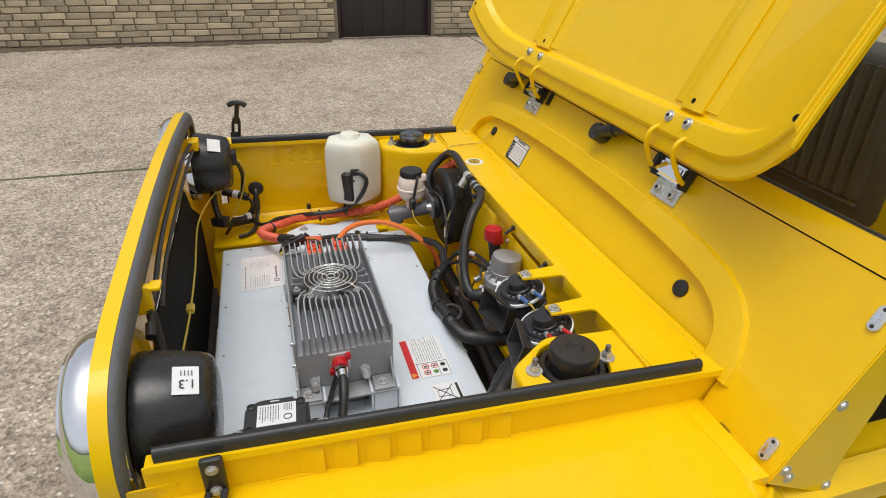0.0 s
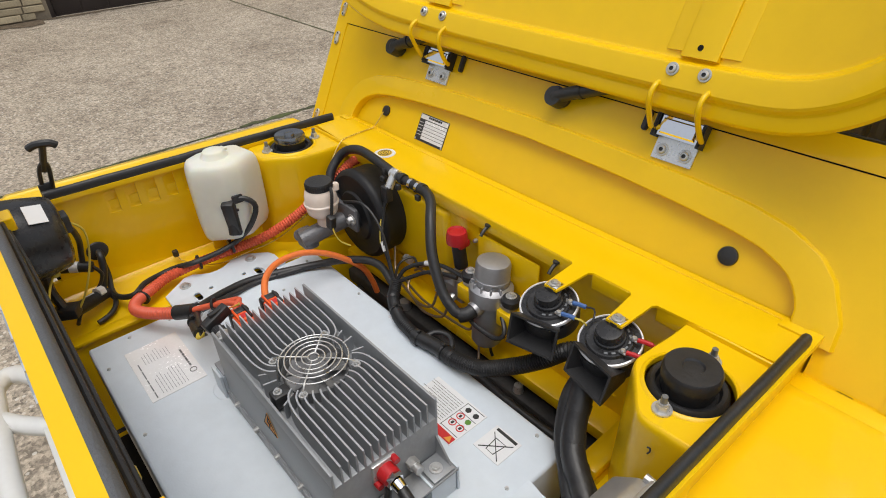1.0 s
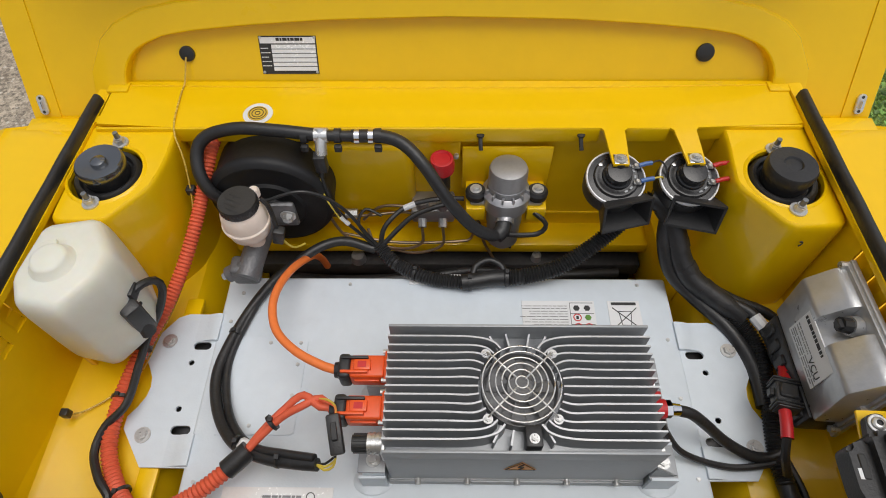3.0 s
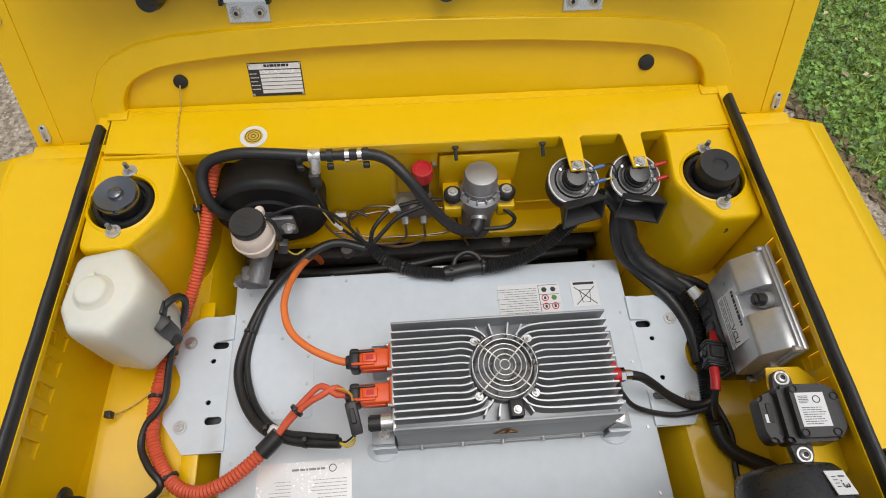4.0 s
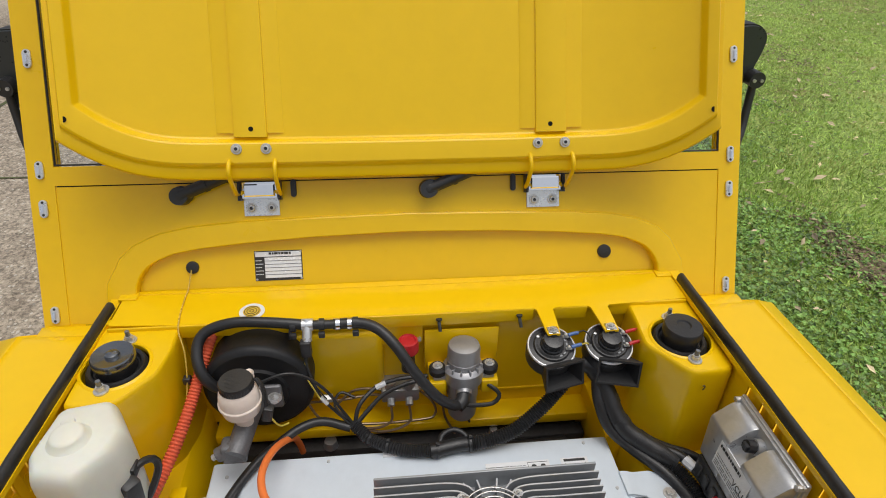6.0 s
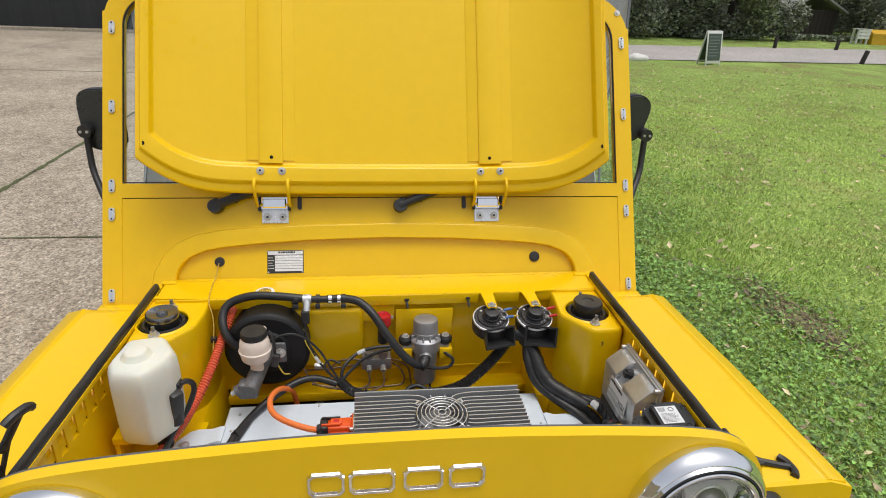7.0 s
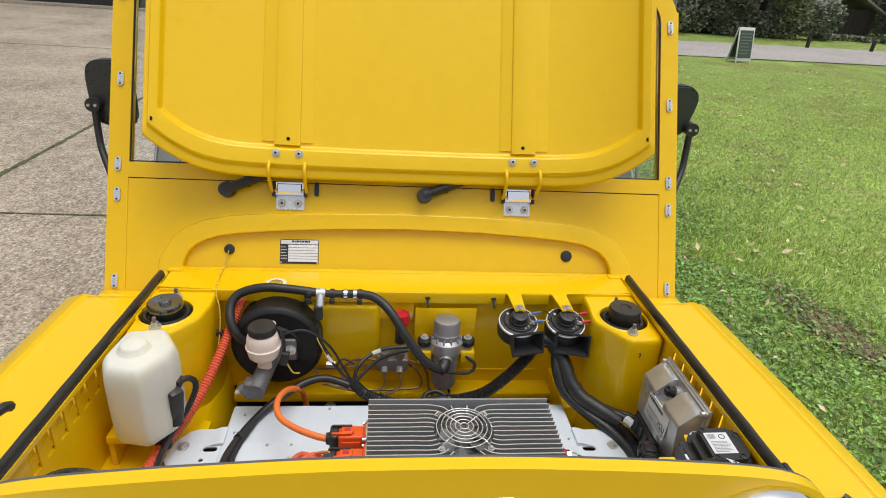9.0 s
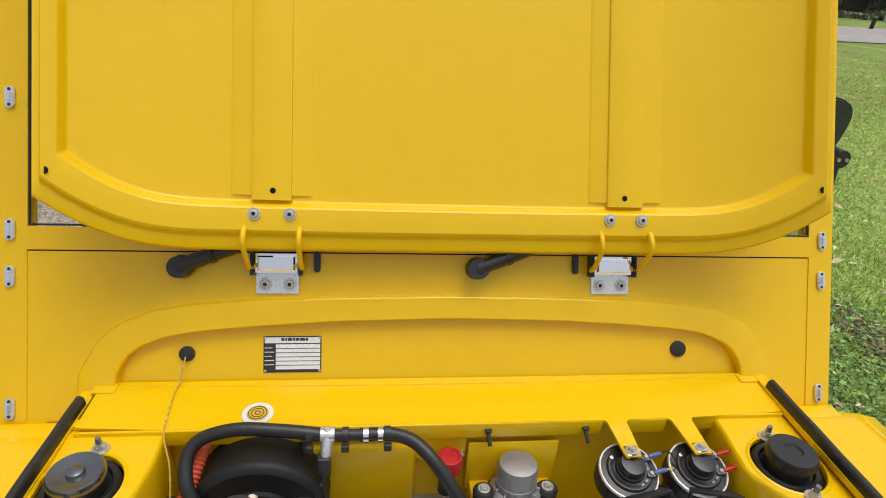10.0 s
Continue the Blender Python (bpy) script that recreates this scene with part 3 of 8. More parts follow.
part("frame_gap", prism([(-INN, -0.0045), (INN, -0.0045), (INN, 0.001), (-INN, 0.001)], lambda u, v, w: ws(u, v, w - 0.003), -0.01), DARK, car)
seal_out = hole + [(-x, v) for x, v in hole[::-1]]
part("glass_seal", tube([ws(x * 0.9965, v + (0.003 if v < 0.1 else -0.002), 0.0) for x, v in [(0.3, 0.038)] + hole + [(-x, v) for x, v in hole[::-1]] + [(-0.3, 0.038), (0.31, 0.038)]], 0.0024, 6, 0.02, smooth=False), RUBBER, car)
pane = part("windscreen_glass", prism([(x * 0.998, v) for x, v in seal_out], lambda u, v, w: ws(u, v, w - 0.012), -0.004), GLASS, car, smooth=0)
pane.visible_shadow = False
for s in (-1, 1):
    part("frame_side", prism([(-0.292, 0.0), (0.50, 0.0), (0.50, -0.03), (-0.06, -0.05), (-0.15, -0.080), (-0.221, -0.097), (-0.290, -0.127)],
                             lambda u, v, w: ws(s * (OUT - 0.004 + w), u, v), 0.006, 0.0), YELLOW, car)
    for v in (-0.256, -0.043, 0.032, 0.2425, 0.4545):
        p = ws(s * 0.709, v, 0.003)
        fast = part("turn_fastener", prism([(0.0080 * math.cos(t), 0.0095 * (1 if math.sin(t) > 0 else -1) + 0.0080 * math.sin(t)) for t in [k / 14 * 2 * math.pi for k in range(14)]],
                                           lambda u, q, w: p + Vector((u, 0, 0)) + SV * q + SN * w, 0.004, 0.001), BRIGHT, car, "bright metal turn-button fastener")
        part("button", prism([(-0.0022, -0.007), (0.0022, -0.007), (0.0022, 0.007), (-0.0022, 0.007)], lambda u, q, w: p + Vector((u, 0, 0)) + SV * q + SN * (w + 0.004), 0.005, 0.001), CHROME, fast)
        for e in (-1, 1):
            part("fastener_hole", lathe([(0, 0.0004), (0.0026, 0.0004), (0.0027, 0)], Matrix.Translation(p + SV * e * 0.0122 + SN * 0.0041) @ SN.to_track_quat("Z", "Y").to_matrix().to_4x4(), 10), INK, fast)
    for v, h in ((-0.266, -0.012), (-0.276, -0.028), (-0.277, -0.116), (-0.155, -0.012)):
        bolt(car, ws(s * 0.733, v, h), 0.006, (s, 0, 0), name="side_bolt", h=0.003)
for x, v in ((0.70, 0.545), (0.64, 0.582)):
    bolt(car, ws(x, v, 0.003), 0.006, SN, name="corner_stud", h=0.003)

# front panel
fp = mirror([(0, 0.942), (0.08, 0.942), (0.155, 0.940), (0.23, 0.936), (0.30, 0.932), (0.38, 0.926), (0.447, 0.920), (0.505, 0.910), (0.543, 0.894), (0.571, 0.868), (0.587, 0.838), (0.593, 0.800), (0.588, 0.765), (0.578, 0.711), (0.568, 0.64), (0.55, 0.58), (0.52, 0.49), (0.50, 0.40), (0, 0.40)])
fp = [(x - 0.010, z) for x, z in fp]
open_ = mirror([(0, 0.814), (0.20, 0.812), (0.262, 0.804), (0.293, 0.788), (0.315, 0.743), (0.331, 0.711), (0.356, 0.678), (0.405, 0.652), (0.437, 0.631), (0.455, 0.596), (0.45, 0.56), (0.44, 0.52), (0.41, 0.45), (0, 0.45)])
open_ = roundpoly([(x - 0.010, z) for x, z in open_], 0.03, 4)
fp = roundpoly(fp, 0.03, 3)
fpan = part("front_panel", holed(fp, [open_], front, 0.020), YELLOW, car)
mod = fpan.modifiers.new("edge", "BEVEL")
mod.width, mod.segments, mod.limit_method, mod.angle_limit = 0.0085, 4, "ANGLE", radians(55)
top_line = sorted([q for q in fp if q[1] > 0.735], key=lambda q: -math.atan2(q[1] - 0.70, q[0] + 0.010))
b = bmesh.new()
rows = []
for i, (x, z) in enumerate(top_line):
    d = Vector(top_line[min(i + 1, len(top_line) - 1)]) - Vector(top_line[max(i - 1, 0)])
    inw = Vector((d.y, -d.x)).normalized()
    rows.append([b.verts.new(front(x, z, 0) + Vector((inw.x * k, yy, inw.y * k))) for yy, k in ((0.018, 0.0015), (0.024, 0.000), (0.030, 0.006), (0.032, 0.016), (0.030, 0.032), (0.019, 0.032))])
for a, c in zip(rows, rows[1:]):
    for i in range(6):
        b.faces.new((a[i], a[(i + 1) % 6], c[(i + 1) % 6], c[i]))
part("front_seal", b, SEALGREY, car, "wide dark rubber seal along the panel", smooth=60)
for sd in (-1, 1):
    edge = sorted([(x, z) for x, z in fp if z < 0.79 and sd * x > 0.49], key=lambda q: -q[1])
    b = bmesh.new()
    rows = [[b.verts.new(front(x - sd * k, z, w)) for k, w in ((0.0015, 0.012), (0.0015, 0.080), (0.004, 0.080), (0.004, 0.012))] for x, z in edge]
    for a, c in zip(rows, rows[1:]):
        for i in range(4):
            b.faces.new((a[i], a[(i + 1) % 4], c[(i + 1) % 4], c[i]))
    b.faces.new(rows[0]), b.faces.new(rows[-1])
    part("panel_return", b, YELLOW, car, smooth=60)
# the pressed step round the grille opening
b = bmesh.new()
rows = []
for i, (x, z) in enumerate(open_):
    d = Vector(open_[(i + 1) % len(open_)]) - Vector(open_[i - 1])
    n_ = Vector((-d.y, d.x)).normalized()
    n_ = n_ if n_.dot(Vector((x, z - 0.62))) > 0 else -n_
    rows.append([b.verts.new(front(x + n_.x * k, z + n_.y * k, -h)) for k, h in ((0.0, -0.002), (0.001, 0.0010), (0.003, 0.0020), (0.0095, 0.0020), (0.0110, 0.0014), (0.0125, -0.001))])
for i in range(len(rows)):
    a, c = rows[i], rows[(i + 1) % len(rows)]
    for k in range(5):
        b.faces.new((a[k], a[k + 1], c[k + 1], c[k]))
part("grille_lip", b, YELLOW, car, smooth=50)

# grille with rounded slots
gout = [((x + 0.010) * 0.993 - 0.010, 0.640 + (z - 0.640) * 0.990) for x, z in open_]
slots = []
for i in range(12):
    slots.append(slot(-0.1885, 0.1690, 0.786 - i * 0.0226, 0.0120))
ends = [0.293, 0.300, 0.311, 0.328, 0.352, 0.390, 0.418, 0.415, 0.405, 0.395, 0.384]
for i, e in enumerate(ends):
    for s in (-1, 1):
        slots.append(slot(*sorted((s * 0.220 - 0.009, s * (e + 0.002) - 0.009)), 0.7637 - i * 0.0226, 0.0120))
grille = part("grille", holed(gout, slots, lambda x, z, w: front(x, z, w - 0.002), 0.0022), GRILLEGREY, car, "light grey painted grille with rounded slots", smooth=0)
for x, z in ((-0.212, 0.789), (0.191, 0.789), (-0.428, 0.625), (0.408, 0.625)):
    bolt(grille, front(x, z, -0.004), 0.0042, (0, -1, 0.2), name="grille_screw", h=0.003)
# added dark sheet that blackens the slots with painted shade
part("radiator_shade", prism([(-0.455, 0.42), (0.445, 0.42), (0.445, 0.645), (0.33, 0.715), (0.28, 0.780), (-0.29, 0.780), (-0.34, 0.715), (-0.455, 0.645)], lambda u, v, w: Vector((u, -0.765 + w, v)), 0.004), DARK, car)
part("shade_frame", bx(-0.215, -0.19, -0.7690, -0.7655, 0.43, 0.770, 0.001), DISHGREY, car)


def badge_ring(x0, x1, z0, z1, w=0.0062):
    """A raised chrome ring with cut corners and bevelled flanks."""
    b = bmesh.new()
    loops = []
    for inset, h in ((0.0, 0.0), (w * 0.22, 0.004), (w * 0.78, 0.004), (w, 0.0)):
        c = 0.007 - inset * 0.4
        q = [(x0 + inset + c, z0 + inset), (x0 + inset, z0 + inset + c), (x0 + inset, z1 - inset - c), (x0 + inset + c, z1 - inset),
             (x1 - inset - c, z1 - inset), (x1 - inset, z1 - inset - c), (x1 - inset, z0 + inset + c), (x1 - inset - c, z0 + inset)]
        loops.append([b.verts.new(front(x, z, -0.0005 - h)) for x, z in q])
    for a, c in zip(loops, loops[1:]):
        for k in range(8):
            b.faces.new((a[k], a[(k + 1) % 8], c[(k + 1) % 8], c[k]))
    return b


badge = None
for x0, x1 in ((-0.137, -0.083), (-0.079, -0.011), (-0.001, 0.059), (0.065, 0.121)):
    ring_ = part("badge" if badge is None else "badge_shape", badge_ring(x0, x1, 0.857, 0.895), CHROME, badge or car, "row of bright chrome badge shapes" if badge is None else "", smooth=0)
    badge = badge or ring_


LAMPDARK = mat("smoked_lamp_chrome", (0.80, 0.805, 0.81), 0.10, 0.9, 0.05, 20)


def headlight(s):
    m = Matrix.Translation(front(s * 0.4715 - 0.0065, 0.8005, -0.001)) @ Vector((0, -1, 0.015)).to_track_quat("Z", "Y").to_matrix().to_4x4() @ Matrix.Diagonal((1.018, 1.018, 1.0, 1.0))
    h = part("headlight", lathe([(0.1030, -0.034), (0.1070, -0.014), (0.1080, -0.006), (0.1105, -0.004), (0.1110, 0.006), (0.1092, 0.016), (0.1045, 0.0245), (0.0995, 0.0290), (0.0985, 0.0268), (0.0972, 0.0300), (0.0952, 0.0335), (0.0938, 0.0330), (0.0925, 0.029), (0.092, 0.022), (0.0, 0.002)], m, 64), CHROME, car, "round twin-projector headlight in a chrome ring")
    # black ring paints the dark gap line between the chrome rings
    part("dark_gap_ring", lathe([(0.0938, 0.0300), (0.0930, 0.0318), (0.0912, 0.0335), (0.0896, 0.0318), (0.0890, 0.0290)], m, 56), INK, h)
    part("inner_ring", lathe([(0.0892, 0.022), (0.0885, 0.0345), (0.0868, 0.0362), (0.0852, 0.0325), (0.0838, 0.0325), (0.0826, 0.0352), (0.0806, 0.0335), (0.0798, 0.0280), (0.0790, 0.018)], m, 64), CHROME, h)
    part("reflector", lathe([(0.0792, 0.029), (0.0760, 0.027), (0.0735, 0.020), (0.062, 0.0105), (0.04, 0.0055), (0, 0.004)], m, 48), LAMPDARK, h, "smoked chrome reflector")
    part("reflector_ring", lathe([(0.0790, 0.0285), (0.0775, 0.0315), (0.0745, 0.0295), (0.0740, 0.026)], m, 56), CHROME, h)
    # waisted plate that carries the two projectors
    waist = []
    for i in range(41):
        v = -0.072 + 0.144 * i / 40
        k = abs(v - 0.002) / 0.072
        waist.append((min(0.029 + 0.018 * k ** 1.6, math.sqrt(max(0.0, 0.0735 ** 2 - v * v))), v))
    part("centre_plate", prism([(u, v) for u, v in waist] + [(-u, v) for u, v in reversed(waist)], lambda u, v, w: m @ Vector((u, v, 0.012 + w)), 0.009, 0.001), LAMPPLATE, h, smooth=20)
    for dz, r in ((0.031, 0.026), (-0.034, 0.031)):
        mm = m @ Matrix.Translation((0, dz, 0.008))
        pr = part("projector", lathe([(r + 0.004, 0.012), (r + 0.0035, 0.0155), (r + 0.001, 0.0165), (r, 0.0140), (r * 0.97, 0.010), (0, 0.006)], mm, 36), REFLECT, h)
        part("projector_lens", lathe([(r * 0.97, 0.012), (r * 0.85, 0.018), (r * 0.5, 0.0235), (0, 0.025)], mm, 32), mat("projector_glass", (0.30, 0.30, 0.29), 0.04, 0.35, 0.1, 10) if "projector_glass" not in bpy.data.materials else bpy.data.materials["projector_glass"], pr)
    for sx in (-1, 1):
        for i in range(6):
            u = sx * (0.034 + i * 0.0062)
            hh = min(0.036, math.sqrt(0.070 ** 2 - u * u) - 0.006)
            b = bmesh.new()
            bx(-0.0030, 0.0030, -hh, hh * 0.9, -0.002, 0.010, 0.0012, 1, b, m @ Matrix.Translation((u, -0.002 + 0.004 * (i % 2), 0.010 + i * 0.0012)) @ Matrix.Rotation(-0.42, 4, "X") @ Matrix.Rotation(sx * (-0.7 + 0.22 * i), 4, "Y"))
            part("reflector_fin", b, CHROME if i % 2 else REFLECT, h, smooth=0)
    ln = part("lens", lathe([(0.0795, 0.031), (0.070, 0.0365), (0.05, 0.041), (0.025, 0.0435), (0, 0.044), (0, 0.0425), (0.025, 0.042), (0.05, 0.0395), (0.0695, 0.035), (0.079, 0.0295)], m, 48), LENS, h)
    ln.visible_shadow = False
    # the bowl behind the panel
    mb = Matrix.Translation(front(s * 0.466 - 0.006, 0.792, 0.03)) @ Vector((0, 1, -0.04)).to_track_quat("Z", "Y").to_matrix().to_4x4()
    part("headlight_bowl", lathe([(0.080, 0.0), (0.0795, 0.02), (0.0760, 0.045), (0.0705, 0.073), (0.0670, 0.083), (0.0610, 0.0895), (0.052, 0.0915), (0.046, 0.0935), (0.030, 0.0945), (0.0, 0.0945)], mb, 40), GLOSSBLACK, h, "black moulded headlight bowl")
    base = front(s * 0.466 - 0.006, 0.792, 0.03)
    up = Vector((0.38 if s > 0 else 0.62, 0.0, 0.90)).normalized()
    side = Vector((0, 1, 0)).cross(up).normalized()
    ang = Vector((0, 0.955, 0)) - up * 0.30
    p = base + Vector((0, 0.050 if s > 0 else 0.044, 0)) + up * (0.0748 if s > 0 else 0.0785) - side * 0.018
    st = plate("sticker", p, side, ang, 0.038, 0.031, 0.0012, WHITE, h, "small white sticker with a lamp sign")
    if s > 0:
        n_ = side.cross(ang.normalized()).normalized()
        n_ = n_ if n_.z > 0 else -n_
        ax = -side if side.x < 0 else side
        ay_ = n_.cross(ax)
        lettering("1.3", 0.017, axes(p + side * 0.024 + ang * 0.017 + n_ * 0.0024, -ay_, ax), st, INK, "figures")
        for k in range(4):
            q = p + side * 0.006 + ang * (0.010 + k * 0.0042) + n_ * 0.0024
            part("lamp_bar", tube([q, q + side * 0.007], 0.0006, 4, smooth=False), INK, st)
    return h


for s in (-1, 1):
    headlight(s)
    c = Vector((s * 0.650 - 0.005, -0.742, 0.705))
    m = Matrix.Translation(c) @ Vector((0, -1, 0)).to_track_quat("Z", "Y").to_matrix().to_4x4()
    ind = part("indicator", lathe([(0.0348, -0.02), (0.0350, 0.004), (0.0345, 0.006), (0.0335, 0.005), (0.0, 0.004)], m, 32), RUBBER, car, "clear round indicator lamp in a black rubber ring")
    part("reflector", lathe([(0.033, 0.007), (0.02, 0.009), (0.0, 0.010)], m, 24), REFLECT, ind)
    rnd = random.Random(3)
    b = bmesh.new()
    for i in range(150):
        a, r = rnd.uniform(0, 6.28), 0.030 * math.sqrt(rnd.random())
        bx(-0.0019, 0.0019, -0.0019, 0.0019, 0.0, 0.004 + 0.013 * (1 - (r / 0.033) ** 2), 0, bm=b, m=m @ Matrix.Translation((r * math.cos(a), r * math.sin(a), 0.006)) @ Matrix.Rotation(rnd.uniform(-0.5, 0.5), 4, "X") @ Matrix.Rotation(rnd.uniform(-0.5, 0.5), 4, "Y"))
    part("facets", b, REFLECT, ind, smooth=0)
    dm = part("dome", lathe([(0.0335, 0.008), (0.030, 0.020), (0.020, 0.029), (0.0, 0.033), (0, 0.0315), (0.019, 0.0275), (0.0285, 0.019), (0.032, 0.008)], m, 28), LENS, ind)
    dm.visible_shadow = False


# raised bonnet: inner face towards the front, leaning along the windscreen
def bonnet_edge(x):
    a = abs(x) / 0.61
    return 0.003 + 0.004 * a ** 2 + 0.085 * max(0, (a - 0.62) / 0.38) ** 2.8


def bonnet_face(x):
    return 0.044 + 0.112 * (abs(x) / 0.585) ** 4.0


bonnet = part("bonnet", bmesh.new(), YELLOW, car, "raised yellow bonnet showing its ribbed inner face")
b = bmesh.new()
PROFILE = [(0, -0.004), (0.003, 0.001), (0.008, 0.003), (0.021, 0.005), (0.0245, 0.0068), (0.028, 0.0125), (0.032, 0.015), (0.050, 0.0155), (0.0660, 0.0150), (0.0690, 0.0138), (0.0715, 0.0105), (0.0745, 0.0045), (0.0775, 0.0012), (0.0810, 0.0)]


def rim_height(d):
    """The height of the stamped rim at a distance from the bonnet's edge."""
    for (d0, h0), (d1, h1) in zip(PROFILE, PROFILE[1:]):
        if d <= d1:
            return h0 + (h1 - h0) * (d - d0) / (d1 - d0)
    return 0.0


SIDE = 2.3
columns = [0.556 * i / 70 for i in range(71)] + [0.594 - d / SIDE for d, _ in PROFILE[::-1] if 0.594 - d / SIDE > 0.558]
columns = [-x for x in columns[:0:-1]] + columns
vsteps = [d for d, _ in PROFILE] + [0.085, 0.095, 0.105, 0.12, 0.14, 0.16, 0.25, 0.35, 0.45, 0.55, 0.65, 0.75, 0.80]
grid = []
for x in columns:
    a = abs(x)
    slope = (bonnet_edge(a + 0.002) - bonnet_edge(a - 0.002)) / 0.004
    k = math.cos(math.atan(slope))
    grid.append([b.verts.new(ws(x, bonnet_edge(x) + v / k, bonnet_face(x) + rim_height(min(v, (0.594 - a) * SIDE)))) for v in vsteps])
for a, c in zip(grid, grid[1:]):
    for k in range(len(a) - 1):
        b.faces.new((a[k], c[k], c[k + 1], a[k + 1]))
bmesh.ops.recalc_face_normals(b, faces=b.faces)
b.to_mesh(bonnet.data)
b.free()
bonnet.data.shade_smooth()
bonnet.data.set_sharp_from_angle(angle=radians(28))
sol = bonnet.modifiers.new("sheet", "SOLIDIFY")
sol.thickness, sol.offset = 0.012, 1.0 if bonnet.data.polygons[10].normal.dot(SN) < 0 else -1.0
sub = bonnet.modifiers.new("round", "BEVEL")
sub.width, sub.segments, sub.limit_method, sub.angle_limit = 0.0015, 2, "ANGLE", radians(16)
for s in (-1, 1):
    for x0, x1, v0, h0 in ((0.231, 0.358, 0.086, 0.0028), (0.262, 0.326, 0.078, 0.0100)):
        b = bmesh.new()
        rows = []
        for k in range(13):
            v = v0 + (0.80 - v0) * k / 12
            line = [(x0, -0.004), (x0 + 0.002, h0 - 0.0022), (x0 + 0.007, h0), (x1 - 0.007, h0), (x1 - 0.002, h0 - 0.0022), (x1, -0.004)]
            rows.append([b.verts.new(ws(s * x, v + 0.006, bonnet_face(x) + h)) for x, h in line])
        for a, c in zip(rows, rows[1:]):
            for i in range(5):
                b.faces.new((a[i], a[i + 1], c[i + 1], c[i]))
        b.faces.new(rows[0])
        part("rib" if h0 > 0.005 else "rib_base", b, YELLOW, bonnet)
    part("drain_hole", lathe([(0, 0.0005), (0.0045, 0.0005), (0.0048, 0.0)], Matrix.Translation(ws(s * 0.292, 0.099, bonnet_face(0.292) + 0.0104)) @ SN.to_track_quat("Z", "Y").to_matrix().to_4x4(), 14), DARK, bonnet)
    part("drain_hole", lathe([(0, 0.0005), (0.005, 0.0005), (0.0053, 0.0)], Matrix.Translation(ws(s * 0.576, 0.112, bonnet_face(0.576) + 0.0150)) @ SN.to_track_quat("Z", "Y").to_matrix().to_4x4(), 14), DARK, bonnet)
    # hinge: plate and barrel on the scuttle, two rod loops on the bonnet
    hg = part("hinge", prism([(-0.035, -0.070), (0.035, -0.070), (0.035, -0.034), (-0.035, -0.034)], lambda u, v, w: ws(s * 0.292 + u, v, w + 0.0005), 0.004, 0.001), BRIGHT, car, "bright steel bonnet hinge")
    b = prism([(-0.034, -0.034), (0.034, -0.034), (0.034, -0.002), (-0.034, -0.002)], lambda u, v, w: ws(s * 0.292 + u, v, w + 0.006), 0.018, 0.006, seg=3)
    part("hinge_cover", b, CHROME, hg)
    for e in (-1, 1):
        part("hinge_end", prism([(0, -0.038), (0.006, -0.038), (0.006, 0.0), (0, 0.0)], lambda u, v, w: ws(s * 0.292 + e * 0.036 + u * e, v, w + 0.003), 0.024, 0.004), RUBBER, hg)
        socket_screw(hg, ws(s * 0.292 + e * 0.020, -0.054, 0.0050), 0.0072, SN, "hinge_screw")
        x = s * 0.292 + e * 0.042
        part("hinge_rod", tube([ws(x, 0.040, bonnet_face(x) + 0.012), ws(x, 0.030, bonnet_face(x) + 0.022), ws(x, 0.010, bonnet_face(x) + 0.022), ws(x, -0.018, 0.040), ws(x, -0.026, 0.022), ws(x - e * 0.012, -0.020, 0.014)], 0.0045, 10), YELLOW, hg)
        socket_screw(bonnet, ws(s * 0.292 + e * 0.027, 0.0615, bonnet_face(0.292 + e * s * 0.027) + 0.0168), 0.0068, SN, "button_screw")
    part("stop_rubber", prism(slot(-0.034, 0.002, 0, 0.011), lambda u, v, w: ws(s * 0.227 + v, u, w + 0.0005), 0.008, 0.002), RUBBER, car, "small black rubber stop")

# wipers
for x, dx in ((-0.441, 1), (0.051, 1)):
    w = part("wiper", cy(ws(x, -0.024, 0.0), ws(x, -0.020, 0.030), 0.017, 0.015), PLASTIC, car, "black wiper arm on its spindle")
    part("wiper_cap", lathe([(0, 0.034), (0.008, 0.033), (0.015, 0.029), (0.0175, 0.022), (0.0175, 0.010), (0.016, 0.006)], Matrix.Translation(ws(x, -0.024, 0)) @ SN.to_track_quat("Z", "Y").to_matrix().to_4x4(), 20), PLASTIC, w)
    arm = [ws(x, -0.023, 0.022), ws(x + 0.048, -0.004, 0.026), ws(x + 0.135, 0.031, 0.024)]
    part("wiper_arm", tube(arm, 0.0125, 14, 0.01), PLASTIC, w)
    ax_ = (arm[1] - arm[0]).normalized()
    part("wiper_knuckle", cy(arm[1] - ax_ * 0.004, arm[1] + ax_ * 0.004, 0.0142, seg=18), PLASTIC, w)
    part("wiper_hub", cy(ws(x - 0.004, -0.025, 0.006), ws(x - 0.004, -0.025, 0.032), 0.0195, 0.0175, seg=22), PLASTIC, w)
    part("wiper_blade", tube([ws(x + 0.12, 0.042, 0.010), ws(x + 0.20, 0.048, 0.010), ws(x + 0.32, 0.062, 0.010)], 0.004, 6), RUBBER, w)

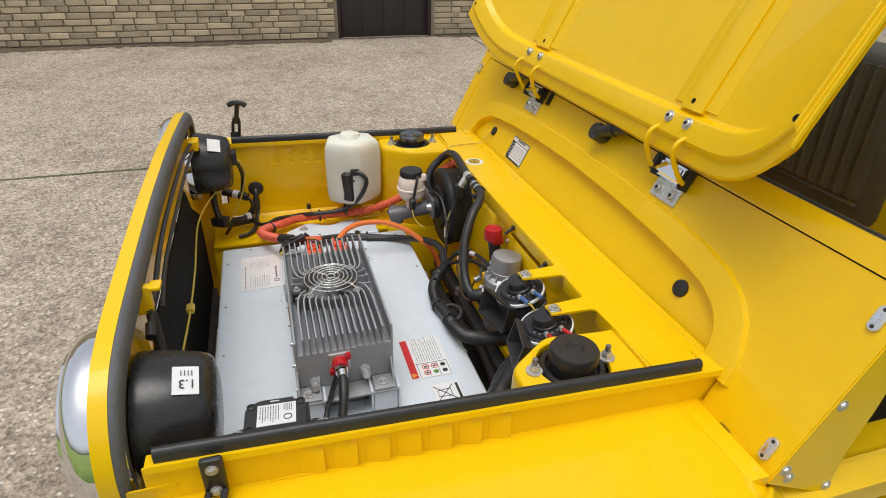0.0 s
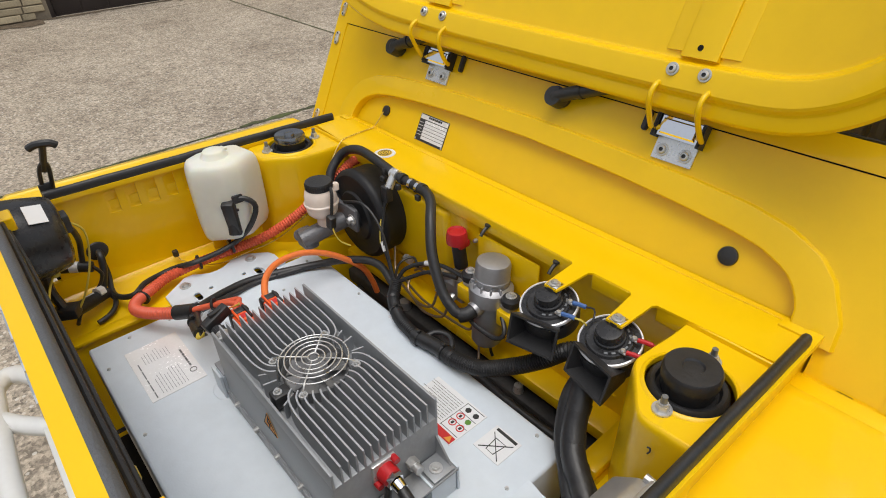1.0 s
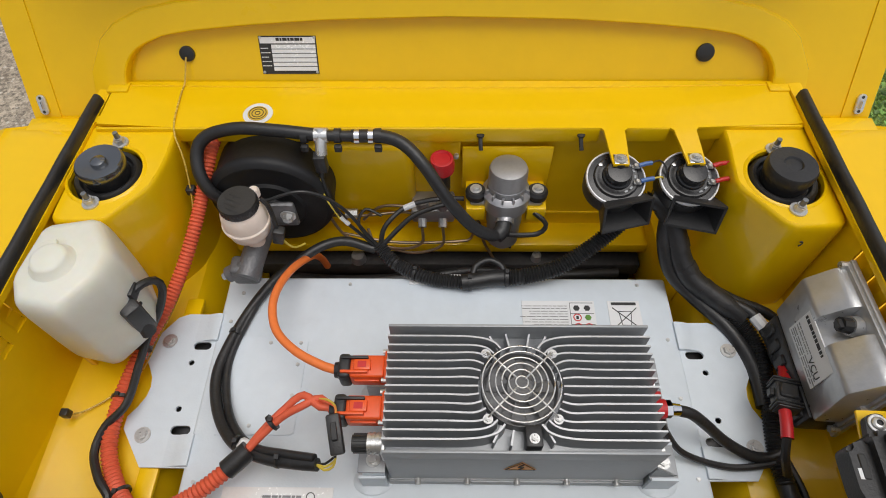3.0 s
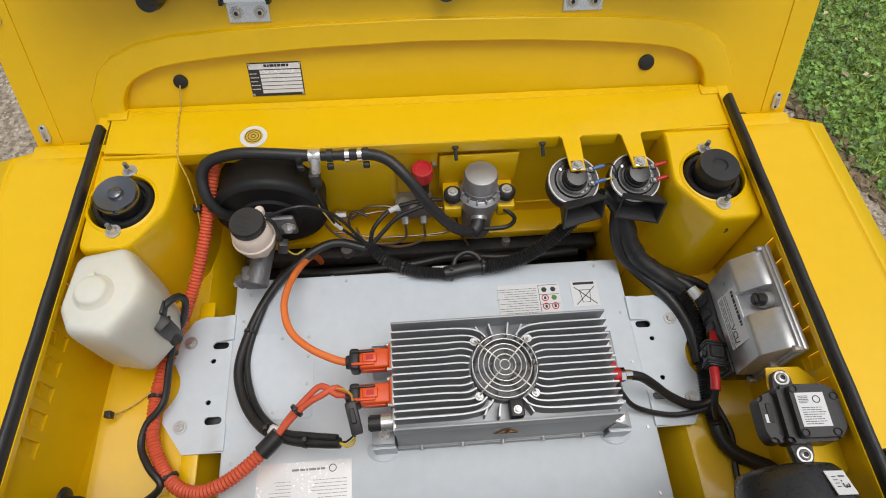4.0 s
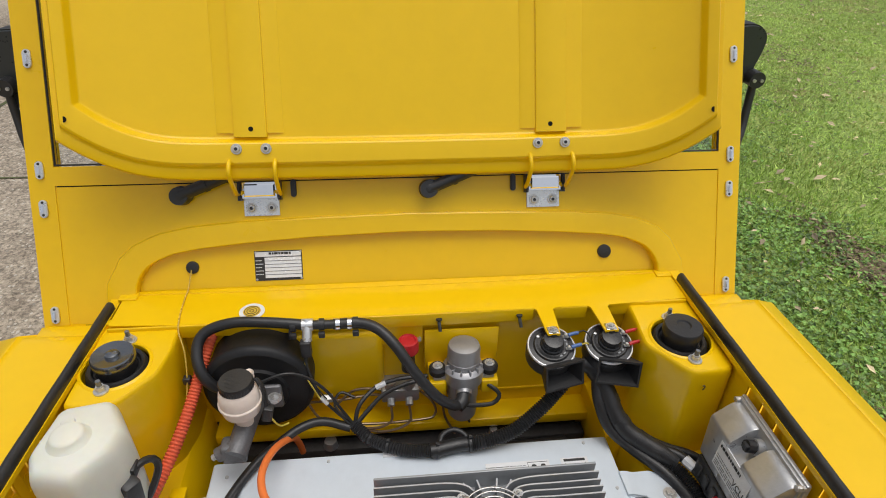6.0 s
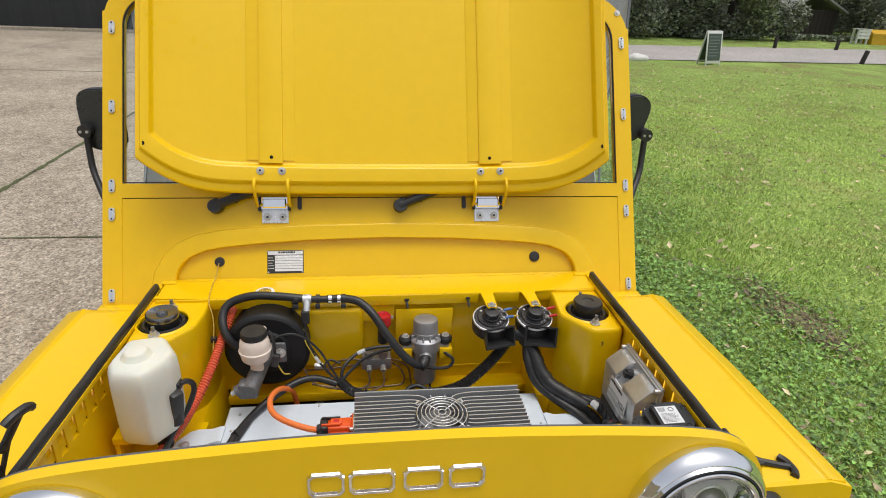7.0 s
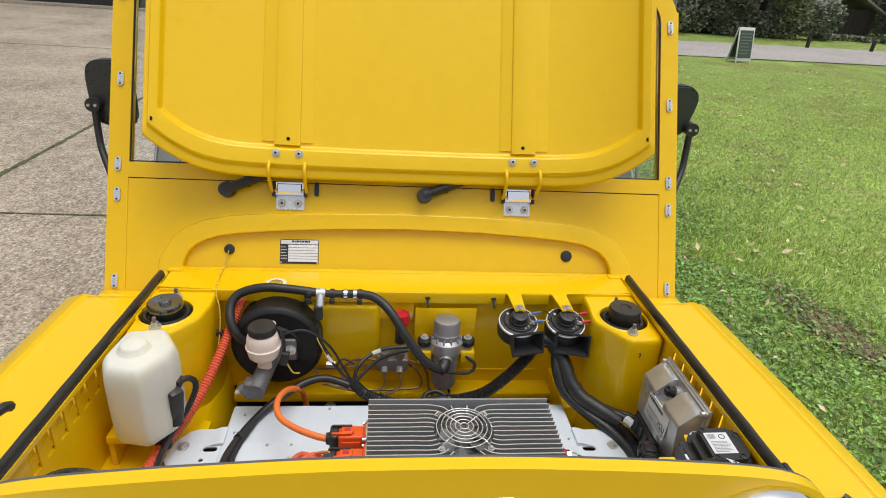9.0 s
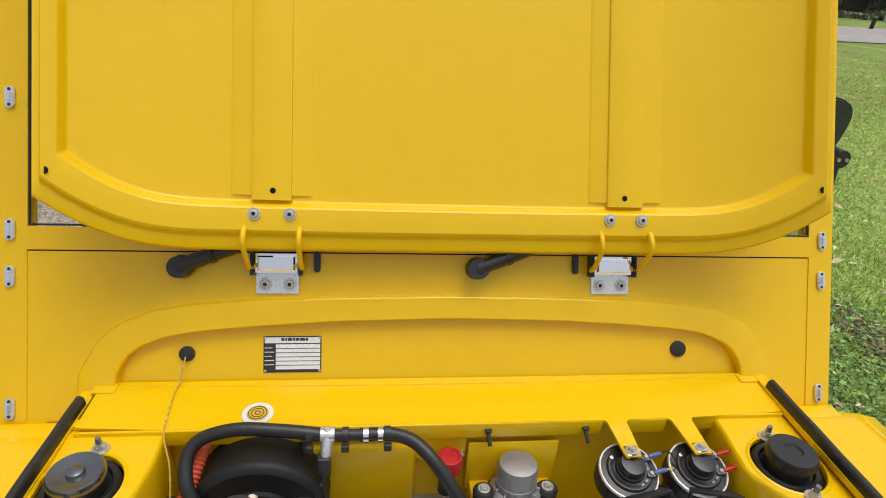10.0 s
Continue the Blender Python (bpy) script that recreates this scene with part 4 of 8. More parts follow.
# mirrors
for s in (-1, 1):
    y0 = 0.42 if s < 0 else 0.36
    z0 = 1.03 if s < 0 else 1.055
    head = [(0.772, z0), (0.852, z0 + 0.012), (0.866, z0 + 0.05), (0.868, z0 + 0.15), (0.855, z0 + 0.183), (0.770, z0 + 0.186), (0.757, z0 + 0.17), (0.757, z0 + 0.02)]
    if s > 0:
        head = [(0.757, z0 + 0.18), (0.815, z0 + 0.183), (0.838, z0 + 0.165), (0.842, z0 + 0.135), (0.820, z0 + 0.055), (0.80, z0 + 0.038), (0.757, z0 + 0.036)]
    head = roundpoly(head, 0.03)
    mr = part("door_mirror", prism([(s * x, z) for x, z in head], lambda u, v, w: Vector((u, y0 - 0.005 + w, v)), 0.035, 0.010, seg=3), PLASTIC, car, "black plastic door mirror on a bent arm")
    part("mirror_back", prism([(s * (x * 0.98 + 0.016), z * 0.98 + 0.022) for x, z in head], lambda u, v, w: Vector((u, y0 - 0.016 + w, v)), 0.012, 0.004), mat("mirror_shell", (0.035, 0.04, 0.042), 0.3, 0, 0.1, 10) if "mirror_shell" not in bpy.data.materials else bpy.data.materials["mirror_shell"], mr)
    kx, kz = (0.848, 1.100) if s < 0 else (0.829, 1.119)
    part("mirror_knuckle", cy((s * kx, y0 - 0.045, kz), (s * kx, y0 + 0.01, kz), 0.019), PLASTIC, mr)
    for e in (-1, 1):
        part("knuckle_bolt", cy((s * kx + e * 0.009, y0 - 0.049, kz), (s * kx + e * 0.009, y0 - 0.044, kz), 0.004, seg=10), STEEL, mr)
    part("mirror_arm", tube([(s * kx, y0 - 0.03, kz), (s * (kx - 0.002), y0 - 0.04, kz - 0.07), (s * (kx - 0.012), y0 - 0.06, kz - 0.12), (s * (kx - 0.055), y0 - 0.12, kz - 0.185), (s * 0.735, y0 - 0.2, kz - 0.24)], 0.0095, 10), PLASTIC, mr)
# clear side screen beyond the frame
MILKCLEAR = mat("milky_clear_plastic", (0.80, 0.86, 0.86), 0.30, 0, 0.05, 6, 0.05, 60, trans=0.30)
for s in (-1, 1):
    lean = lambda v: min(0.852, 0.742 + 0.27 * max(0, v - 0.95)) if s > 0 else 0.735 + 0.04 * max(0, v - 0.95)
    scr = part("side_screen", prism([(0.36, 0.78), (0.48, 0.95), (0.60, 1.10), (0.64, 1.36), (0.66, 1.515), (0.95, 1.535), (1.04, 1.36), (1.18, 0.95), (1.25, 0.78)], lambda u, v, w: Vector((s * (lean(v) + w), u, v)), 0.004), MILKCLEAR, car, "clear plastic side screen", smooth=0)
    part("screen_edge", tube([(s * lean(0.78), 0.36, 0.78), (s * lean(1.10), 0.60, 1.10), (s * lean(1.36), 0.64, 1.36), (s * lean(1.515), 0.66, 1.515), (s * lean(1.535), 0.95, 1.535), (s * lean(1.36), 1.04, 1.36), (s * lean(0.95), 1.18, 0.95), (s * lean(0.78), 1.25, 0.78)], 0.005, 8, smooth=False), DISHGREY, scr)

# dashboard, floor and seats behind the windscreen
part("dashboard", bx(-0.66, 0.66, 0.17, 0.36, 0.72, 0.94, 0.03, 3), PLASTIC, car)
part("cabin_floor", bx(-0.60, 0.60, 0.0, 1.7, 0.24, 0.30), DARK, car)
VINYL = mat("worn_dark_vinyl", (0.055, 0.050, 0.042), 0.5, 0, 0.2, 9, 0.4, 120)
for x in (-0.34, 0.34):
    sb = part("seat", bx(x - 0.24, x + 0.24, 0.72, 1.20, 0.40, 0.56, 0.05, 3), VINYL, car, "dark pleated vinyl seat")
    part("seat_back", bx(x - 0.24, x + 0.24, 1.17, 1.29, 0.50, 1.06, 0.05, 3), VINYL, sb)
    for k in range(9):
        u = x - 0.196 + k * 0.049
        part("pleat", tube([(u, 1.172, 0.62), (u, 1.168, 0.80), (u, 1.174, 1.01)], 0.021, 8, 0.05), VINYL, sb)
    part("piping", tube([(x - 0.225, 1.166, 0.60), (x + 0.225, 1.166, 0.60)], 0.008, 6, smooth=False), RUBBER, sb)
part("belt_buckle", bx(0.0, 0.025, 0.86, 0.88, 0.40, 0.62, 0.004), RED, car, "red seat belt button")
part("tail_panel", bx(-0.75, 0.75, 1.68, 1.72, 0.25, 0.735), YELLOW, car)
for sx in (-1, 1):
    for yy in (-0.34, 1.42):
        wl = part("wheel", lathe([(0.16, -0.07), (0.26, -0.075), (0.28, -0.05), (0.284, 0.0), (0.28, 0.05), (0.26, 0.075), (0.16, 0.07)], Matrix.Translation((sx * 0.68, yy, 0.224)) @ Matrix.Rotation(radians(90), 4, "Y"), 36), TYRE, car)
        part("rim", lathe([(0.0, 0.03), (0.06, 0.04), (0.10, 0.02), (0.15, 0.05), (0.162, 0.07), (0.162, -0.07), (0.0, -0.05)], Matrix.Translation((sx * 0.68, yy, 0.224)) @ Matrix.Rotation(radians(90 * sx), 4, "Y"), 30), ALU, wl)

# white tubular guard in front of the lower grille
bar = part("bull_bar", tube([(-0.470, -0.780, 0.452), (-0.505, -0.800, 0.452), (-0.560, -0.830, 0.450), (-0.578, -0.858, 0.450), (-0.556, -0.884, 0.450), (-0.50, -0.893, 0.450), (-0.25, -0.905, 0.450), (0.24, -0.905, 0.450),
                             (0.48, -0.893, 0.450), (0.536, -0.884, 0.450), (0.558, -0.858, 0.450), (0.540, -0.830, 0.450), (0.485, -0.800, 0.452), (0.450, -0.780, 0.452)], 0.0195, 16, 0.012), WHITETUBE, car, "white painted tubular guard bar")
for s in (-1, 1):
    part("bar_stay", tube([(s * 0.440 - 0.01, -0.890, 0.447), (s * 0.405 - 0.01, -0.866, 0.447), (s * 0.372 - 0.01, -0.836, 0.447), (s * 0.352 - 0.01, -0.815, 0.447), (s * 0.345 - 0.01, -0.795, 0.447)], 0.0180, 14, 0.012), WHITETUBE, bar)
    bolt(bar, (s * 0.385 - 0.01, -0.803, 0.462), 0.009, (0, 0, 1), name="bar_bolt", h=0.006)
part("bar_plate", bx(-0.372, 0.352, -0.834, -0.7985, 0.444, 0.4605, 0.004), WHITETUBE, bar)


# rubber T-latches
def latch(s, up):
    base = Vector((0.587, -0.659, 0.785)) if s > 0 else Vector((-0.620, -0.648, 0.785))
    l = part("bonnet_latch", bx(*sorted((base.x, base.x + s * 0.010)), base.y - 0.013, base.y + 0.013, base.z - 0.030, base.z + 0.030, 0.004), RUBBER, car, "black rubber T-handle bonnet latch")
    for dz in (-0.018, 0.016):
        bolt(l, base + Vector((s * 0.010, 0, dz)), 0.005, (s, 0, 0), name="latch_screw", h=0.003)
    if up:
        q = [base + Vector((s * 0.012, 0, 0.00)), base + Vector((s * -0.008, 0.008, 0.060)), base + Vector((s * -0.042, 0.020, 0.122))]
        side = Vector((0.4, 1, 0)).normalized()
    else:
        q = [base + Vector((s * 0.010, 0.0, -0.02)), base + Vector((s * 0.06, -0.01, -0.030)), base + Vector((s * 0.125, -0.030, -0.034))]
        side = Vector((0, 1, 0))
    d = (q[2] - q[1]).normalized()
    for e in (-1, 1):
        part("strap", tube([q[0] + side * e * 0.009, q[1] + side * e * 0.009, q[1] + d * 0.02 + side * e * 0.004], 0.0044, 8), RUBBER, l)
    part("strap_neck", tube([q[1], (q[1] + q[2]) / 2, q[2]], 0.0066, 8), RUBBER, l)
    part("grip", tube([q[2] - side * 0.024 - d * 0.006, q[2] - side * 0.012 + d * 0.002, q[2] + side * 0.012 + d * 0.002, q[2] + side * 0.024 - d * 0.006], 0.0075, 8), RUBBER, l)


latch(-1, True), latch(1, False)
# ---- battery pack ----
ZB = 0.565
pack = thing("battery_pack", "light grey painted steel battery box with bolted lid and side brackets", "battery")
part("case", bx(-0.386, 0.384, -0.713, -0.211, 0.33, ZB, 0.006, 3), GREYPAINT, pack)
for s in (-1, 1):
    dy = -0.012 if s > 0 else 0.0
    br = [(0.375, -0.286), (0.440, -0.285), (0.458, -0.292), (0.491, -0.336), (0.494, -0.350), (0.4935, -0.366), (0.483, -0.381), (0.4735, -0.399), (0.471, -0.415), (0.4735, -0.431), (0.483, -0.449), (0.494, -0.463), (0.494, -0.482), (0.453, -0.539), (0.375, -0.540)]
    holes = [slot(0.390, 0.420, -0.344, 0.014), slot(0.390, 0.421, -0.484, 0.014), ring(0.416, -0.374, 0.0048, 12), ring(0.417, -0.451, 0.0048, 12)]
    k = part("side_bracket", holed([(s * x, y + dy) for x, y in br], [[(s * x, y + dy) for x, y in h] for h in holes], lambda u, v, w: Vector((u, v, ZB - 0.0065 + w)), 0.004), GREYPAINT, pack, smooth=0)
    # added black strip in place of the dark gap below the bracket's slots
    part("rubber_pad", bx(*sorted((s * 0.386, s * 0.431)), -0.525 + dy, -0.300 + dy, ZB - 0.034, ZB - 0.020, 0.003), RUBBER, k)
    # the bracket's end rolls up against the box
    for y0, y1 in ((-0.287 + dy, -0.336 + dy), (-0.492 + dy, -0.538 + dy)):
        part("bracket_roll", prism([(0.380, ZB - 0.004), (0.380, ZB + 0.0055), (0.386, ZB + 0.0060), (0.394, ZB + 0.0045), (0.402, ZB + 0.0015), (0.410, ZB - 0.0010), (0.420, ZB - 0.0020), (0.420, ZB - 0.004)], lambda u, v, w: Vector((s * u, y0 + (y1 - y0) * w, v)), 1.0), GREYPAINT, k, smooth=60)
    for y in (-0.330, -0.486):
        bolt(k, (s * 0.461, y + dy - 0.006, ZB - 0.002), 0.0085)
for x, y in [(-0.355, -0.245), (-0.17, -0.226), (0.02, -0.226), (0.333, -0.226), (0.366, -0.33), (0.366, -0.43), (0.366, -0.55), (-0.366, -0.30), (-0.366, -0.385), (-0.366, -0.56), (-0.366, -0.64), (-0.30, -0.697), (-0.1, -0.697), (0.08, -0.697), (0.24, -0.697), (0.36, -0.66)]:
    bolt(pack, (x, y, ZB), 0.0035, washer=False, name="lid_screw", h=0.002)
cover = part("service_cover", prism([(-0.358, -0.330), (-0.232, -0.330), (-0.228, -0.336), (-0.230, -0.488), (-0.236, -0.492), (-0.352, -0.492)], lambda u, v, w: Vector((u, v, ZB + w - 0.001)), 0.0035, 0.001), GREYPAINT, pack)
for x, y in ((-0.345, -0.340), (-0.29, -0.340), (-0.240, -0.340), (-0.240, -0.378), (-0.241, -0.43), (-0.30, -0.478), (-0.345, -0.478), (-0.35, -0.40)):
    bolt(cover, (x, y, ZB + 0.0025), 0.0034, washer=False, name="cover_screw", h=0.002)
for x0, x1, z in ((-0.150, -0.085, 0.488), (-0.012, 0.066, 0.499)):
    pl_ = part("rear_plug", bx(x0, x1, -0.211, -0.178, z - 0.026, z, 0.004), RED, pack, "red plug behind the battery")
    for k in range(int((x1 - x0) / 0.006)):
        part("plug_rib", bx(x0 + 0.002 + k * 0.006, x0 + 0.0048 + k * 0.006, -0.179, -0.1755, z - 0.012, z + 0.001, 0), WHITE if k % 3 else RED, pl_)
for x, y in ((-0.205, -0.198), (0.135, -0.20)):
    pl_ = part("case_lug", bx(x - 0.011, x + 0.011, y - 0.013, y + 0.010, 0.500, 0.515, 0.003), STEEL, pack)
    bolt(pl_, (x, y + 0.002, 0.515), 0.006)
for x in (-0.05, 0.02, 0.085):
    part("harness_clip", bx(x - 0.016, x + 0.016, -0.226, -0.206, ZB - 0.002, ZB + 0.003, 0.001), WHITE, pack)
# large silver data label, warning label and crossed-bin label
lab = plate("data_label", (-0.160, -0.566, ZB + 0.0005), (-1, 0, 0), (0, -1, 0), 0.160, 0.098, 0.001, SILVER, pack, "silver data label with rows of print")
line_bars(lab, (-0.168, -0.594, ZB + 0.0025), (-1, 0, 0), (0, -1, 0), 0.062, 0.050, 9, seed=3, fill=1.0, thick=0.16, material=DISHGREY)
line_bars(lab, (-0.262, -0.594, ZB + 0.0025), (-1, 0, 0), (0, -1, 0), 0.040, 0.050, 9, seed=5, fill=0.9, thick=0.16, material=DISHGREY)
line_bars(lab, (-0.205, -0.574, ZB + 0.0025), (-1, 0, 0), (0, -1, 0), 0.060, 0.010, 1, seed=9, fill=1.1, thick=0.35, material=DISHGREY)
line_bars(lab, (-0.165, -0.648, ZB + 0.0025), (-1, 0, 0), (0, -1, 0), 0.130, 0.010, 1, seed=10, fill=1.0, thick=0.2, material=DISHGREY)
part("stamp_ring", lathe([(0.0065, 0.0), (0.0065, 0.0008), (0.0052, 0.0008), (0.0052, 0)], Matrix.Translation((-0.192, -0.579, ZB + 0.0016)), 20), INK, lab)
lab = plate("warning_label", (0.129, -0.258, ZB + 0.0005), (1, 0, 0), (0, -1, 0), 0.124, 0.085, 0.001, WHITE, pack, "white warning label with hazard symbols")
line_bars(lab, (0.206, -0.266, ZB + 0.0025), (-1, 0, 0), (0, -1, 0), 0.072, 0.056, 11, seed=4, fill=1.15, thick=0.17)
part("rule", bx(0.2105, 0.2112, -0.326, -0.262, ZB + 0.0012, ZB + 0.0022), INK, lab)
for i in range(4):
    part("rule", bx(0.2112, 0.2505, -0.2625 - i * 0.0205, -0.2618 - i * 0.0205, ZB + 0.0012, ZB + 0.0022), INK, lab)
for i, (x, y, mm) in enumerate(((0.222, -0.272, INK), (0.240, -0.272, INK), (0.222, -0.290, INKRED), (0.240, -0.290, INKGREEN), (0.222, -0.308, INKRED), (0.240, -0.308, INKRED))):
    part("symbol", lathe([(0.0072, 0), (0.0072, 0.0008), (0.0055, 0.0008), (0.0055, 0)] if mm is INKRED else [(0, 0.0008), (0.0055, 0.0008), (0.0058, 0)], Matrix.Translation((x, y, ZB + 0.0016)), 14 if mm is INKRED else 6), mm, lab, smooth=0)
    if mm is INKRED:
        part("symbol_mark", bx(x - 0.0022, x + 0.0022, y - 0.003, y + 0.003, ZB + 0.0012, ZB + 0.0024, 0.0005), INK, lab)
part("red_band", bx(0.131, 0.251, -0.342, -0.328, ZB + 0.001, ZB + 0.0024), INKRED, lab)
part("amber_triangle", prism([(0.236, -0.340), (0.250, -0.340), (0.243, -0.328)], lambda u, v, w: Vector((u, v, ZB + 0.0025 + w)), 0.0006), INKAMBER, lab, smooth=0)
lab = plate("bin_label", (0.276, -0.258, ZB + 0.0005), (1, 0, 0), (0, -1, 0), 0.054, 0.055, 0.001, WHITE, pack, "white label with a crossed-out bin")
part("bar", bx(0.282, 0.324, -0.266, -0.261, ZB + 0.001, ZB + 0.0025), INK, lab)
for a, c in (((0.283, -0.271), (0.324, -0.309)), ((0.324, -0.271), (0.283, -0.309))):
    part("cross", tube([(*a, ZB + 0.0018), (*c, ZB + 0.0018)], 0.0009, 4, smooth=False), INK, lab)
part("bin", tube([(0.293, -0.278, ZB + 0.0018), (0.296, -0.304, ZB + 0.0018), (0.311, -0.304, ZB + 0.0018), (0.314, -0.278, ZB + 0.0018), (0.293, -0.278, ZB + 0.0018)], 0.0008, 4, smooth=False), INK, lab)

# ---- finned charger ----
CX0, CX1, CY0, CY1, CZ0, CZ1 = -0.078, 0.279, -0.556, -0.384, 0.578, 0.727
FX, FY, FR = 0.100, -0.470, 0.052
chg = thing("charger", "grey finned aluminium charger with a round fan guard", "charger")
body = part("housing", bx(CX0, CX1, CY0, CY1, CZ0, CZ0 + 0.112, 0.002), FIN, chg)
part("base_plate", bx(CX0 - 0.002, CX1 + 0.002, CY0 - 0.004, CY1 + 0.004, CZ0 - 0.012, CZ0 + 0.004, 0.0015), FIN, chg)
for y in (CY0, CY1):
    wy = (y, y + 0.004) if y == CY0 else (y - 0.004, y)
    part("side_wall", bx(CX0, CX1, *wy, CZ0 + 0.11, CZ1 - (0.010 if y == CY0 else 0.0), 0.001), FIN, chg)
NF, ZF = 13, CZ0 + 0.112


def fin_path(y, side):
    """A fin runs straight from the end and fans out towards the fan."""
    x_end = CX0 if side < 0 else CX1
    k = (y - FY) / 0.075
    a = k * 1.22
    rad = Vector((side * math.cos(a), math.sin(a)))
    t = Vector((FX, FY)) + rad * (FR + 0.004)
    q0 = Vector((FX + side * (FR + 0.056 - 0.012 * abs(k)), y))
    c0, c1 = q0 - Vector((side * (0.022 + 0.020 * abs(k)), 0)), t + rad * 0.018
    pts = [(x_end, y), ((x_end + q0.x) / 2, y)]
    for u in (0, 0.2, 0.4, 0.6, 0.8, 1.0):
        p = q0 * (1 - u) ** 3 + c0 * 3 * u * (1 - u) ** 2 + c1 * 3 * u * u * (1 - u) + t * u ** 3
        pts.append((p.x, p.y))
    return pts


def fin(pts, z0, z1, t=0.0031):
    b = bmesh.new()
    line = spline([(x, y, 0) for x, y in pts], 0.008) if len(pts) > 2 else [Vector((x, y, 0)) for x, y in pts]
    rows = []
    for i, p in enumerate(line):
        d = (line[min(i + 1, len(line) - 1)] - line[max(0, i - 1)]).normalized()
        n = Vector((-d.y, d.x, 0)) * t / 2
        rows.append([b.verts.new(q) for q in (p + n + Vector((0, 0, z0)), p + n * 0.8 + Vector((0, 0, z1)), p - n * 0.8 + Vector((0, 0, z1)), p - n + Vector((0, 0, z0)))])
    for a, c in zip(rows, rows[1:]):
        for k in range(4):
            f = b.faces.new((a[k], a[(k + 1) % 4], c[(k + 1) % 4], c[k]))
            # the fin's top faces take the paler edge metal
            f.material_index = 1 if k == 1 else 0
    b.faces.new(rows[0]), b.faces.new(rows[-1])
    f = part("fin", b, FIN, chg, smooth=30)
    f.data.materials.append(FINEDGE)
    return f


for i in range(NF):
    y = CY1 - 0.012 - (CY1 - CY0 - 0.022) * (i + 0.5) / NF
    for side in (-1, 1):
        fin(fin_path(y, side), ZF - 0.004, CZ1 - (0.004 if i else 0.0))
for a in (62, 78, 102, 118, -62, -78, -102, -118):
    ca, sa = math.cos(radians(a)), math.sin(radians(a))
    r1 = min(0.082, 0.080 / abs(sa) - 0.004)
    fin([(FX + ca * (FR + 0.006), FY + sa * (FR + 0.006)), (FX + ca * r1, FY + sa * r1)], ZF - 0.004, CZ1 - 0.010)
# fan and its wire guard
FANGREY = mat("dusty_fan_plastic", (0.17, 0.172, 0.175), 0.5, 0, 0.2, 30, 0.1, 200)
m = Matrix.Translation((FX, FY, CZ1 - 0.026))
fan = part("fan", lathe([(0, 0.012), (0.017, 0.012), (0.019, 0.009), (0.019, -0.006), (0.048, -0.008), (0.050, 0.010), (0.051, 0.010), (0.051, -0.010)], m, 32), FANGREY, chg, "dusty dark fan under a bright wire guard")
for i in range(7):
    b = bmesh.new()
    a = i / 7 * 2 * math.pi
    vs = [b.verts.new(m @ Vector((r * math.cos(a + w), r * math.sin(a + w), z))) for r, w, z in ((0.018, -0.2, 0.006), (0.046, -0.1, 0.008), (0.046, 0.42, -0.002), (0.018, 0.5, -0.004))]
    b.faces.new(vs)
    part("blade", b, FANGREY, fan, smooth=0)
guard = part("fan_guard", bmesh.new(), BRIGHT, chg, "round bright wire fan guard")
b = bmesh.new()
for r in (0.008, 0.017, 0.026, 0.034, 0.0425, 0.0515):
    tube([(FX + r * math.cos(t), FY + r * math.sin(t), CZ1 + 0.004 + 0.003 * (r < 0.05)) for t in [k / 40 * 2 * math.pi for k in range(41)]], 0.00115, 6, smooth=False, bm=b)
for k in range(4):
    a = radians(45 + 90 * k)
    tube([(FX + 0.007 * math.cos(a), FY + 0.007 * math.sin(a), CZ1 + 0.006), (FX + 0.050 * math.cos(a), FY + 0.050 * math.sin(a), CZ1 + 0.005), (FX + 0.062 * math.cos(a), FY + 0.062 * math.sin(a), CZ1 + 0.0)], 0.0014, 6, smooth=False, bm=b)
b.to_mesh(guard.data)
b.free()
guard.data.shade_smooth()
for k in range(4):
    a = radians(45 + 90 * k)
    p = Vector((FX + 0.063 * math.cos(a), FY + 0.063 * math.sin(a), CZ1 - 0.006))
    part("guard_post", cy(p - Vector((0, 0, 0.035)), p, 0.0055, seg=10), FIN, chg)
    bolt(guard, p, 0.0045, name="guard_screw", h=0.005)
part("fan_bracket", bx(FX + 0.002, FX + 0.024, FY - 0.078, FY - 0.050, CZ1 - 0.03, CZ1 - 0.008, 0.003), PLASTIC, chg)
bolt(chg, (FX + 0.013, FY - 0.068, CZ1 - 0.008), 0.0045, name="bracket_screw")
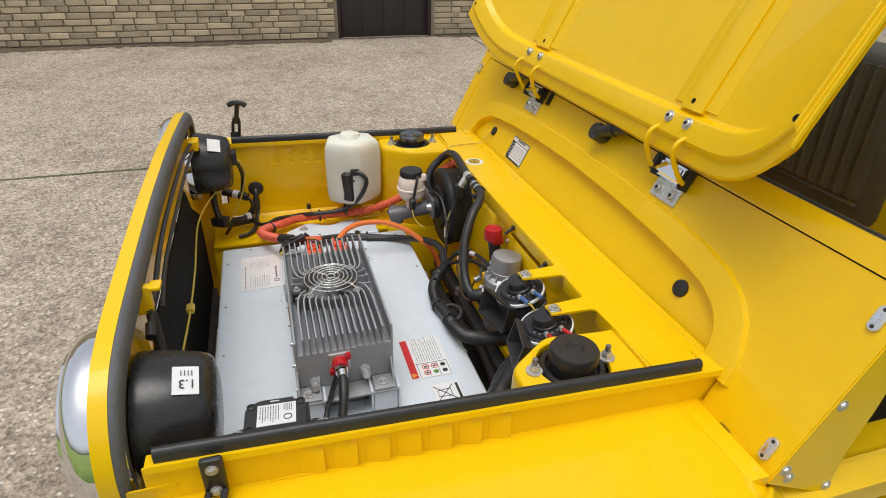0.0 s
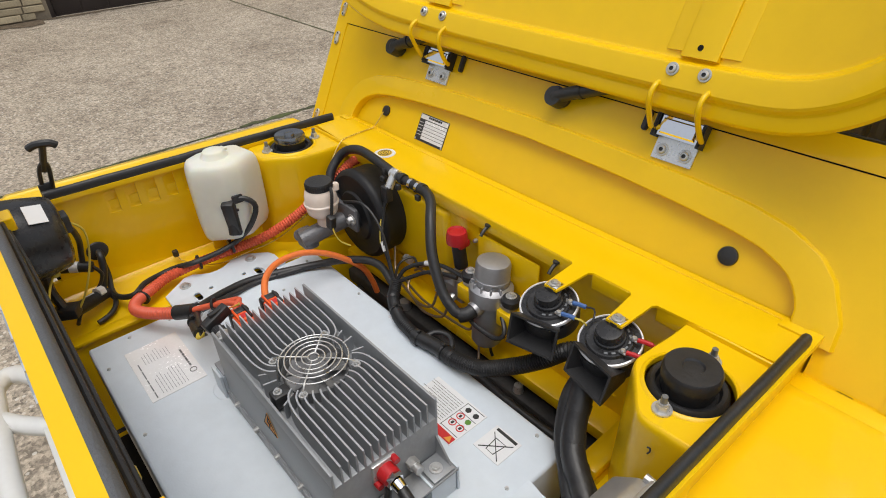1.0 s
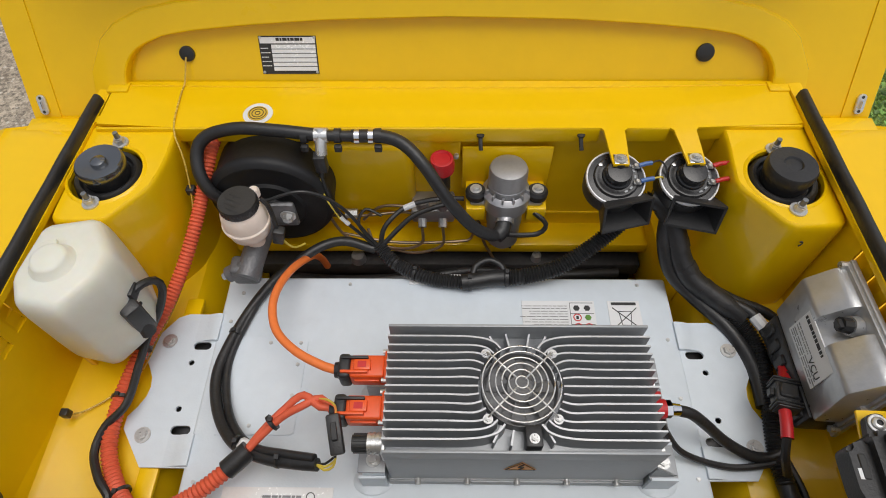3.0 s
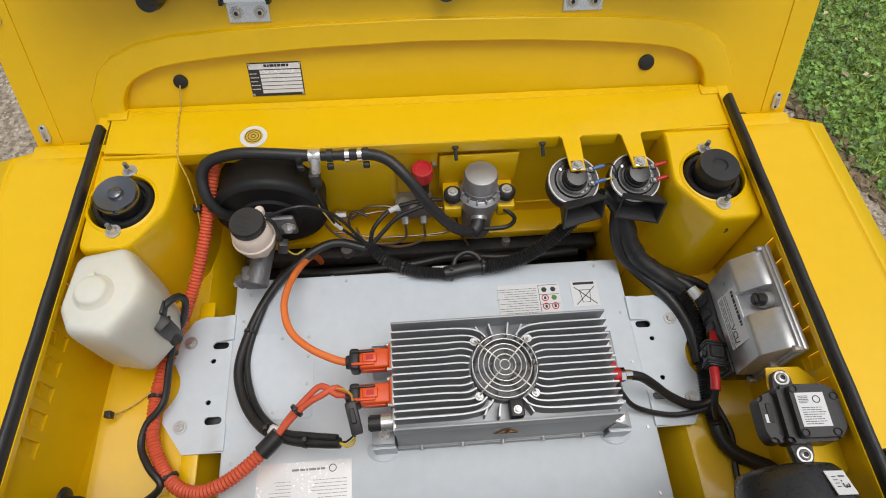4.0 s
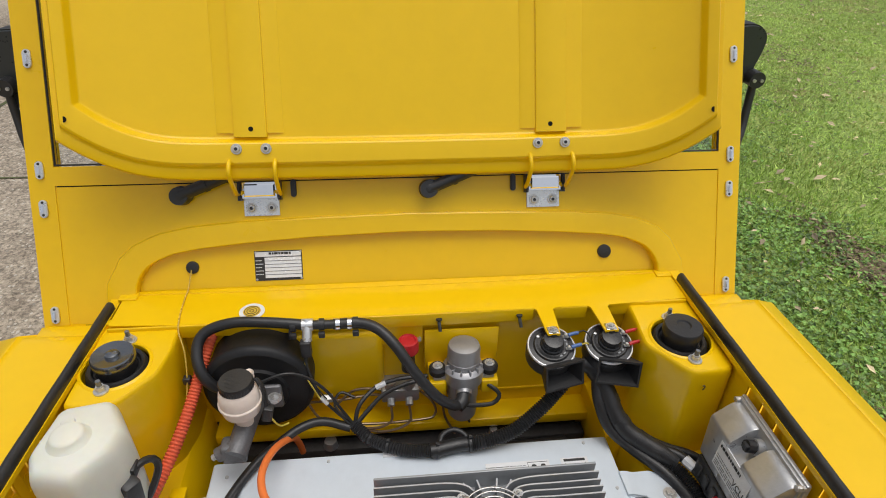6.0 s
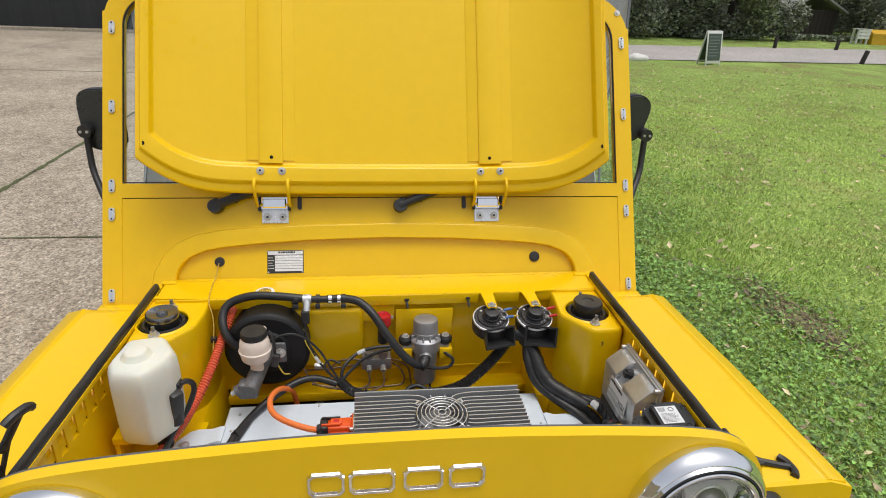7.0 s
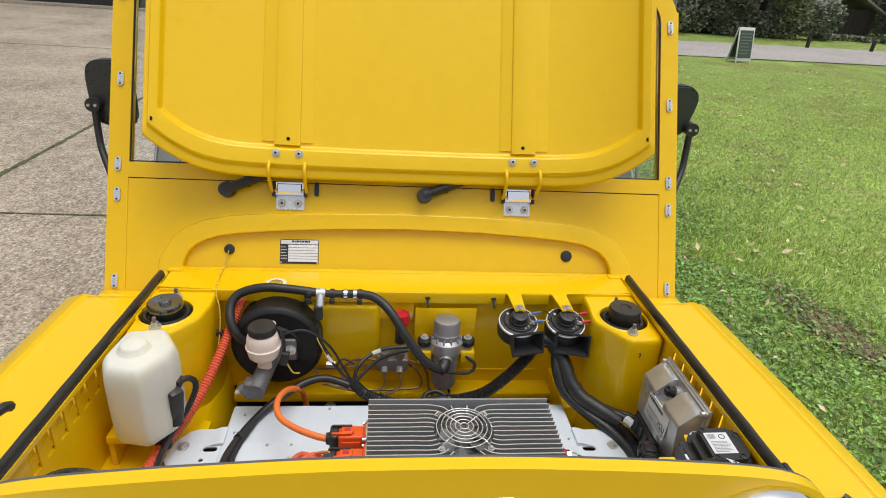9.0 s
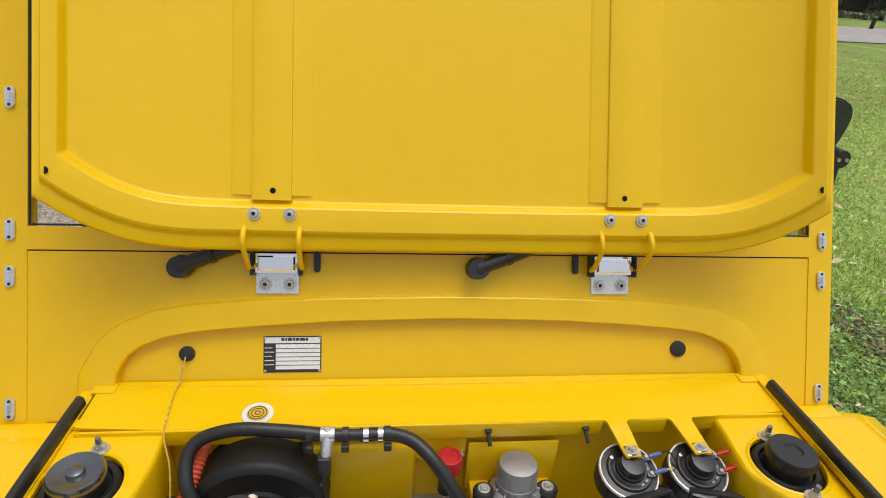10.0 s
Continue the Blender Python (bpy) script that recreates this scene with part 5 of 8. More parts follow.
# feet, cover screws, warning triangle
for xe, sx in ((CX0, -1), (CX1, 1)):
    for ye in (-0.407, -0.538):
        x0, x1 = sorted((xe + sx * 0.003, xe + sx * 0.040))
        ft = part("support", prism(roundpoly([(ye - 0.021, ZB - 0.001), (ye + 0.021, ZB - 0.001), (ye + 0.021, ZB + 0.050), (ye - 0.021, ZB + 0.050)], 0.008, 3), lambda u, v, w: Vector((x0 + 0.004 + w * (x1 - x0 - 0.006), u, v)), 1.0), GREYPAINT, chg, "grey support welded to the lid")
        for e in (-1, 1):
            part("support_cheek", prism([(ye + e * 0.0225, ZB), (ye + e * 0.026, ZB), (ye + e * 0.026, ZB + 0.052), (ye + e * 0.0225, ZB + 0.052)], lambda u, v, w: Vector((x0 + w * (x1 - x0), u, v)), 1.0), GREYPAINT, ft)
        ear = part("ear", bx(x0 - 0.002, x1 - 0.001, ye - 0.019, ye + 0.019, ZB + 0.050, ZB + 0.0545, 0.001), FIN, ft)
        part("ear_web", prism([(x0 if sx > 0 else x1, ZB + 0.054), ((x0 if sx > 0 else x1) + sx * 0.022, ZB + 0.054), (x0 if sx > 0 else x1, ZB + 0.078)], lambda u, v, w: Vector((u, ye + 0.0165 + w, v)), 0.0025), FIN, ft)
        bolt(ear, ((x0 + x1) / 2, ye - 0.002, ZB + 0.0545), 0.0068)
        part("weld_bead", lathe([(0.030, -0.001), (0.027, 0.0016), (0.016, 0.0030), (0.0, 0.0032)], Matrix.Translation((xe + sx * 0.026, ye - 0.018, ZB)) @ Matrix.Diagonal((1, 0.72, 1, 1)), 20), GREYPAINT, ft)
part("base_flange", bx(CX1 + 0.001, CX1 + 0.041, -0.562, -0.383, ZB + 0.0455, ZB + 0.0495, 0.001), FIN, chg)
for ye in (-0.558, -0.391):
    part("flange_gusset", prism([(CX1 + 0.001, ZB + 0.0495), (CX1 + 0.036, ZB + 0.0495), (CX1 + 0.032, ZB + 0.056), (CX1 + 0.001, ZB + 0.092)], lambda u, v, w: Vector((u, ye + w, v)), 0.003), FIN, chg)
for i in range(5):
    x = CX0 + 0.04 + i * 0.07
    part("cover_screw", cy((x, CY0 - 0.008, CZ0 + 0.006), (x, CY0 + 0.001, CZ0 + 0.006), 0.0045, seg=10), STEEL, chg)
part("seam", bx(CX0, CX1, CY0 - 0.0022, CY0, CZ0 + 0.0045, CZ0 + 0.0085), FIN, chg)
tri = part("warning_triangle", prism([(0.079, CZ0 + 0.066), (0.122, CZ0 + 0.066), (0.1005, CZ0 + 0.103)], lambda u, v, w: Vector((u, CY0 - 0.001 - w, v)), 0.0006), INKAMBER, chg, "amber warning triangle", smooth=0)
part("triangle_mark", tube([(0.103, CY0 - 0.002, CZ0 + 0.094), (0.097, CY0 - 0.002, CZ0 + 0.081), (0.104, CY0 - 0.002, CZ0 + 0.081), (0.099, CY0 - 0.002, CZ0 + 0.069)], 0.0011, 4, smooth=False), INK, tri)
part("triangle_edge", tube([(0.0805, CY0 - 0.0018, CZ0 + 0.067), (0.1205, CY0 - 0.0018, CZ0 + 0.067), (0.1005, CY0 - 0.0018, CZ0 + 0.1015), (0.0805, CY0 - 0.0018, CZ0 + 0.067)], 0.0007, 4, smooth=False), INK, tri)
# connectors
for y in (-0.428, -0.487):
    z = CZ0 + 0.072
    cn = part("orange_connector", bx(CX0 - 0.056, CX0 - 0.006, y - 0.0165, y + 0.0165, z, z + 0.035, 0.004, 3), ORANGEPLUG, chg, "orange high-voltage connector")
    part("collar", bx(CX0 - 0.007, CX0 + 0.001, y - 0.0215, y + 0.0215, z - 0.006, z + 0.0385, 0.002), ORANGEPLUG, cn)
    part("flange_plate", bx(CX0 - 0.0035, CX0 + 0.002, y - 0.025, y + 0.025, z - 0.009, z + 0.0395, 0.001), STEEL, cn)
    for e in (-1, 1):
        part("flange_screw", cy((CX0 - 0.003, y + e * 0.0212, z + 0.034), (CX0 - 0.010, y + e * 0.0212, z + 0.034), 0.0035, seg=8), STEEL, cn)
        part("side_rib", bx(CX0 - 0.050, CX0 - 0.014, *sorted((y + e * 0.0160, y + e * 0.0185)), z + 0.010, z + 0.024, 0.001), ORANGEPLUG, cn)
    part("back_shell", bx(CX0 - 0.072, CX0 - 0.055, y - 0.018, y + 0.018, z - 0.002, z + 0.037, 0.005, 3), PLASTIC, cn)
    part("back_nut", cy((CX0 - 0.072, y, z + 0.0175), (CX0 - 0.079, y, z + 0.0175), 0.0125, 0.011, seg=14), PLASTIC, cn)
    part("lock_tab", bx(CX0 - 0.050, CX0 - 0.026, y - 0.008, y + 0.008, z + 0.033, z + 0.040, 0.002), ORANGEPLUG, cn)
    part("lock_recess", bx(CX0 - 0.044, CX0 - 0.032, y - 0.0045, y + 0.0045, z + 0.0385, z + 0.0404, 0), INKRED, cn)
    for e in (-1, 1):
        part("lock_strap", bx(CX0 - 0.068, CX0 - 0.030, y + e * 0.0105 - 0.002, y + e * 0.0105 + 0.002, z + 0.034, z + 0.041, 0.001), PLASTIC if e > 0 else ORANGEPLUG, cn)
rc = part("round_connector", cy((CX0 + 0.002, -0.535, CZ0 + 0.104), (CX0 - 0.022, -0.535, CZ0 + 0.104), 0.013, seg=24), STEEL, chg)
for k in range(3):
    part("thread_ring", cy((CX0 - 0.006 - k * 0.006, -0.535, CZ0 + 0.104), (CX0 - 0.009 - k * 0.006, -0.535, CZ0 + 0.104), 0.0145, seg=24), STEEL, rc)
cap_ = part("round_cap", cy((CX0 - 0.020, -0.535, CZ0 + 0.104), (CX0 - 0.042, -0.535, CZ0 + 0.104), 0.012, 0.011, seg=18), PLASTIC, rc)
for k in range(12):
    a = k / 12 * 6.283
    part("cap_grip", bx(CX0 - 0.040, CX0 - 0.023, -0.0012, 0.0012, 0.0105, 0.0130, 0, 1, None, Matrix.Translation((0, -0.535, CZ0 + 0.104)) @ Matrix.Rotation(a, 4, "X")), PLASTIC, cap_)
part("round_flange", bx(CX0 - 0.003, CX0 + 0.002, -0.553, -0.517, CZ0 + 0.086, CZ0 + 0.120, 0.001), STEEL, rc)
GZ = CZ0 + 0.088
rg = part("red_gland", cy((CX1 + 0.004, -0.481, GZ), (CX1 + 0.022, -0.481, GZ), 0.0150, 0.0135, seg=10), RED, chg, "red connector with a metal gland")
part("red_flange", bx(CX1 - 0.001, CX1 + 0.005, -0.500, -0.462, GZ - 0.019, GZ + 0.019, 0.002), STEEL, rg)
for e in (-1, 1):
    part("red_lug", cy((CX1 + 0.003, -0.481 + e * 0.0145, GZ + e * 0.0145), (CX1 + 0.014, -0.481 + e * 0.0145, GZ + e * 0.0145), 0.0052, seg=8), RED, rg)
part("gland_nut", cy((CX1 + 0.022, -0.481, GZ), (CX1 + 0.030, -0.481, GZ), 0.0125, seg=6), CHROME, rg)
part("gland_thread", cy((CX1 + 0.030, -0.481, GZ - 0.001), (CX1 + 0.042, -0.481, GZ - 0.003), 0.0098, 0.0088, seg=14), CHROME, rg)
for y, z in ((-0.437, 0.062), (-0.527, 0.052)):
    vl = part("vent_plug", cy((CX1, y, CZ0 + z), (CX1 + 0.012, y, CZ0 + z), 0.0095, seg=6), STEEL, chg)
    part("vent_cap", cy((CX1 + 0.012, y, CZ0 + z), (CX1 + 0.022, y, CZ0 + z), 0.0072, seg=12), STEEL, vl)

# ---- washer bottle ----
wb = thing("washer_bottle", "milky white plastic washer bottle with a moulded cap", "bottle")
b = bmesh.new()
prof = [(-0.564, -0.264), (-0.487, -0.250), (-0.445, -0.318), (-0.451, -0.358), (-0.490, -0.414), (-0.556, -0.400), (-0.574, -0.362)]
cx, cyy = -0.512, -0.345
rows = []
for z, k in ((0.626, 0.80), (0.629, 0.88), (0.636, 0.94), (0.650, 0.985), (0.69, 1.0), (0.735, 1.0), (0.766, 0.998), (0.782, 0.985), (0.793, 0.958), (0.801, 0.912), (0.8065, 0.845), (0.809, 0.76)):
    ringv = []
    n = len(prof)
    for i in range(n):
        a, c, e = prof[i - 1], prof[i], prof[(i + 1) % n]
        for t in (0.25, 0.5, 0.75):
            q0 = ((a[0] + (c[0] - a[0]) * (0.78)), (a[1] + (c[1] - a[1]) * 0.78))
            q1 = ((c[0] + (e[0] - c[0]) * 0.22), (c[1] + (e[1] - c[1]) * 0.22))
            x = q0[0] * (1 - t) ** 2 + 2 * c[0] * t * (1 - t) + q1[0] * t * t
            y = q0[1] * (1 - t) ** 2 + 2 * c[1] * t * (1 - t) + q1[1] * t * t
            ringv.append(b.verts.new((cx + (x - cx) * k, cyy + (y - cyy) * k, z)))
    rows.append(ringv)
for a, c in zip(rows, rows[1:]):
    for i in range(len(a)):
        b.faces.new((a[i], a[(i + 1) % len(a)], c[(i + 1) % len(a)], c[i]))
b.faces.new(rows[0]), b.faces.new(rows[-1])
part("bottle", b, MILK, wb, smooth=60)
cap = part("cap", lathe([(0.036, 0.803), (0.031, 0.8085), (0.0265, 0.8125), (0.0240, 0.8190), (0.0222, 0.8220), (0.018, 0.8232), (0.0, 0.8236)], Matrix.Translation((-0.520, -0.338, 0)), 36), MILK, wb, smooth=60)
part("cap_tab", bx(-0.010, 0.010, 0.018, 0.032, 0.812, 0.8195, 0.003, 2, None, Matrix.Translation((-0.520, -0.338, 0)) @ Matrix.Rotation(radians(20), 4, "Z")), MILK, cap)
part("mould_seam", tube([(-0.572, -0.350, 0.70), (-0.566, -0.346, 0.790), (-0.548, -0.344, 0.8065)], 0.0012, 6), MILK, wb)
pm = part("pump", bx(-0.020, 0.020, -0.014, 0.014, -0.045, 0.045, 0.006, 2, None, Matrix.Translation((-0.462, -0.350, 0.686)) @ Matrix.Rotation(radians(-38), 4, "Z") @ Matrix.Rotation(radians(10), 4, "Y")), PLASTIC, wb, "black washer pump")
part("pump_plug", bx(-0.012, 0.014, -0.012, 0.012, -0.010, 0.010, 0.003, 2, None, Matrix.Translation((-0.458, -0.336, 0.729))), PLASTIC, pm)
part("pump_motor", cy((-0.456, -0.358, 0.645), (-0.460, -0.352, 0.690), 0.0125, seg=16), PLASTIC, pm)
part("pump_clip", bx(-0.468, -0.446, -0.362, -0.338, 0.700, 0.706, 0.002), PLASTIC, pm)
part("bottle_bracket", bx(-0.586, -0.50, -0.38, -0.30, 0.612, 0.630, 0.003), YELLOW, wb)
part("bracket_leg", bx(-0.586, -0.575, -0.375, -0.305, 0.552, 0.625, 0.002), YELLOW, wb)

# ---- brake servo, master cylinder and reservoir ----
servo = thing("brake_servo", "black brake servo drum with aluminium master cylinder and cream reservoir", "brake servo")
m = Matrix.Translation((-0.300, -0.045, 0.666)) @ Vector((0, -1, 0)).to_track_quat("Z", "Y").to_matrix().to_4x4() @ Matrix.Diagonal((0.965, 0.965, 1, 1))
part("drum", lathe([(0.0, 0.0), (0.100, 0.0), (0.105, 0.005), (0.1065, 0.062), (0.1095, 0.066), (0.1095, 0.075), (0.106, 0.081), (0.098, 0.085), (0.093, 0.0835), (0.062, 0.086), (0.058, 0.091), (0.032, 0.093), (0.028, 0.104), (0.0, 0.106)], m, 48), SERVO, servo)
mc = part("master_cylinder", tube([(-0.300, -0.145, 0.671), (-0.310, -0.19, 0.662), (-0.324, -0.262, 0.645)], 0.020, 18, smooth=False), DARKCAST, servo)
part("cylinder_flange", bx(-0.352, -0.248, -0.166, -0.154, 0.655, 0.712, 0.006), DARKCAST, mc)
for x in (-0.340, -0.262):
    bolt(mc, (x, -0.166, 0.686), 0.009, (0, -1, 0), h=0.010)
part("outlet", cy((-0.325, -0.245, 0.655), (-0.356, -0.252, 0.640), 0.0135), DARKCAST, mc)
part("outlet_nut", cy((-0.356, -0.252, 0.640), (-0.366, -0.254, 0.636), 0.006, seg=6), STEEL, mc)
part("end_block", bx(-0.350, -0.306, -0.262, -0.228, 0.622, 0.664, 0.007, 3), DARKCAST, mc)
rm = Matrix.Translation((-0.312, -0.206, 0.0)) @ Matrix.Rotation(radians(0), 4, "X")
rs = part("reservoir", lathe([(0.012, 0.684), (0.016, 0.692), (0.026, 0.697), (0.0325, 0.704), (0.0345, 0.714), (0.0350, 0.7235), (0.0378, 0.7250), (0.0378, 0.7280), (0.0355, 0.7300), (0.0350, 0.7420), (0.0325, 0.7540), (0.0285, 0.7600), (0.0265, 0.7620)], rm, 36), CREAM, servo, "cream plastic fluid reservoir")
part("reservoir_neck", lathe([(0.0, 0.664), (0.0150, 0.666), (0.0158, 0.672), (0.0150, 0.682), (0.0130, 0.688), (0.0125, 0.694)], rm, 24), CREAM, servo, "white plastic neck")
part("reservoir_lug", lathe([(0.0, 0.752), (0.008, 0.752), (0.0085, 0.764), (0.006, 0.7675), (0, 0.768)], Matrix.Translation((-0.296, -0.176, 0)), 16), CREAM, rs)
rcp = part("reservoir_cap", lathe([(0.0285, 0.7605), (0.0295, 0.7620), (0.0295, 0.7735), (0.0280, 0.7768), (0.0, 0.7775)], rm, 40), PLASTIC, rs, "thin ribbed black screw cap")
for i in range(36):
    part("cap_rib", bx(0.0290, 0.0302, -0.0009, 0.0009, 0.7625, 0.7730, 0, 1, None, rm @ Matrix.Rotation(i / 36 * 2 * math.pi, 4, "Z")), PLASTIC, rcp, smooth=0)
for i in range(4):
    line_bars(rcp, (-0.330 + 0.003 * abs(i - 1.5), -0.192 - i * 0.0088, 0.7782), (0.9, -0.43, 0), (-0.43, -0.9, 0), 0.030, 0.0035, 1, seed=i + 20, fill=1.0, thick=0.5, material=RUBBER)
part("strap", tube([(-0.281, -0.196, 0.768), (-0.272, -0.200, 0.758), (-0.268, -0.206, 0.735), (-0.267, -0.212, 0.705)], 0.0038, 6), PLASTIC, rs)
part("level_plug", bx(-0.009, 0.009, -0.008, 0.008, -0.018, 0.014, 0.003, 2, None, Matrix.Translation((-0.266, -0.214, 0.700)) @ Matrix.Rotation(0.25, 4, "Y")), PLASTIC, rs, "black level sensor plug")
part("level_wire", tube([(-0.262, -0.215, 0.686), (-0.256, -0.214, 0.670), (-0.250, -0.206, 0.652), (-0.240, -0.190, 0.640)], 0.0018, 6), DULLYELLOW, rs)

# ---- vacuum pump ----
vp = thing("vacuum_pump", "cast aluminium vacuum pump on rubber mounts", "pump")
m = Matrix.Translation((0.103, -0.103, 0.650)) @ Matrix.Rotation(radians(-5), 4, "X") @ Matrix.Translation((0, 0, -0.650))
part("can", lathe([(0.0325, 0.676), (0.0328, 0.722), (0.0305, 0.7285), (0.022, 0.7310), (0.0, 0.7318)], m, 36), ALU, vp)
part("flange", lathe([(0.032, 0.640), (0.040, 0.644), (0.042, 0.662), (0.0425, 0.674), (0.037, 0.680), (0.0335, 0.682)], m, 28), ALU, vp)
part("motor", lathe([(0.0, 0.536), (0.010, 0.537), (0.012, 0.542), (0.024, 0.544), (0.0295, 0.552), (0.0305, 0.60), (0.032, 0.602), (0.032, 0.64)], m, 32), FIN, vp)
part("can_band", lathe([(0.0329, 0.690), (0.0338, 0.691), (0.0338, 0.695), (0.0329, 0.696)], m, 32), ALU, vp)
for k in range(6):
    a = radians(200 + k * 28)
    part("rib", bx(0.0318, 0.0395, -0.0018, 0.0018, 0.676, 0.688, 0.0008, 1, None, m @ Matrix.Rotation(a, 4, "Z")), ALU, vp)
part("tail_nipple", tube([(0.116, -0.113, 0.540), (0.118, -0.114, 0.528), (0.121, -0.112, 0.516)], 0.003, 8), RUBBER, vp)
part("ear_bar", bx(0.040, 0.166, -0.118, -0.090, 0.650, 0.662, 0.005), ALU, vp)
for x in (0.050, 0.156):
    ear = part("rubber_mount", lathe([(0.014, 0.660), (0.0175, 0.664), (0.018, 0.676), (0.014, 0.681), (0.0, 0.682)], Matrix.Translation((x, -0.104, 0)), 20), RUBBER, vp)
    bolt(ear, (x, -0.104, 0.681), 0.007)
    part("mount_bracket", bx(x - 0.017, x + 0.017, -0.125, -0.04, 0.618, 0.652, 0.003), YELLOW, vp)
part("bracket_plate", bx(0.026, 0.180, -0.062, -0.0565, 0.632, 0.738, 0.003), YELLOW, vp, "yellow bracket plate on the firewall")
part("nozzle", tube([(0.100, -0.135, 0.640), (0.096, -0.155, 0.632), (0.085, -0.165, 0.628)], 0.014, 14), PLASTIC, vp)
part("nozzle_base", cy((0.103, -0.120, 0.645), (0.100, -0.145, 0.637), 0.016, seg=16), ALU, vp)

# ---- red-capped charging valve ----
rv = thing("red_cap_terminal", "red capped terminal post on a yellow bracket", "terminal")
part("post", cy((-0.008, -0.075, 0.650), (-0.008, -0.085, 0.720), 0.014), PLASTIC, rv)
part("cap", lathe([(0.021, 0.712), (0.0215, 0.728), (0.019, 0.738), (0.016, 0.7385), (0.014, 0.736), (0, 0.736)], Matrix.Translation((-0.008, -0.086, 0)), 24), RED, rv, "round red plastic cap")
part("cap_skirt", bx(-0.024, 0.008, -0.092, -0.064, 0.700, 0.716, 0.004), RED, rv)
part("bracket", bx(-0.085, 0.024, -0.056, -0.044, 0.700, 0.757, 0.003), YELLOW, rv)
for x in (-0.074, 0.016):
    bolt(rv, (x, -0.056, 0.714), 0.005, (0, -1, 0), washer=False)

# ---- brake pipe block ----
pb = thing("brake_pipe_block", "small aluminium brake pipe junction with bent metal pipes", "valve")
part("block", bx(-0.066, 0.014, -0.094, -0.044, 0.570, 0.605, 0.005), ALU, pb)
for x in (-0.046, -0.008):
    part("port", cy((x, -0.082, 0.600), (x, -0.082, 0.622), 0.012, seg=14), ALU, pb)
    part("port", cy((x, -0.096, 0.585), (x, -0.110, 0.578), 0.008, seg=8), STEEL, pb)
for pts in ([(-0.046, -0.110, 0.578), (-0.048, -0.125, 0.548), (-0.085, -0.130, 0.536), (-0.135, -0.120, 0.540), (-0.150, -0.10, 0.560)],
            [(-0.008, -0.110, 0.578), (-0.010, -0.128, 0.545), (-0.060, -0.135, 0.530), (-0.115, -0.125, 0.534), (-0.19, -0.11, 0.548), (-0.23, -0.08, 0.60)],
            [(0.014, -0.075, 0.590), (0.040, -0.085, 0.588), (0.060, -0.095, 0.572), (0.070, -0.10, 0.52), (0.09, -0.12, 0.49)],
            [(0.014, -0.070, 0.578), (0.035, -0.088, 0.572), (0.048, -0.095, 0.550), (0.046, -0.10, 0.53), (0.02, -0.105, 0.525), (-0.10, -0.105, 0.522), (-0.2, -0.09, 0.53)],
            [(-0.066, -0.075, 0.592), (-0.10, -0.070, 0.592), (-0.13, -0.07, 0.585), (-0.16, -0.08, 0.56)],
            [(-0.066, -0.075, 0.575), (-0.09, -0.070, 0.572), (-0.15, -0.075, 0.568), (-0.22, -0.07, 0.56)]):
    part("pipe", tube(pts, 0.0028, 8), COPPER, pb)
part("pipe_union", cy((-0.19, -0.082, 0.583), (-0.168, -0.082, 0.583), 0.009, seg=6), STEEL, pb)

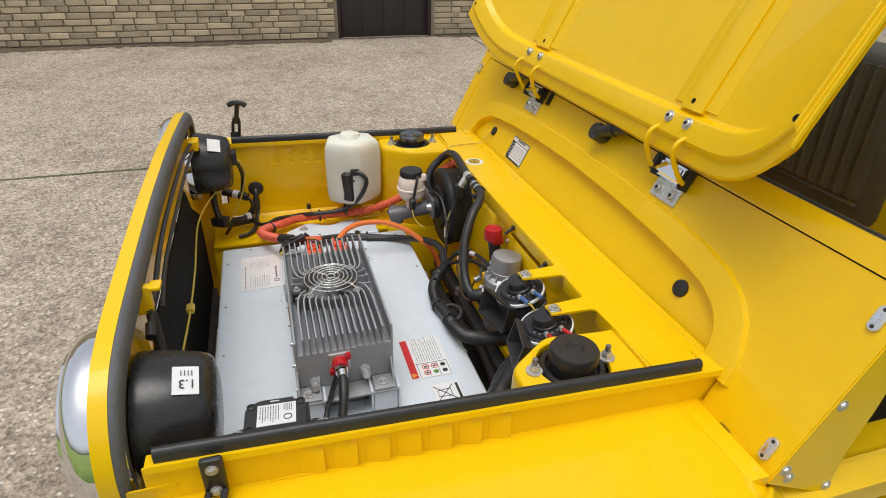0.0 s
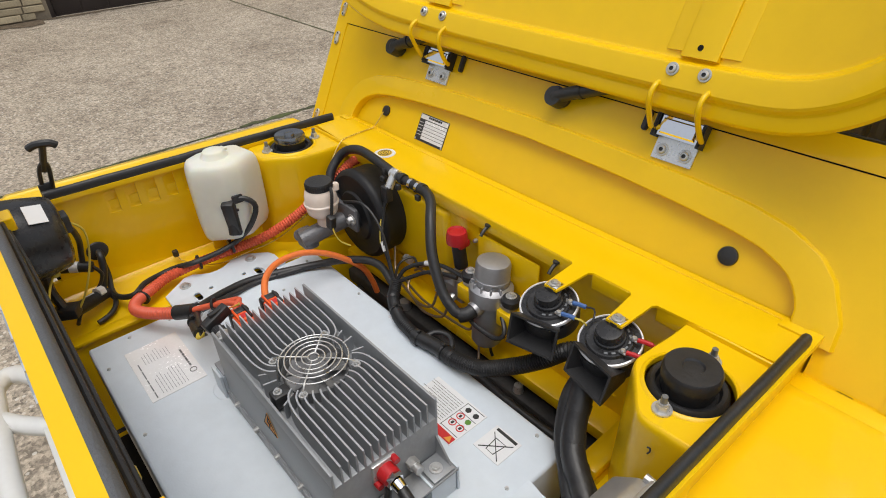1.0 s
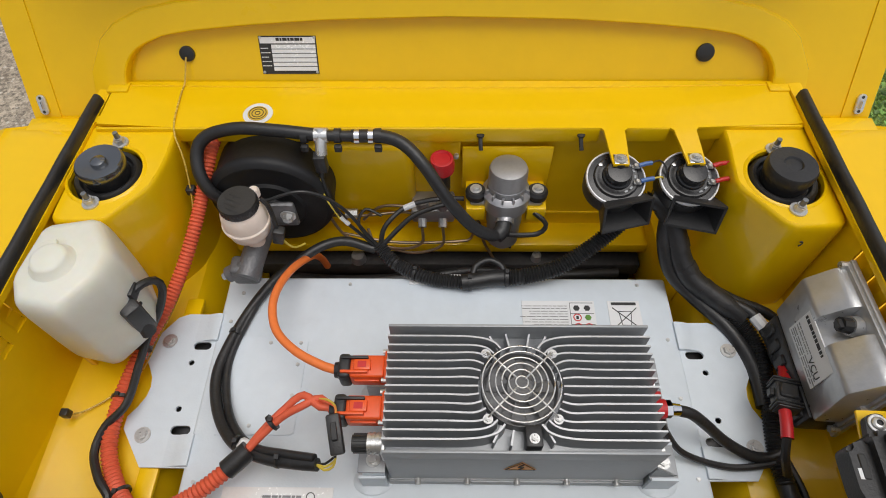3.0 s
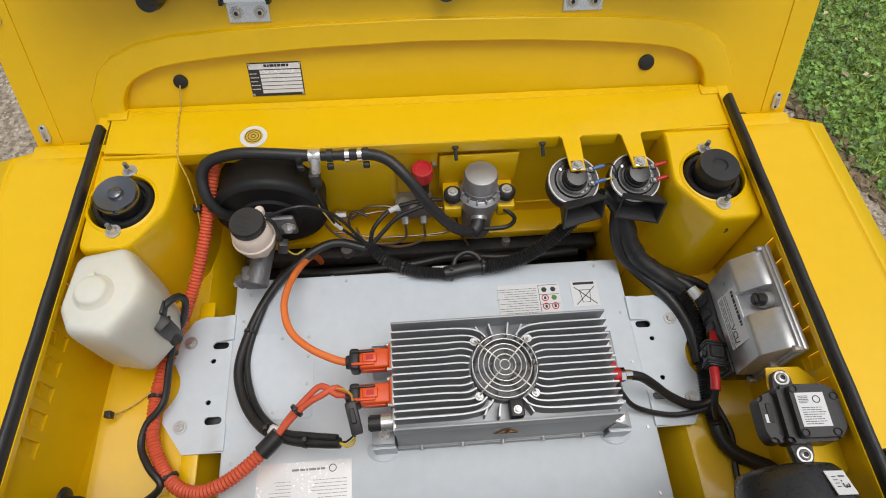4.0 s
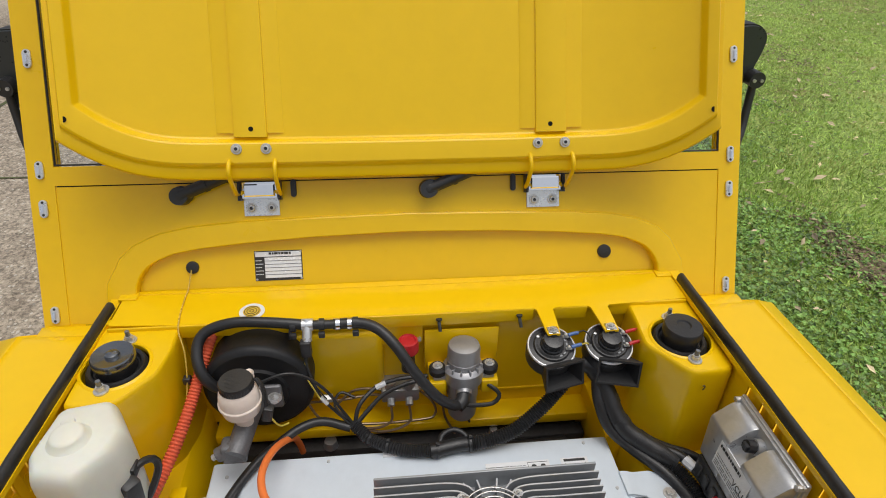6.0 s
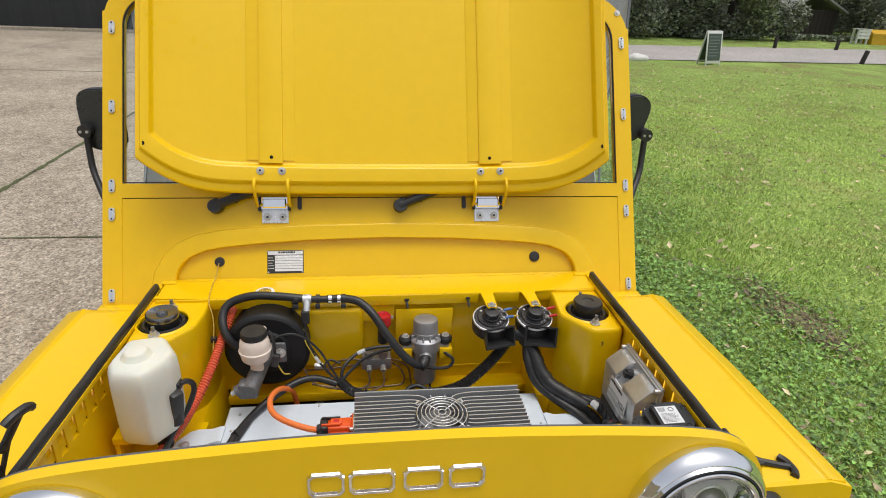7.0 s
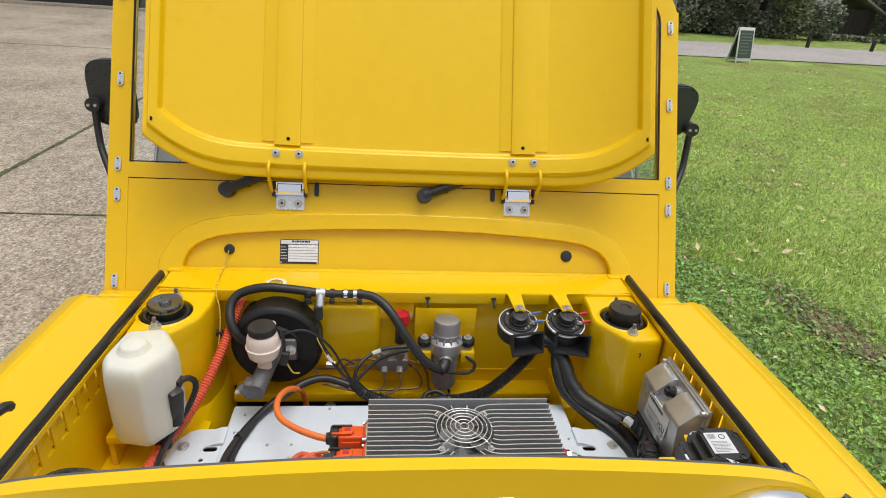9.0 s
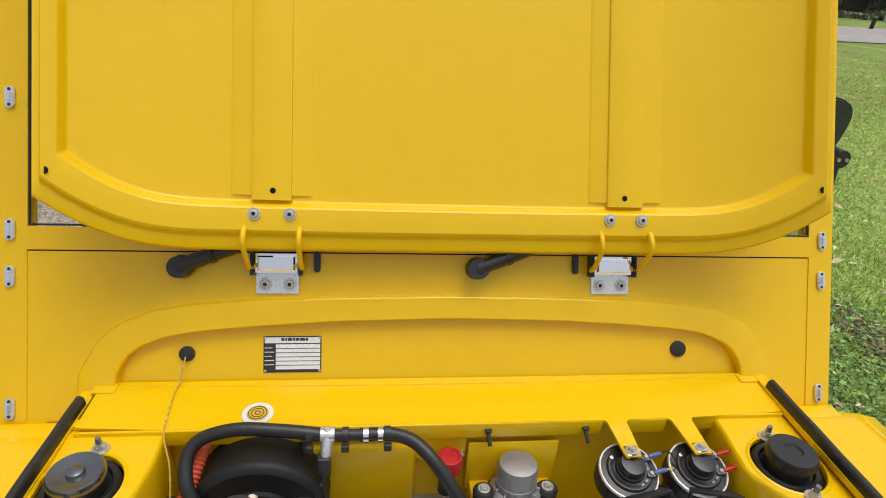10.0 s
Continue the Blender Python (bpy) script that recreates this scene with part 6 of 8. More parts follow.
# ---- horns ----
for x, bell, y0 in ((0.268, -1, -0.1305), (0.383, 1, -0.1285)):
    hn = thing("horn", "black disc horn with a chrome rim and %s terminals" % ("blue" if bell < 0 else "red"), "horn", "pair of horns")
    m = Matrix.Translation((x - 0.001, -0.1385, 0.7480)) @ Matrix.Rotation(radians(15), 4, "X")
    part("body", lathe([(0.0, -0.035), (0.030, -0.034), (0.044, -0.020), (0.0465, -0.006), (0.0465, 0.0), (0.0435, 0.0035), (0.036, 0.0042), (0.0345, 0.0075), (0.0335, 0.0085), (0.031, 0.0088), (0.0285, 0.0080), (0.0235, 0.0082), (0.0225, 0.013), (0.0205, 0.0145), (0.0200, 0.0245), (0.0185, 0.0275), (0.012, 0.0285), (0.0, 0.0285)], m, 48), GLOSSBLACK, hn)
    part("rim", lathe([(0.0462, -0.0025), (0.0474, 0.0008), (0.0464, 0.0040), (0.0446, 0.0046), (0.0438, 0.0028)], m, 44), SILVER, hn)
    for k in range(7):
        a = radians(205 + k * 21)
        part("raised_mark", bx(-0.0028, 0.0028, -0.0015, 0.0015, 0.0085, 0.0093, 0, 1, None, m @ Matrix.Rotation(a, 4, "Z") @ Matrix.Translation((0, 0.0285, 0))), DISHGREY, hn)
    part("rivet", lathe([(0.0035, 0.008), (0.0030, 0.0105), (0.0, 0.011)], m @ Matrix.Translation((-0.024, 0.020, 0)), 12), STEEL, hn)
    part("trumpet", lathe([(0.0455, -0.006), (0.0475, -0.016), (0.0455, -0.034), (0.036, -0.042), (0.0, -0.043)], m, 36), PLASTIC, hn)
    b = bmesh.new()
    yaw = Matrix.Translation(m @ Vector((0.004 if bell < 0 else 0.015, -0.020, -0.030))) @ Matrix.Rotation(radians(14 if bell < 0 else -13), 4, "Z") @ Matrix.Rotation(radians(-14), 4, "X")
    loops = []
    for (w, h), d in (((0.022, 0.012), -0.012), ((0.030, 0.017), 0.014), ((0.036, 0.0225), 0.032), ((0.0405, 0.0265), 0.046), ((0.0405, 0.0265), 0.049), ((0.0365, 0.0225), 0.049), ((0.030, 0.0165), 0.030), ((0.020, 0.009), 0.010)):
        loops.append([b.verts.new(yaw @ Vector((sx * w, -d, sz * h))) for sx, sz in ((-1, -1), (1, -1), (1, 1), (-1, 1))])
    for a, c in zip(loops, loops[1:]):
        for k in range(4):
            b.faces.new((a[k], a[(k + 1) % 4], c[(k + 1) % 4], c[k]))
    b.faces.new(loops[0]), b.faces.new(loops[-1])
    part("mouth", b, PLASTIC, hn, "flared rectangular horn mouth", smooth=20)
    bolt(hn, (x, y0, 0.7850), 0.0068, (0, 0.1, 1), h=0.005)
    part("washer_plate", bx(x - 0.0105, x + 0.0105, y0 - 0.0095, y0 + 0.0105, 0.7836, 0.7852, 0.001), CHROME, hn)
    part("tab_spacer", cy((x, y0 - 0.002, 0.768), (x, y0, 0.7800), 0.012, seg=14), PLASTIC, hn)
    cm = BLUE if bell < 0 else RED
    ends = []
    for k in (0, 1):
        p = m @ Vector((0.030, -0.012 + k * 0.027, 0.010))
        tm = part("terminal", bx(-0.006, 0.006, -0.0032, 0.0032, -0.001, 0.0025, 0.0008, 1, None, Matrix.Translation(p)), STEEL, hn)
        part("terminal_screw", lathe([(0.0042, 0), (0.0042, 0.003), (0.003, 0.0045), (0, 0.0045)], Matrix.Translation(p + Vector((0, 0, 0.002))), 10), STEEL, tm)
        part("crimp_sleeve", tube([p + Vector((0.005, 0.001, 0.003)), p + Vector((0.016, 0.004, 0.004)), p + Vector((0.026, 0.006, 0.004))], 0.0036, 8), cm, tm)
        ends.append(p + Vector((0.026, 0.006, 0.004)))
    a, c = ends
    part("wire", tube([c, c + Vector((0.012, 0.003, 0.002)), c + Vector((0.021, -0.008, -0.002)), a + Vector((0.022, 0.006, -0.010)), a + Vector((0.016, 0.016, -0.026))], 0.0015, 6), RUBBER if bell < 0 else RED, hn)
    part("wire", tube([a, a + Vector((0.010, 0.002, 0.001)), a + Vector((0.017, 0.006, -0.006)), a + Vector((0.014, 0.014, -0.024))], 0.0015, 6), DULLYELLOW, hn)

# ---- control unit on the side wall ----
vcu = thing("control_unit", "cast aluminium electronic control unit with a white label", "control unit")
VM = Matrix.Translation((0.552, -0.401, 0.692)) @ Matrix.Rotation(radians(2), 4, "Y") @ Matrix.Rotation(radians(-2), 4, "Z") @ Matrix.Rotation(radians(-3), 4, "X")
part("flange", bx(0.002, 0.011, -0.096, 0.094, -0.088, 0.084, 0.003, 2, None, VM), CASTING, vcu)
part("flange_rim", bx(-0.003, 0.003, -0.093, 0.091, -0.060, 0.081, 0.002, 2, None, VM), CASTING, vcu)


def vcu_block(name, poly, y0, y1, bevel=0.003):
    """A length of the cast case with this section, its ends rounded."""
    b = bmesh.new()
    rows = []
    cu, cv = sum(u for u, v in poly) / len(poly), sum(v for u, v in poly) / len(poly)
    for w, k in ((0.0, 0.93), (0.012, 0.985), (0.04, 1.0), (0.96, 1.0), (0.988, 0.985), (1.0, 0.93)):
        rows.append([b.verts.new(VM @ Vector((cu + (u - cu) * k if u < -0.002 else u, y0 + w * (y1 - y0), cv + (v - cv) * k))) for u, v in poly])
    n = len(poly)
    for a, c in zip(rows, rows[1:]):
        for i in range(n):
            b.faces.new((a[i], a[(i + 1) % n], c[(i + 1) % n], c[i]))
    b.faces.new(rows[0]), b.faces.new(rows[-1])
    return part(name, b, CASTING, vcu, smooth=35)


full = roundpoly([(0.004, -0.052), (-0.040, -0.050), (-0.045, 0.042), (-0.014, 0.073), (0.004, 0.076)], 0.006, 3)
low = roundpoly([(0.004, -0.052), (-0.040, -0.050), (-0.0440, 0.026), (-0.016, 0.040), (0.004, 0.046)], 0.005, 3)
vcu_block("case", full, -0.089, -0.018)
vcu_block("case_middle", low, -0.022, 0.026)
vcu_block("case_end", full, 0.022, 0.087)
part("connector_bar", bx(-0.043, 0.004, -0.084, 0.082, -0.094, -0.050, 0.004, 2, None, VM), PLASTIC, vcu, "black plug connector along its lower edge")
for k in range(6):
    part("connector_latch", bx(-0.047, -0.041, -0.078 + k * 0.027, -0.062 + k * 0.027, -0.088, -0.060, 0.002, 1, None, VM), PLASTIC, vcu)
part("boss", cy(VM @ Vector((0.002, 0.003, 0.052)), VM @ Vector((-0.018, 0.003, 0.056)), 0.0150, 0.0135, seg=24), CASTING, vcu)
part("knob", cy(VM @ Vector((-0.016, 0.003, 0.0555)), VM @ Vector((-0.031, 0.003, 0.0585)), 0.0115, 0.0105, seg=10), RUBBER, vcu, "black breather cap", smooth=20)
part("knob_key", bx(-0.036, -0.028, -0.0045, 0.0085, 0.054, 0.064, 0.001, 1, None, VM), RUBBER, vcu)
lb = part("label_plate", bx(-0.0460, -0.0440, -0.054, 0.040, -0.024, 0.030, 0, 1, None, VM @ Matrix.Rotation(radians(3), 4, "Y")), WHITE, vcu, "white label with print")
ay, az_ = (VM.to_3x3() @ Vector((0, -1, 0))), ((VM @ Matrix.Rotation(radians(3), 4, "Y")).to_3x3() @ Vector((0, 0, -1)))
FM = VM @ Matrix.Rotation(radians(3), 4, "Y")
line_bars(lb, FM @ Vector((-0.0466, 0.036, 0.026)), ay, az_, 0.056, 0.011, 1, seed=31, fill=1.15, thick=0.55)
lettering("VCU", 0.016, axes(FM @ Vector((-0.0465, -0.034, -0.004)), ay, -az_), lb, INK)
line_bars(lb, FM @ Vector((-0.0466, 0.036, 0.004)), ay, az_, 0.046, 0.010, 2, seed=32, fill=1.2, thick=0.4, material=DISHGREY)
line_bars(lb, FM @ Vector((-0.0466, 0.036, -0.008)), ay, az_, 0.084, 0.013, 3, seed=33, fill=1.2, thick=0.45, material=DISHGREY)
for yy in (-0.0915, 0.0885):
    for zz in (-0.066, 0.004, 0.076):
        part("flange_bolt", cy(VM @ Vector((0.004, yy, zz)), VM @ Vector((-0.010, yy, zz)), 0.0052, seg=8), STEEL, vcu)
part("stand_off", bx(0.012, 0.022, -0.07, 0.07, -0.06, 0.06, 0, 1, None, VM), YELLOW, vcu)

# ---- black module on its yellow bracket ----
mod = thing("sensor_module", "black plastic module with a white label on a yellow bracket", "module")
MM = Matrix.Translation((0.522, -0.585, 0.766)) @ Matrix.Rotation(radians(-3), 4, "Z") @ Matrix.Rotation(radians(-4), 4, "Y")
body_ = roundpoly([(-0.036, 0.040), (0.036, 0.040), (0.046, 0.024), (0.046, -0.028), (0.034, -0.042), (-0.036, -0.042)], 0.008)
part("case", prism(body_, lambda u, v, w: MM @ Vector((u, v, -0.022 + w)), 0.040, 0.006), PLASTIC, mod)
part("lid", prism(roundpoly([(-0.024, 0.036), (0.033, 0.036), (0.042, 0.022), (0.042, -0.026), (0.031, -0.038), (-0.024, -0.038)], 0.006), lambda u, v, w: MM @ Vector((u, v, 0.017 + w)), 0.013, 0.004), PLASTIC, mod)
sk = part("socket", prism(roundpoly([(-0.060, 0.026), (-0.034, 0.034), (-0.034, -0.040), (-0.052, -0.040), (-0.060, -0.026)], 0.008), lambda u, v, w: MM @ Vector((u, v, -0.026 + w)), 0.032, 0.005), PLASTIC, mod)
part("socket_slot", bx(-0.052, -0.044, -0.012, 0.016, 0.004, 0.0075, 0.001, 1, None, MM), INK, sk)
part("tag", bx(-0.056, -0.050, -0.012, 0.000, 0.004, 0.0066, 0, 1, None, MM), WHITE, sk)
for u, v in ((-0.018, 0.030), (0.036, 0.018), (0.026, -0.032), (-0.018, -0.032)):
    part("lid_boss", lathe([(0.0058, 0.0), (0.0058, 0.0015), (0.0045, 0.0022), (0.004, 0.0004), (0, 0.0004)], MM @ Matrix.Translation((u, v, 0.030)), 14), PLASTIC, mod)
for e in (-1, 1):
    yy = e * 0.054
    ear = part("ear", prism(roundpoly([(-0.026, e * 0.038), (0.006, e * 0.038), (0.004, e * 0.064), (-0.006, e * 0.070), (-0.021, e * 0.066)], 0.006), lambda u, v, w: MM @ Vector((u, v, -0.020 + w)), 0.012, 0.002), PLASTIC, mod)
    socket_screw(ear, MM @ Vector((-0.0095, e * 0.056, -0.0075)), 0.0078, MM.to_3x3() @ Vector((0, 0, 1)), "ear_screw")
lb = part("label_plate", bx(-0.018, 0.022, -0.024, 0.024, 0.0300, 0.0308, 0, 1, None, MM), WHITE, mod, "white printed label")
mx, my = MM.to_3x3() @ Vector((1, 0, 0)), MM.to_3x3() @ Vector((0, -1, 0))
line_bars(lb, MM @ Vector((-0.014, 0.004, 0.0314)), mx, my, 0.034, 0.026, 8, seed=12, fill=1.0, thick=0.28)
line_bars(lb, MM @ Vector((-0.015, 0.020, 0.0314)), mx, my, 0.012, 0.012, 5, seed=14, fill=1.2, thick=0.4)
part("mark_ring", lathe([(0.0055, 0), (0.0055, 0.0005), (0.0043, 0.0005), (0.0043, 0)], MM @ Matrix.Translation((0.010, 0.014, 0.0309)), 16), INK, lb)
part("bracket", prism([(-0.020, 0.078), (0.030, 0.078), (0.058, 0.050), (0.060, -0.070), (0.048, -0.082), (-0.018, -0.082), (-0.024, -0.05), (-0.024, 0.05)], lambda u, v, w: MM @ Vector((u, v, -0.028 + w)), 0.004), YELLOW, mod, "yellow steel bracket")
part("bracket_leg", prism([(-0.63, 0.552), (-0.53, 0.552), (-0.53, 0.690), (-0.54, 0.735), (-0.62, 0.735)], lambda u, v, w: Vector((0.574 + w, u, v)), 0.006), YELLOW, mod)

# ---- plates and stickers on the scuttle ----
np_ = thing("maker_plate", "silver and black riveted maker plate with printed rows", "plate")
part("plate", prism([(-0.3165, -0.2085), (-0.2195, -0.2085), (-0.2195, -0.146), (-0.3165, -0.146)], lambda u, v, w: ws(u, v + 0.002, w - 0.0105), 0.0015), INK, np_, smooth=0)
part("silver_field", prism([(-0.296, -0.203), (-0.2215, -0.203), (-0.2215, -0.160), (-0.296, -0.160)], lambda u, v, w: ws(u, v + 0.002, w - 0.0088), 0.0006), SILVER, np_, smooth=0)
part("silver_head", prism([(-0.3145, -0.158), (-0.2215, -0.158), (-0.2215, -0.148), (-0.3145, -0.148)], lambda u, v, w: ws(u, v + 0.002, w - 0.0088), 0.0006), SILVER, np_, smooth=0)
line_bars(np_, ws(-0.287, -0.1465, -0.0078), (1, 0, 0), -SV, 0.040, 0.006, 1, seed=51, fill=1.2, thick=0.8)
for i in range(5):
    part("rule", prism([(-0.296, 0), (-0.2215, 0), (-0.2215, 0.0009), (-0.296, 0.0009)], lambda u, v, w: ws(u, v - 0.1655 - i * 0.0072, w - 0.0081), 0.0004), INK, np_, smooth=0)
    line_bars(np_, ws(-0.3145, -0.1625 - i * 0.0072, -0.0085), (1, 0, 0), -SV, 0.015, 0.003, 1, seed=i, fill=1.1, thick=0.5, material=SILVER)
for x in (-0.3135, -0.2225):
    for v in (-0.2035, -0.147):
        part("rivet", lathe([(0, 0.0015), (0.002, 0.0012), (0.0026, 0)], Matrix.Translation(ws(x, v, -0.0088)) @ SN.to_track_quat("Z", "Y").to_matrix().to_4x4(), 12), STEEL, np_)
rst = thing("round_sticker", "round white and yellow sticker on the cowl shelf", "sticker")
part("disc", lathe([(0, 0.0008), (0.0245, 0.0008), (0.0247, 0)], Matrix.Translation((-0.311, -0.030, 0.7837)), 32), WHITE, rst, smooth=0)
STY = mat("sticker_yellow", (0.70, 0.46, 0.04), 0.5, 0, 0.1, 20)
part("yellow_disc", lathe([(0, 0.0008), (0.0165, 0.0008), (0.0167, 0)], Matrix.Translation((-0.311, -0.030, 0.7847)), 32), STY, rst, smooth=0)
for r in (0.0045, 0.010, 0.0145):
    part("ink_ring", lathe([(r, 0), (r, 0.0006), (r - 0.0012, 0.0006), (r - 0.0012, 0)], Matrix.Translation((-0.311, -0.030, 0.7856)), 28), INK, rst, smooth=0)
for x in (-0.235, 0.055, 0.218, -0.41):
    if x > -0.4:
        sc = thing("lip_screw", "black screw hanging from the cowl lip", "screw", "screws along the cowl lip")
        part("shank", tube([(x, -0.060, 0.768), (x, -0.074, 0.762), (x + 0.001, -0.084, 0.754)], 0.0035, 8), RUBBER, sc)
        part("head", lathe([(0, 0.004), (0.006, 0.003), (0.0065, 0)], Matrix.Translation((x, -0.064, 0.768)), 10), RUBBER, sc)
# ---- hoses, cables and conduits ----
def cable(name, label, category, pts, r, material, ribs=0.0, seg=10):
    t = thing(name, label, category)
    part(category.split()[-1] + "_run", tube(pts, r, seg, 0.008, ribs), material, t)
    return t


def tie(t, p, d, r):
    """A cable tie round a run: a band and its stub."""
    p, d = Vector(p), Vector(d).normalized()
    b = bmesh.new()
    cy(p - d * 0.0025, p + d * 0.0025, r, seg=14, bm=b)
    k = part("cable_tie", b, PLASTIC, t)
    part("tie_head", bx(-0.003, 0.003, -0.003, 0.003, 0, 0.006, 0, 1, None, Matrix.Translation(p + Vector((0, 0, r - 0.002)))), PLASTIC, k)


hose = cable("vacuum_hose", "thick black rubber vacuum hose looping over the brake servo", "hose",
             [(-0.345, -0.118, 0.655), (-0.378, -0.140, 0.70), (-0.398, -0.128, 0.735), (-0.402, -0.099, 0.765), (-0.383, -0.082, 0.785), (-0.332, -0.080, 0.800), (-0.273, -0.083, 0.799), (-0.225, -0.085, 0.794), (-0.203, -0.085, 0.790)], 0.0105, RUBBER)
part("hose_run", tube([(-0.150, -0.086, 0.789), (-0.100, -0.088, 0.790), (-0.066, -0.101, 0.785), (-0.033, -0.130, 0.765), (0.001, -0.157, 0.720), (0.043, -0.171, 0.665), (0.078, -0.170, 0.636), (0.092, -0.160, 0.630)], 0.0105, 12), RUBBER, hose)
part("valve_body", cy((-0.203, -0.085, 0.789), (-0.145, -0.086, 0.789), 0.0088, seg=16), PLASTIC, hose)
tee = part("tee_piece", tube([(-0.199, -0.080, 0.799), (-0.199, -0.092, 0.785), (-0.200, -0.104, 0.765)], 0.0092, 16, smooth=False), BRIGHT, hose, "bare metal tee piece")
part("tee_collar", cy((-0.209, -0.085, 0.790), (-0.188, -0.085, 0.790), 0.0118, seg=18), BRIGHT, tee)
part("sensor_plug", bx(-0.010, 0.010, -0.009, 0.009, -0.018, 0.018, 0.003, 2, None, Matrix.Translation((-0.203, -0.108, 0.752))), PLASTIC, tee)
for k, (e, m_) in enumerate(((-0.002, DULLYELLOW), (0.002, RUBBER))):
    part("plug_wire", tube([(-0.205 + e, -0.114, 0.726), (-0.206 + e, -0.120, 0.708), (-0.200 + e * 2, -0.130, 0.690), (-0.188 + e * 2, -0.142, 0.672), (-0.176 + e * 3, -0.150, 0.655)], 0.0015, 6), m_, tee)
part("plug_tail", cy((-0.203, -0.110, 0.740), (-0.206, -0.114, 0.722), 0.0055, 0.004, seg=10), PLASTIC, tee)
for x in (-0.141, -0.119):
    part("hose_clip", cy((x - 0.004, -0.087, 0.7895), (x + 0.004, -0.087, 0.7895), 0.0122, seg=20), CHROME, hose)
for x in (-0.172, -0.108, -0.225):
    c = part("spring_clip", cy((x - 0.005, -0.086, 0.790), (x + 0.005, -0.086, 0.790), 0.0118, seg=18), PLASTIC, hose)
    part("clip_ear", bx(x - 0.006, x + 0.006, -0.104, -0.095, 0.770, 0.782, 0.002), PLASTIC, c)

cable("orange_cable", "bright orange high-voltage cable curving off the charger", "cable",
           [(-0.150, -0.428, 0.667), (-0.172, -0.423, 0.667), (-0.217, -0.400, 0.667), (-0.253, -0.365, 0.663), (-0.268, -0.322, 0.658), (-0.267, -0.280, 0.650), (-0.256, -0.228, 0.625), (-0.241, -0.172, 0.575), (-0.236, -0.150, 0.53), (-0.234, -0.140, 0.49)], 0.0066, ORANGE, seg=14)

cd = thing("orange_conduit", "ribbed faded orange-red conduit with a black sleeve", "conduit")
run = [(-0.296, -0.553, 0.622), (-0.331, -0.580, 0.615), (-0.367, -0.599, 0.606), (-0.404, -0.607, 0.596), (-0.443, -0.595, 0.587), (-0.477, -0.558, 0.578), (-0.497, -0.516, 0.579), (-0.503, -0.468, 0.580), (-0.500, -0.417, 0.583),
       (-0.488, -0.355, 0.588), (-0.465, -0.296, 0.602), (-0.443, -0.239, 0.628), (-0.424, -0.187, 0.662), (-0.411, -0.144, 0.692), (-0.400, -0.109, 0.722), (-0.390, -0.075, 0.748), (-0.386, -0.045, 0.755)]
part("conduit_run", tube(run, 0.0122, 14, 0.008, 0.0062), CONDUIT, cd)
part("black_sleeve", tube([(-0.300, -0.556, 0.622), (-0.286, -0.544, 0.626), (-0.271, -0.530, 0.630)], 0.0146, 14), RUBBER, cd)
for e in (-1, 1):
    part("orange_wire", tube([(-0.275, -0.533, 0.630), (-0.256, -0.511 + e * 0.003, 0.638), (-0.226, -0.486 + e * 0.005, 0.652), (-0.198, -0.472 + e * 0.008, 0.664), (-0.172, -0.476 - e * 0.006, 0.668), (-0.150, -0.487 + e * 0.006, 0.667)], 0.0055, 10), CONDUIT, cd)
tie(cd, (-0.241, -0.497, 0.645), (0.6, 0.5, 0.2), 0.0125)
tie(cd, (-0.461, -0.579, 0.578), (0.6, -0.7, 0), 0.0158)
tie(cd, (-0.501, -0.44, 0.581), (0, 1, 0), 0.0158)

bk = thing("black_loom", "pair of black wrapped cables looping over the battery lid", "cable")
part("cable_run", tube([(-0.128, -0.165, 0.585), (-0.181, -0.156, 0.598), (-0.224, -0.170, 0.600), (-0.268, -0.202, 0.592), (-0.302, -0.229, 0.580), (-0.333, -0.279, 0.5735), (-0.355, -0.340, 0.5735), (-0.364, -0.393, 0.5755), (-0.356, -0.437, 0.580), (-0.332, -0.484, 0.592), (-0.296, -0.520, 0.610), (-0.246, -0.542, 0.630), (-0.198, -0.552, 0.646), (-0.168, -0.556, 0.655)], 0.0088, 12), RUBBER, bk)
part("cable_run", tube([(-0.323, -0.262, 0.574), (-0.346, -0.339, 0.571), (-0.350, -0.393, 0.573), (-0.333, -0.453, 0.582), (-0.303, -0.498, 0.602), (-0.264, -0.527, 0.626), (-0.216, -0.540, 0.646), (-0.172, -0.549, 0.660)], 0.0062, 10), RUBBER, bk)
for e, c in ((0, DULLYELLOW), (1, DULLYELLOW), (2, RUBBER)):
    part("wire", tube([(-0.172, -0.554, 0.656), (-0.158, -0.563 + e * 0.004, 0.656), (-0.146, -0.560 + e * 0.006, 0.662), (-0.142, -0.552, 0.672), (-0.142, -0.545, 0.680)], 0.0018, 6), c, bk)
for e, c in ((0, DULLYELLOW), (1, CONDUIT)):
    part("wire", tube([(-0.172, -0.474, 0.676), (-0.158, -0.478 - e * 0.004, 0.684), (-0.146, -0.490, 0.694), (-0.143, -0.502, 0.697)], 0.0018, 6), c, bk)
pg = part("inline_plug", bx(-0.009, 0.009, -0.026, 0.026, -0.010, 0.010, 0.003, 2, None, Matrix.Translation((-0.142, -0.526, 0.690)) @ Matrix.Rotation(radians(12), 4, "Z") @ Matrix.Rotation(radians(18), 4, "X")), PLASTIC, bk, "black inline plug")
part("plug_latch", bx(-0.004, 0.004, -0.012, 0.012, 0.009, 0.015, 0.001, 1, None, Matrix.Translation((-0.142, -0.526, 0.690)) @ Matrix.Rotation(radians(12), 4, "Z")), PLASTIC, pg)
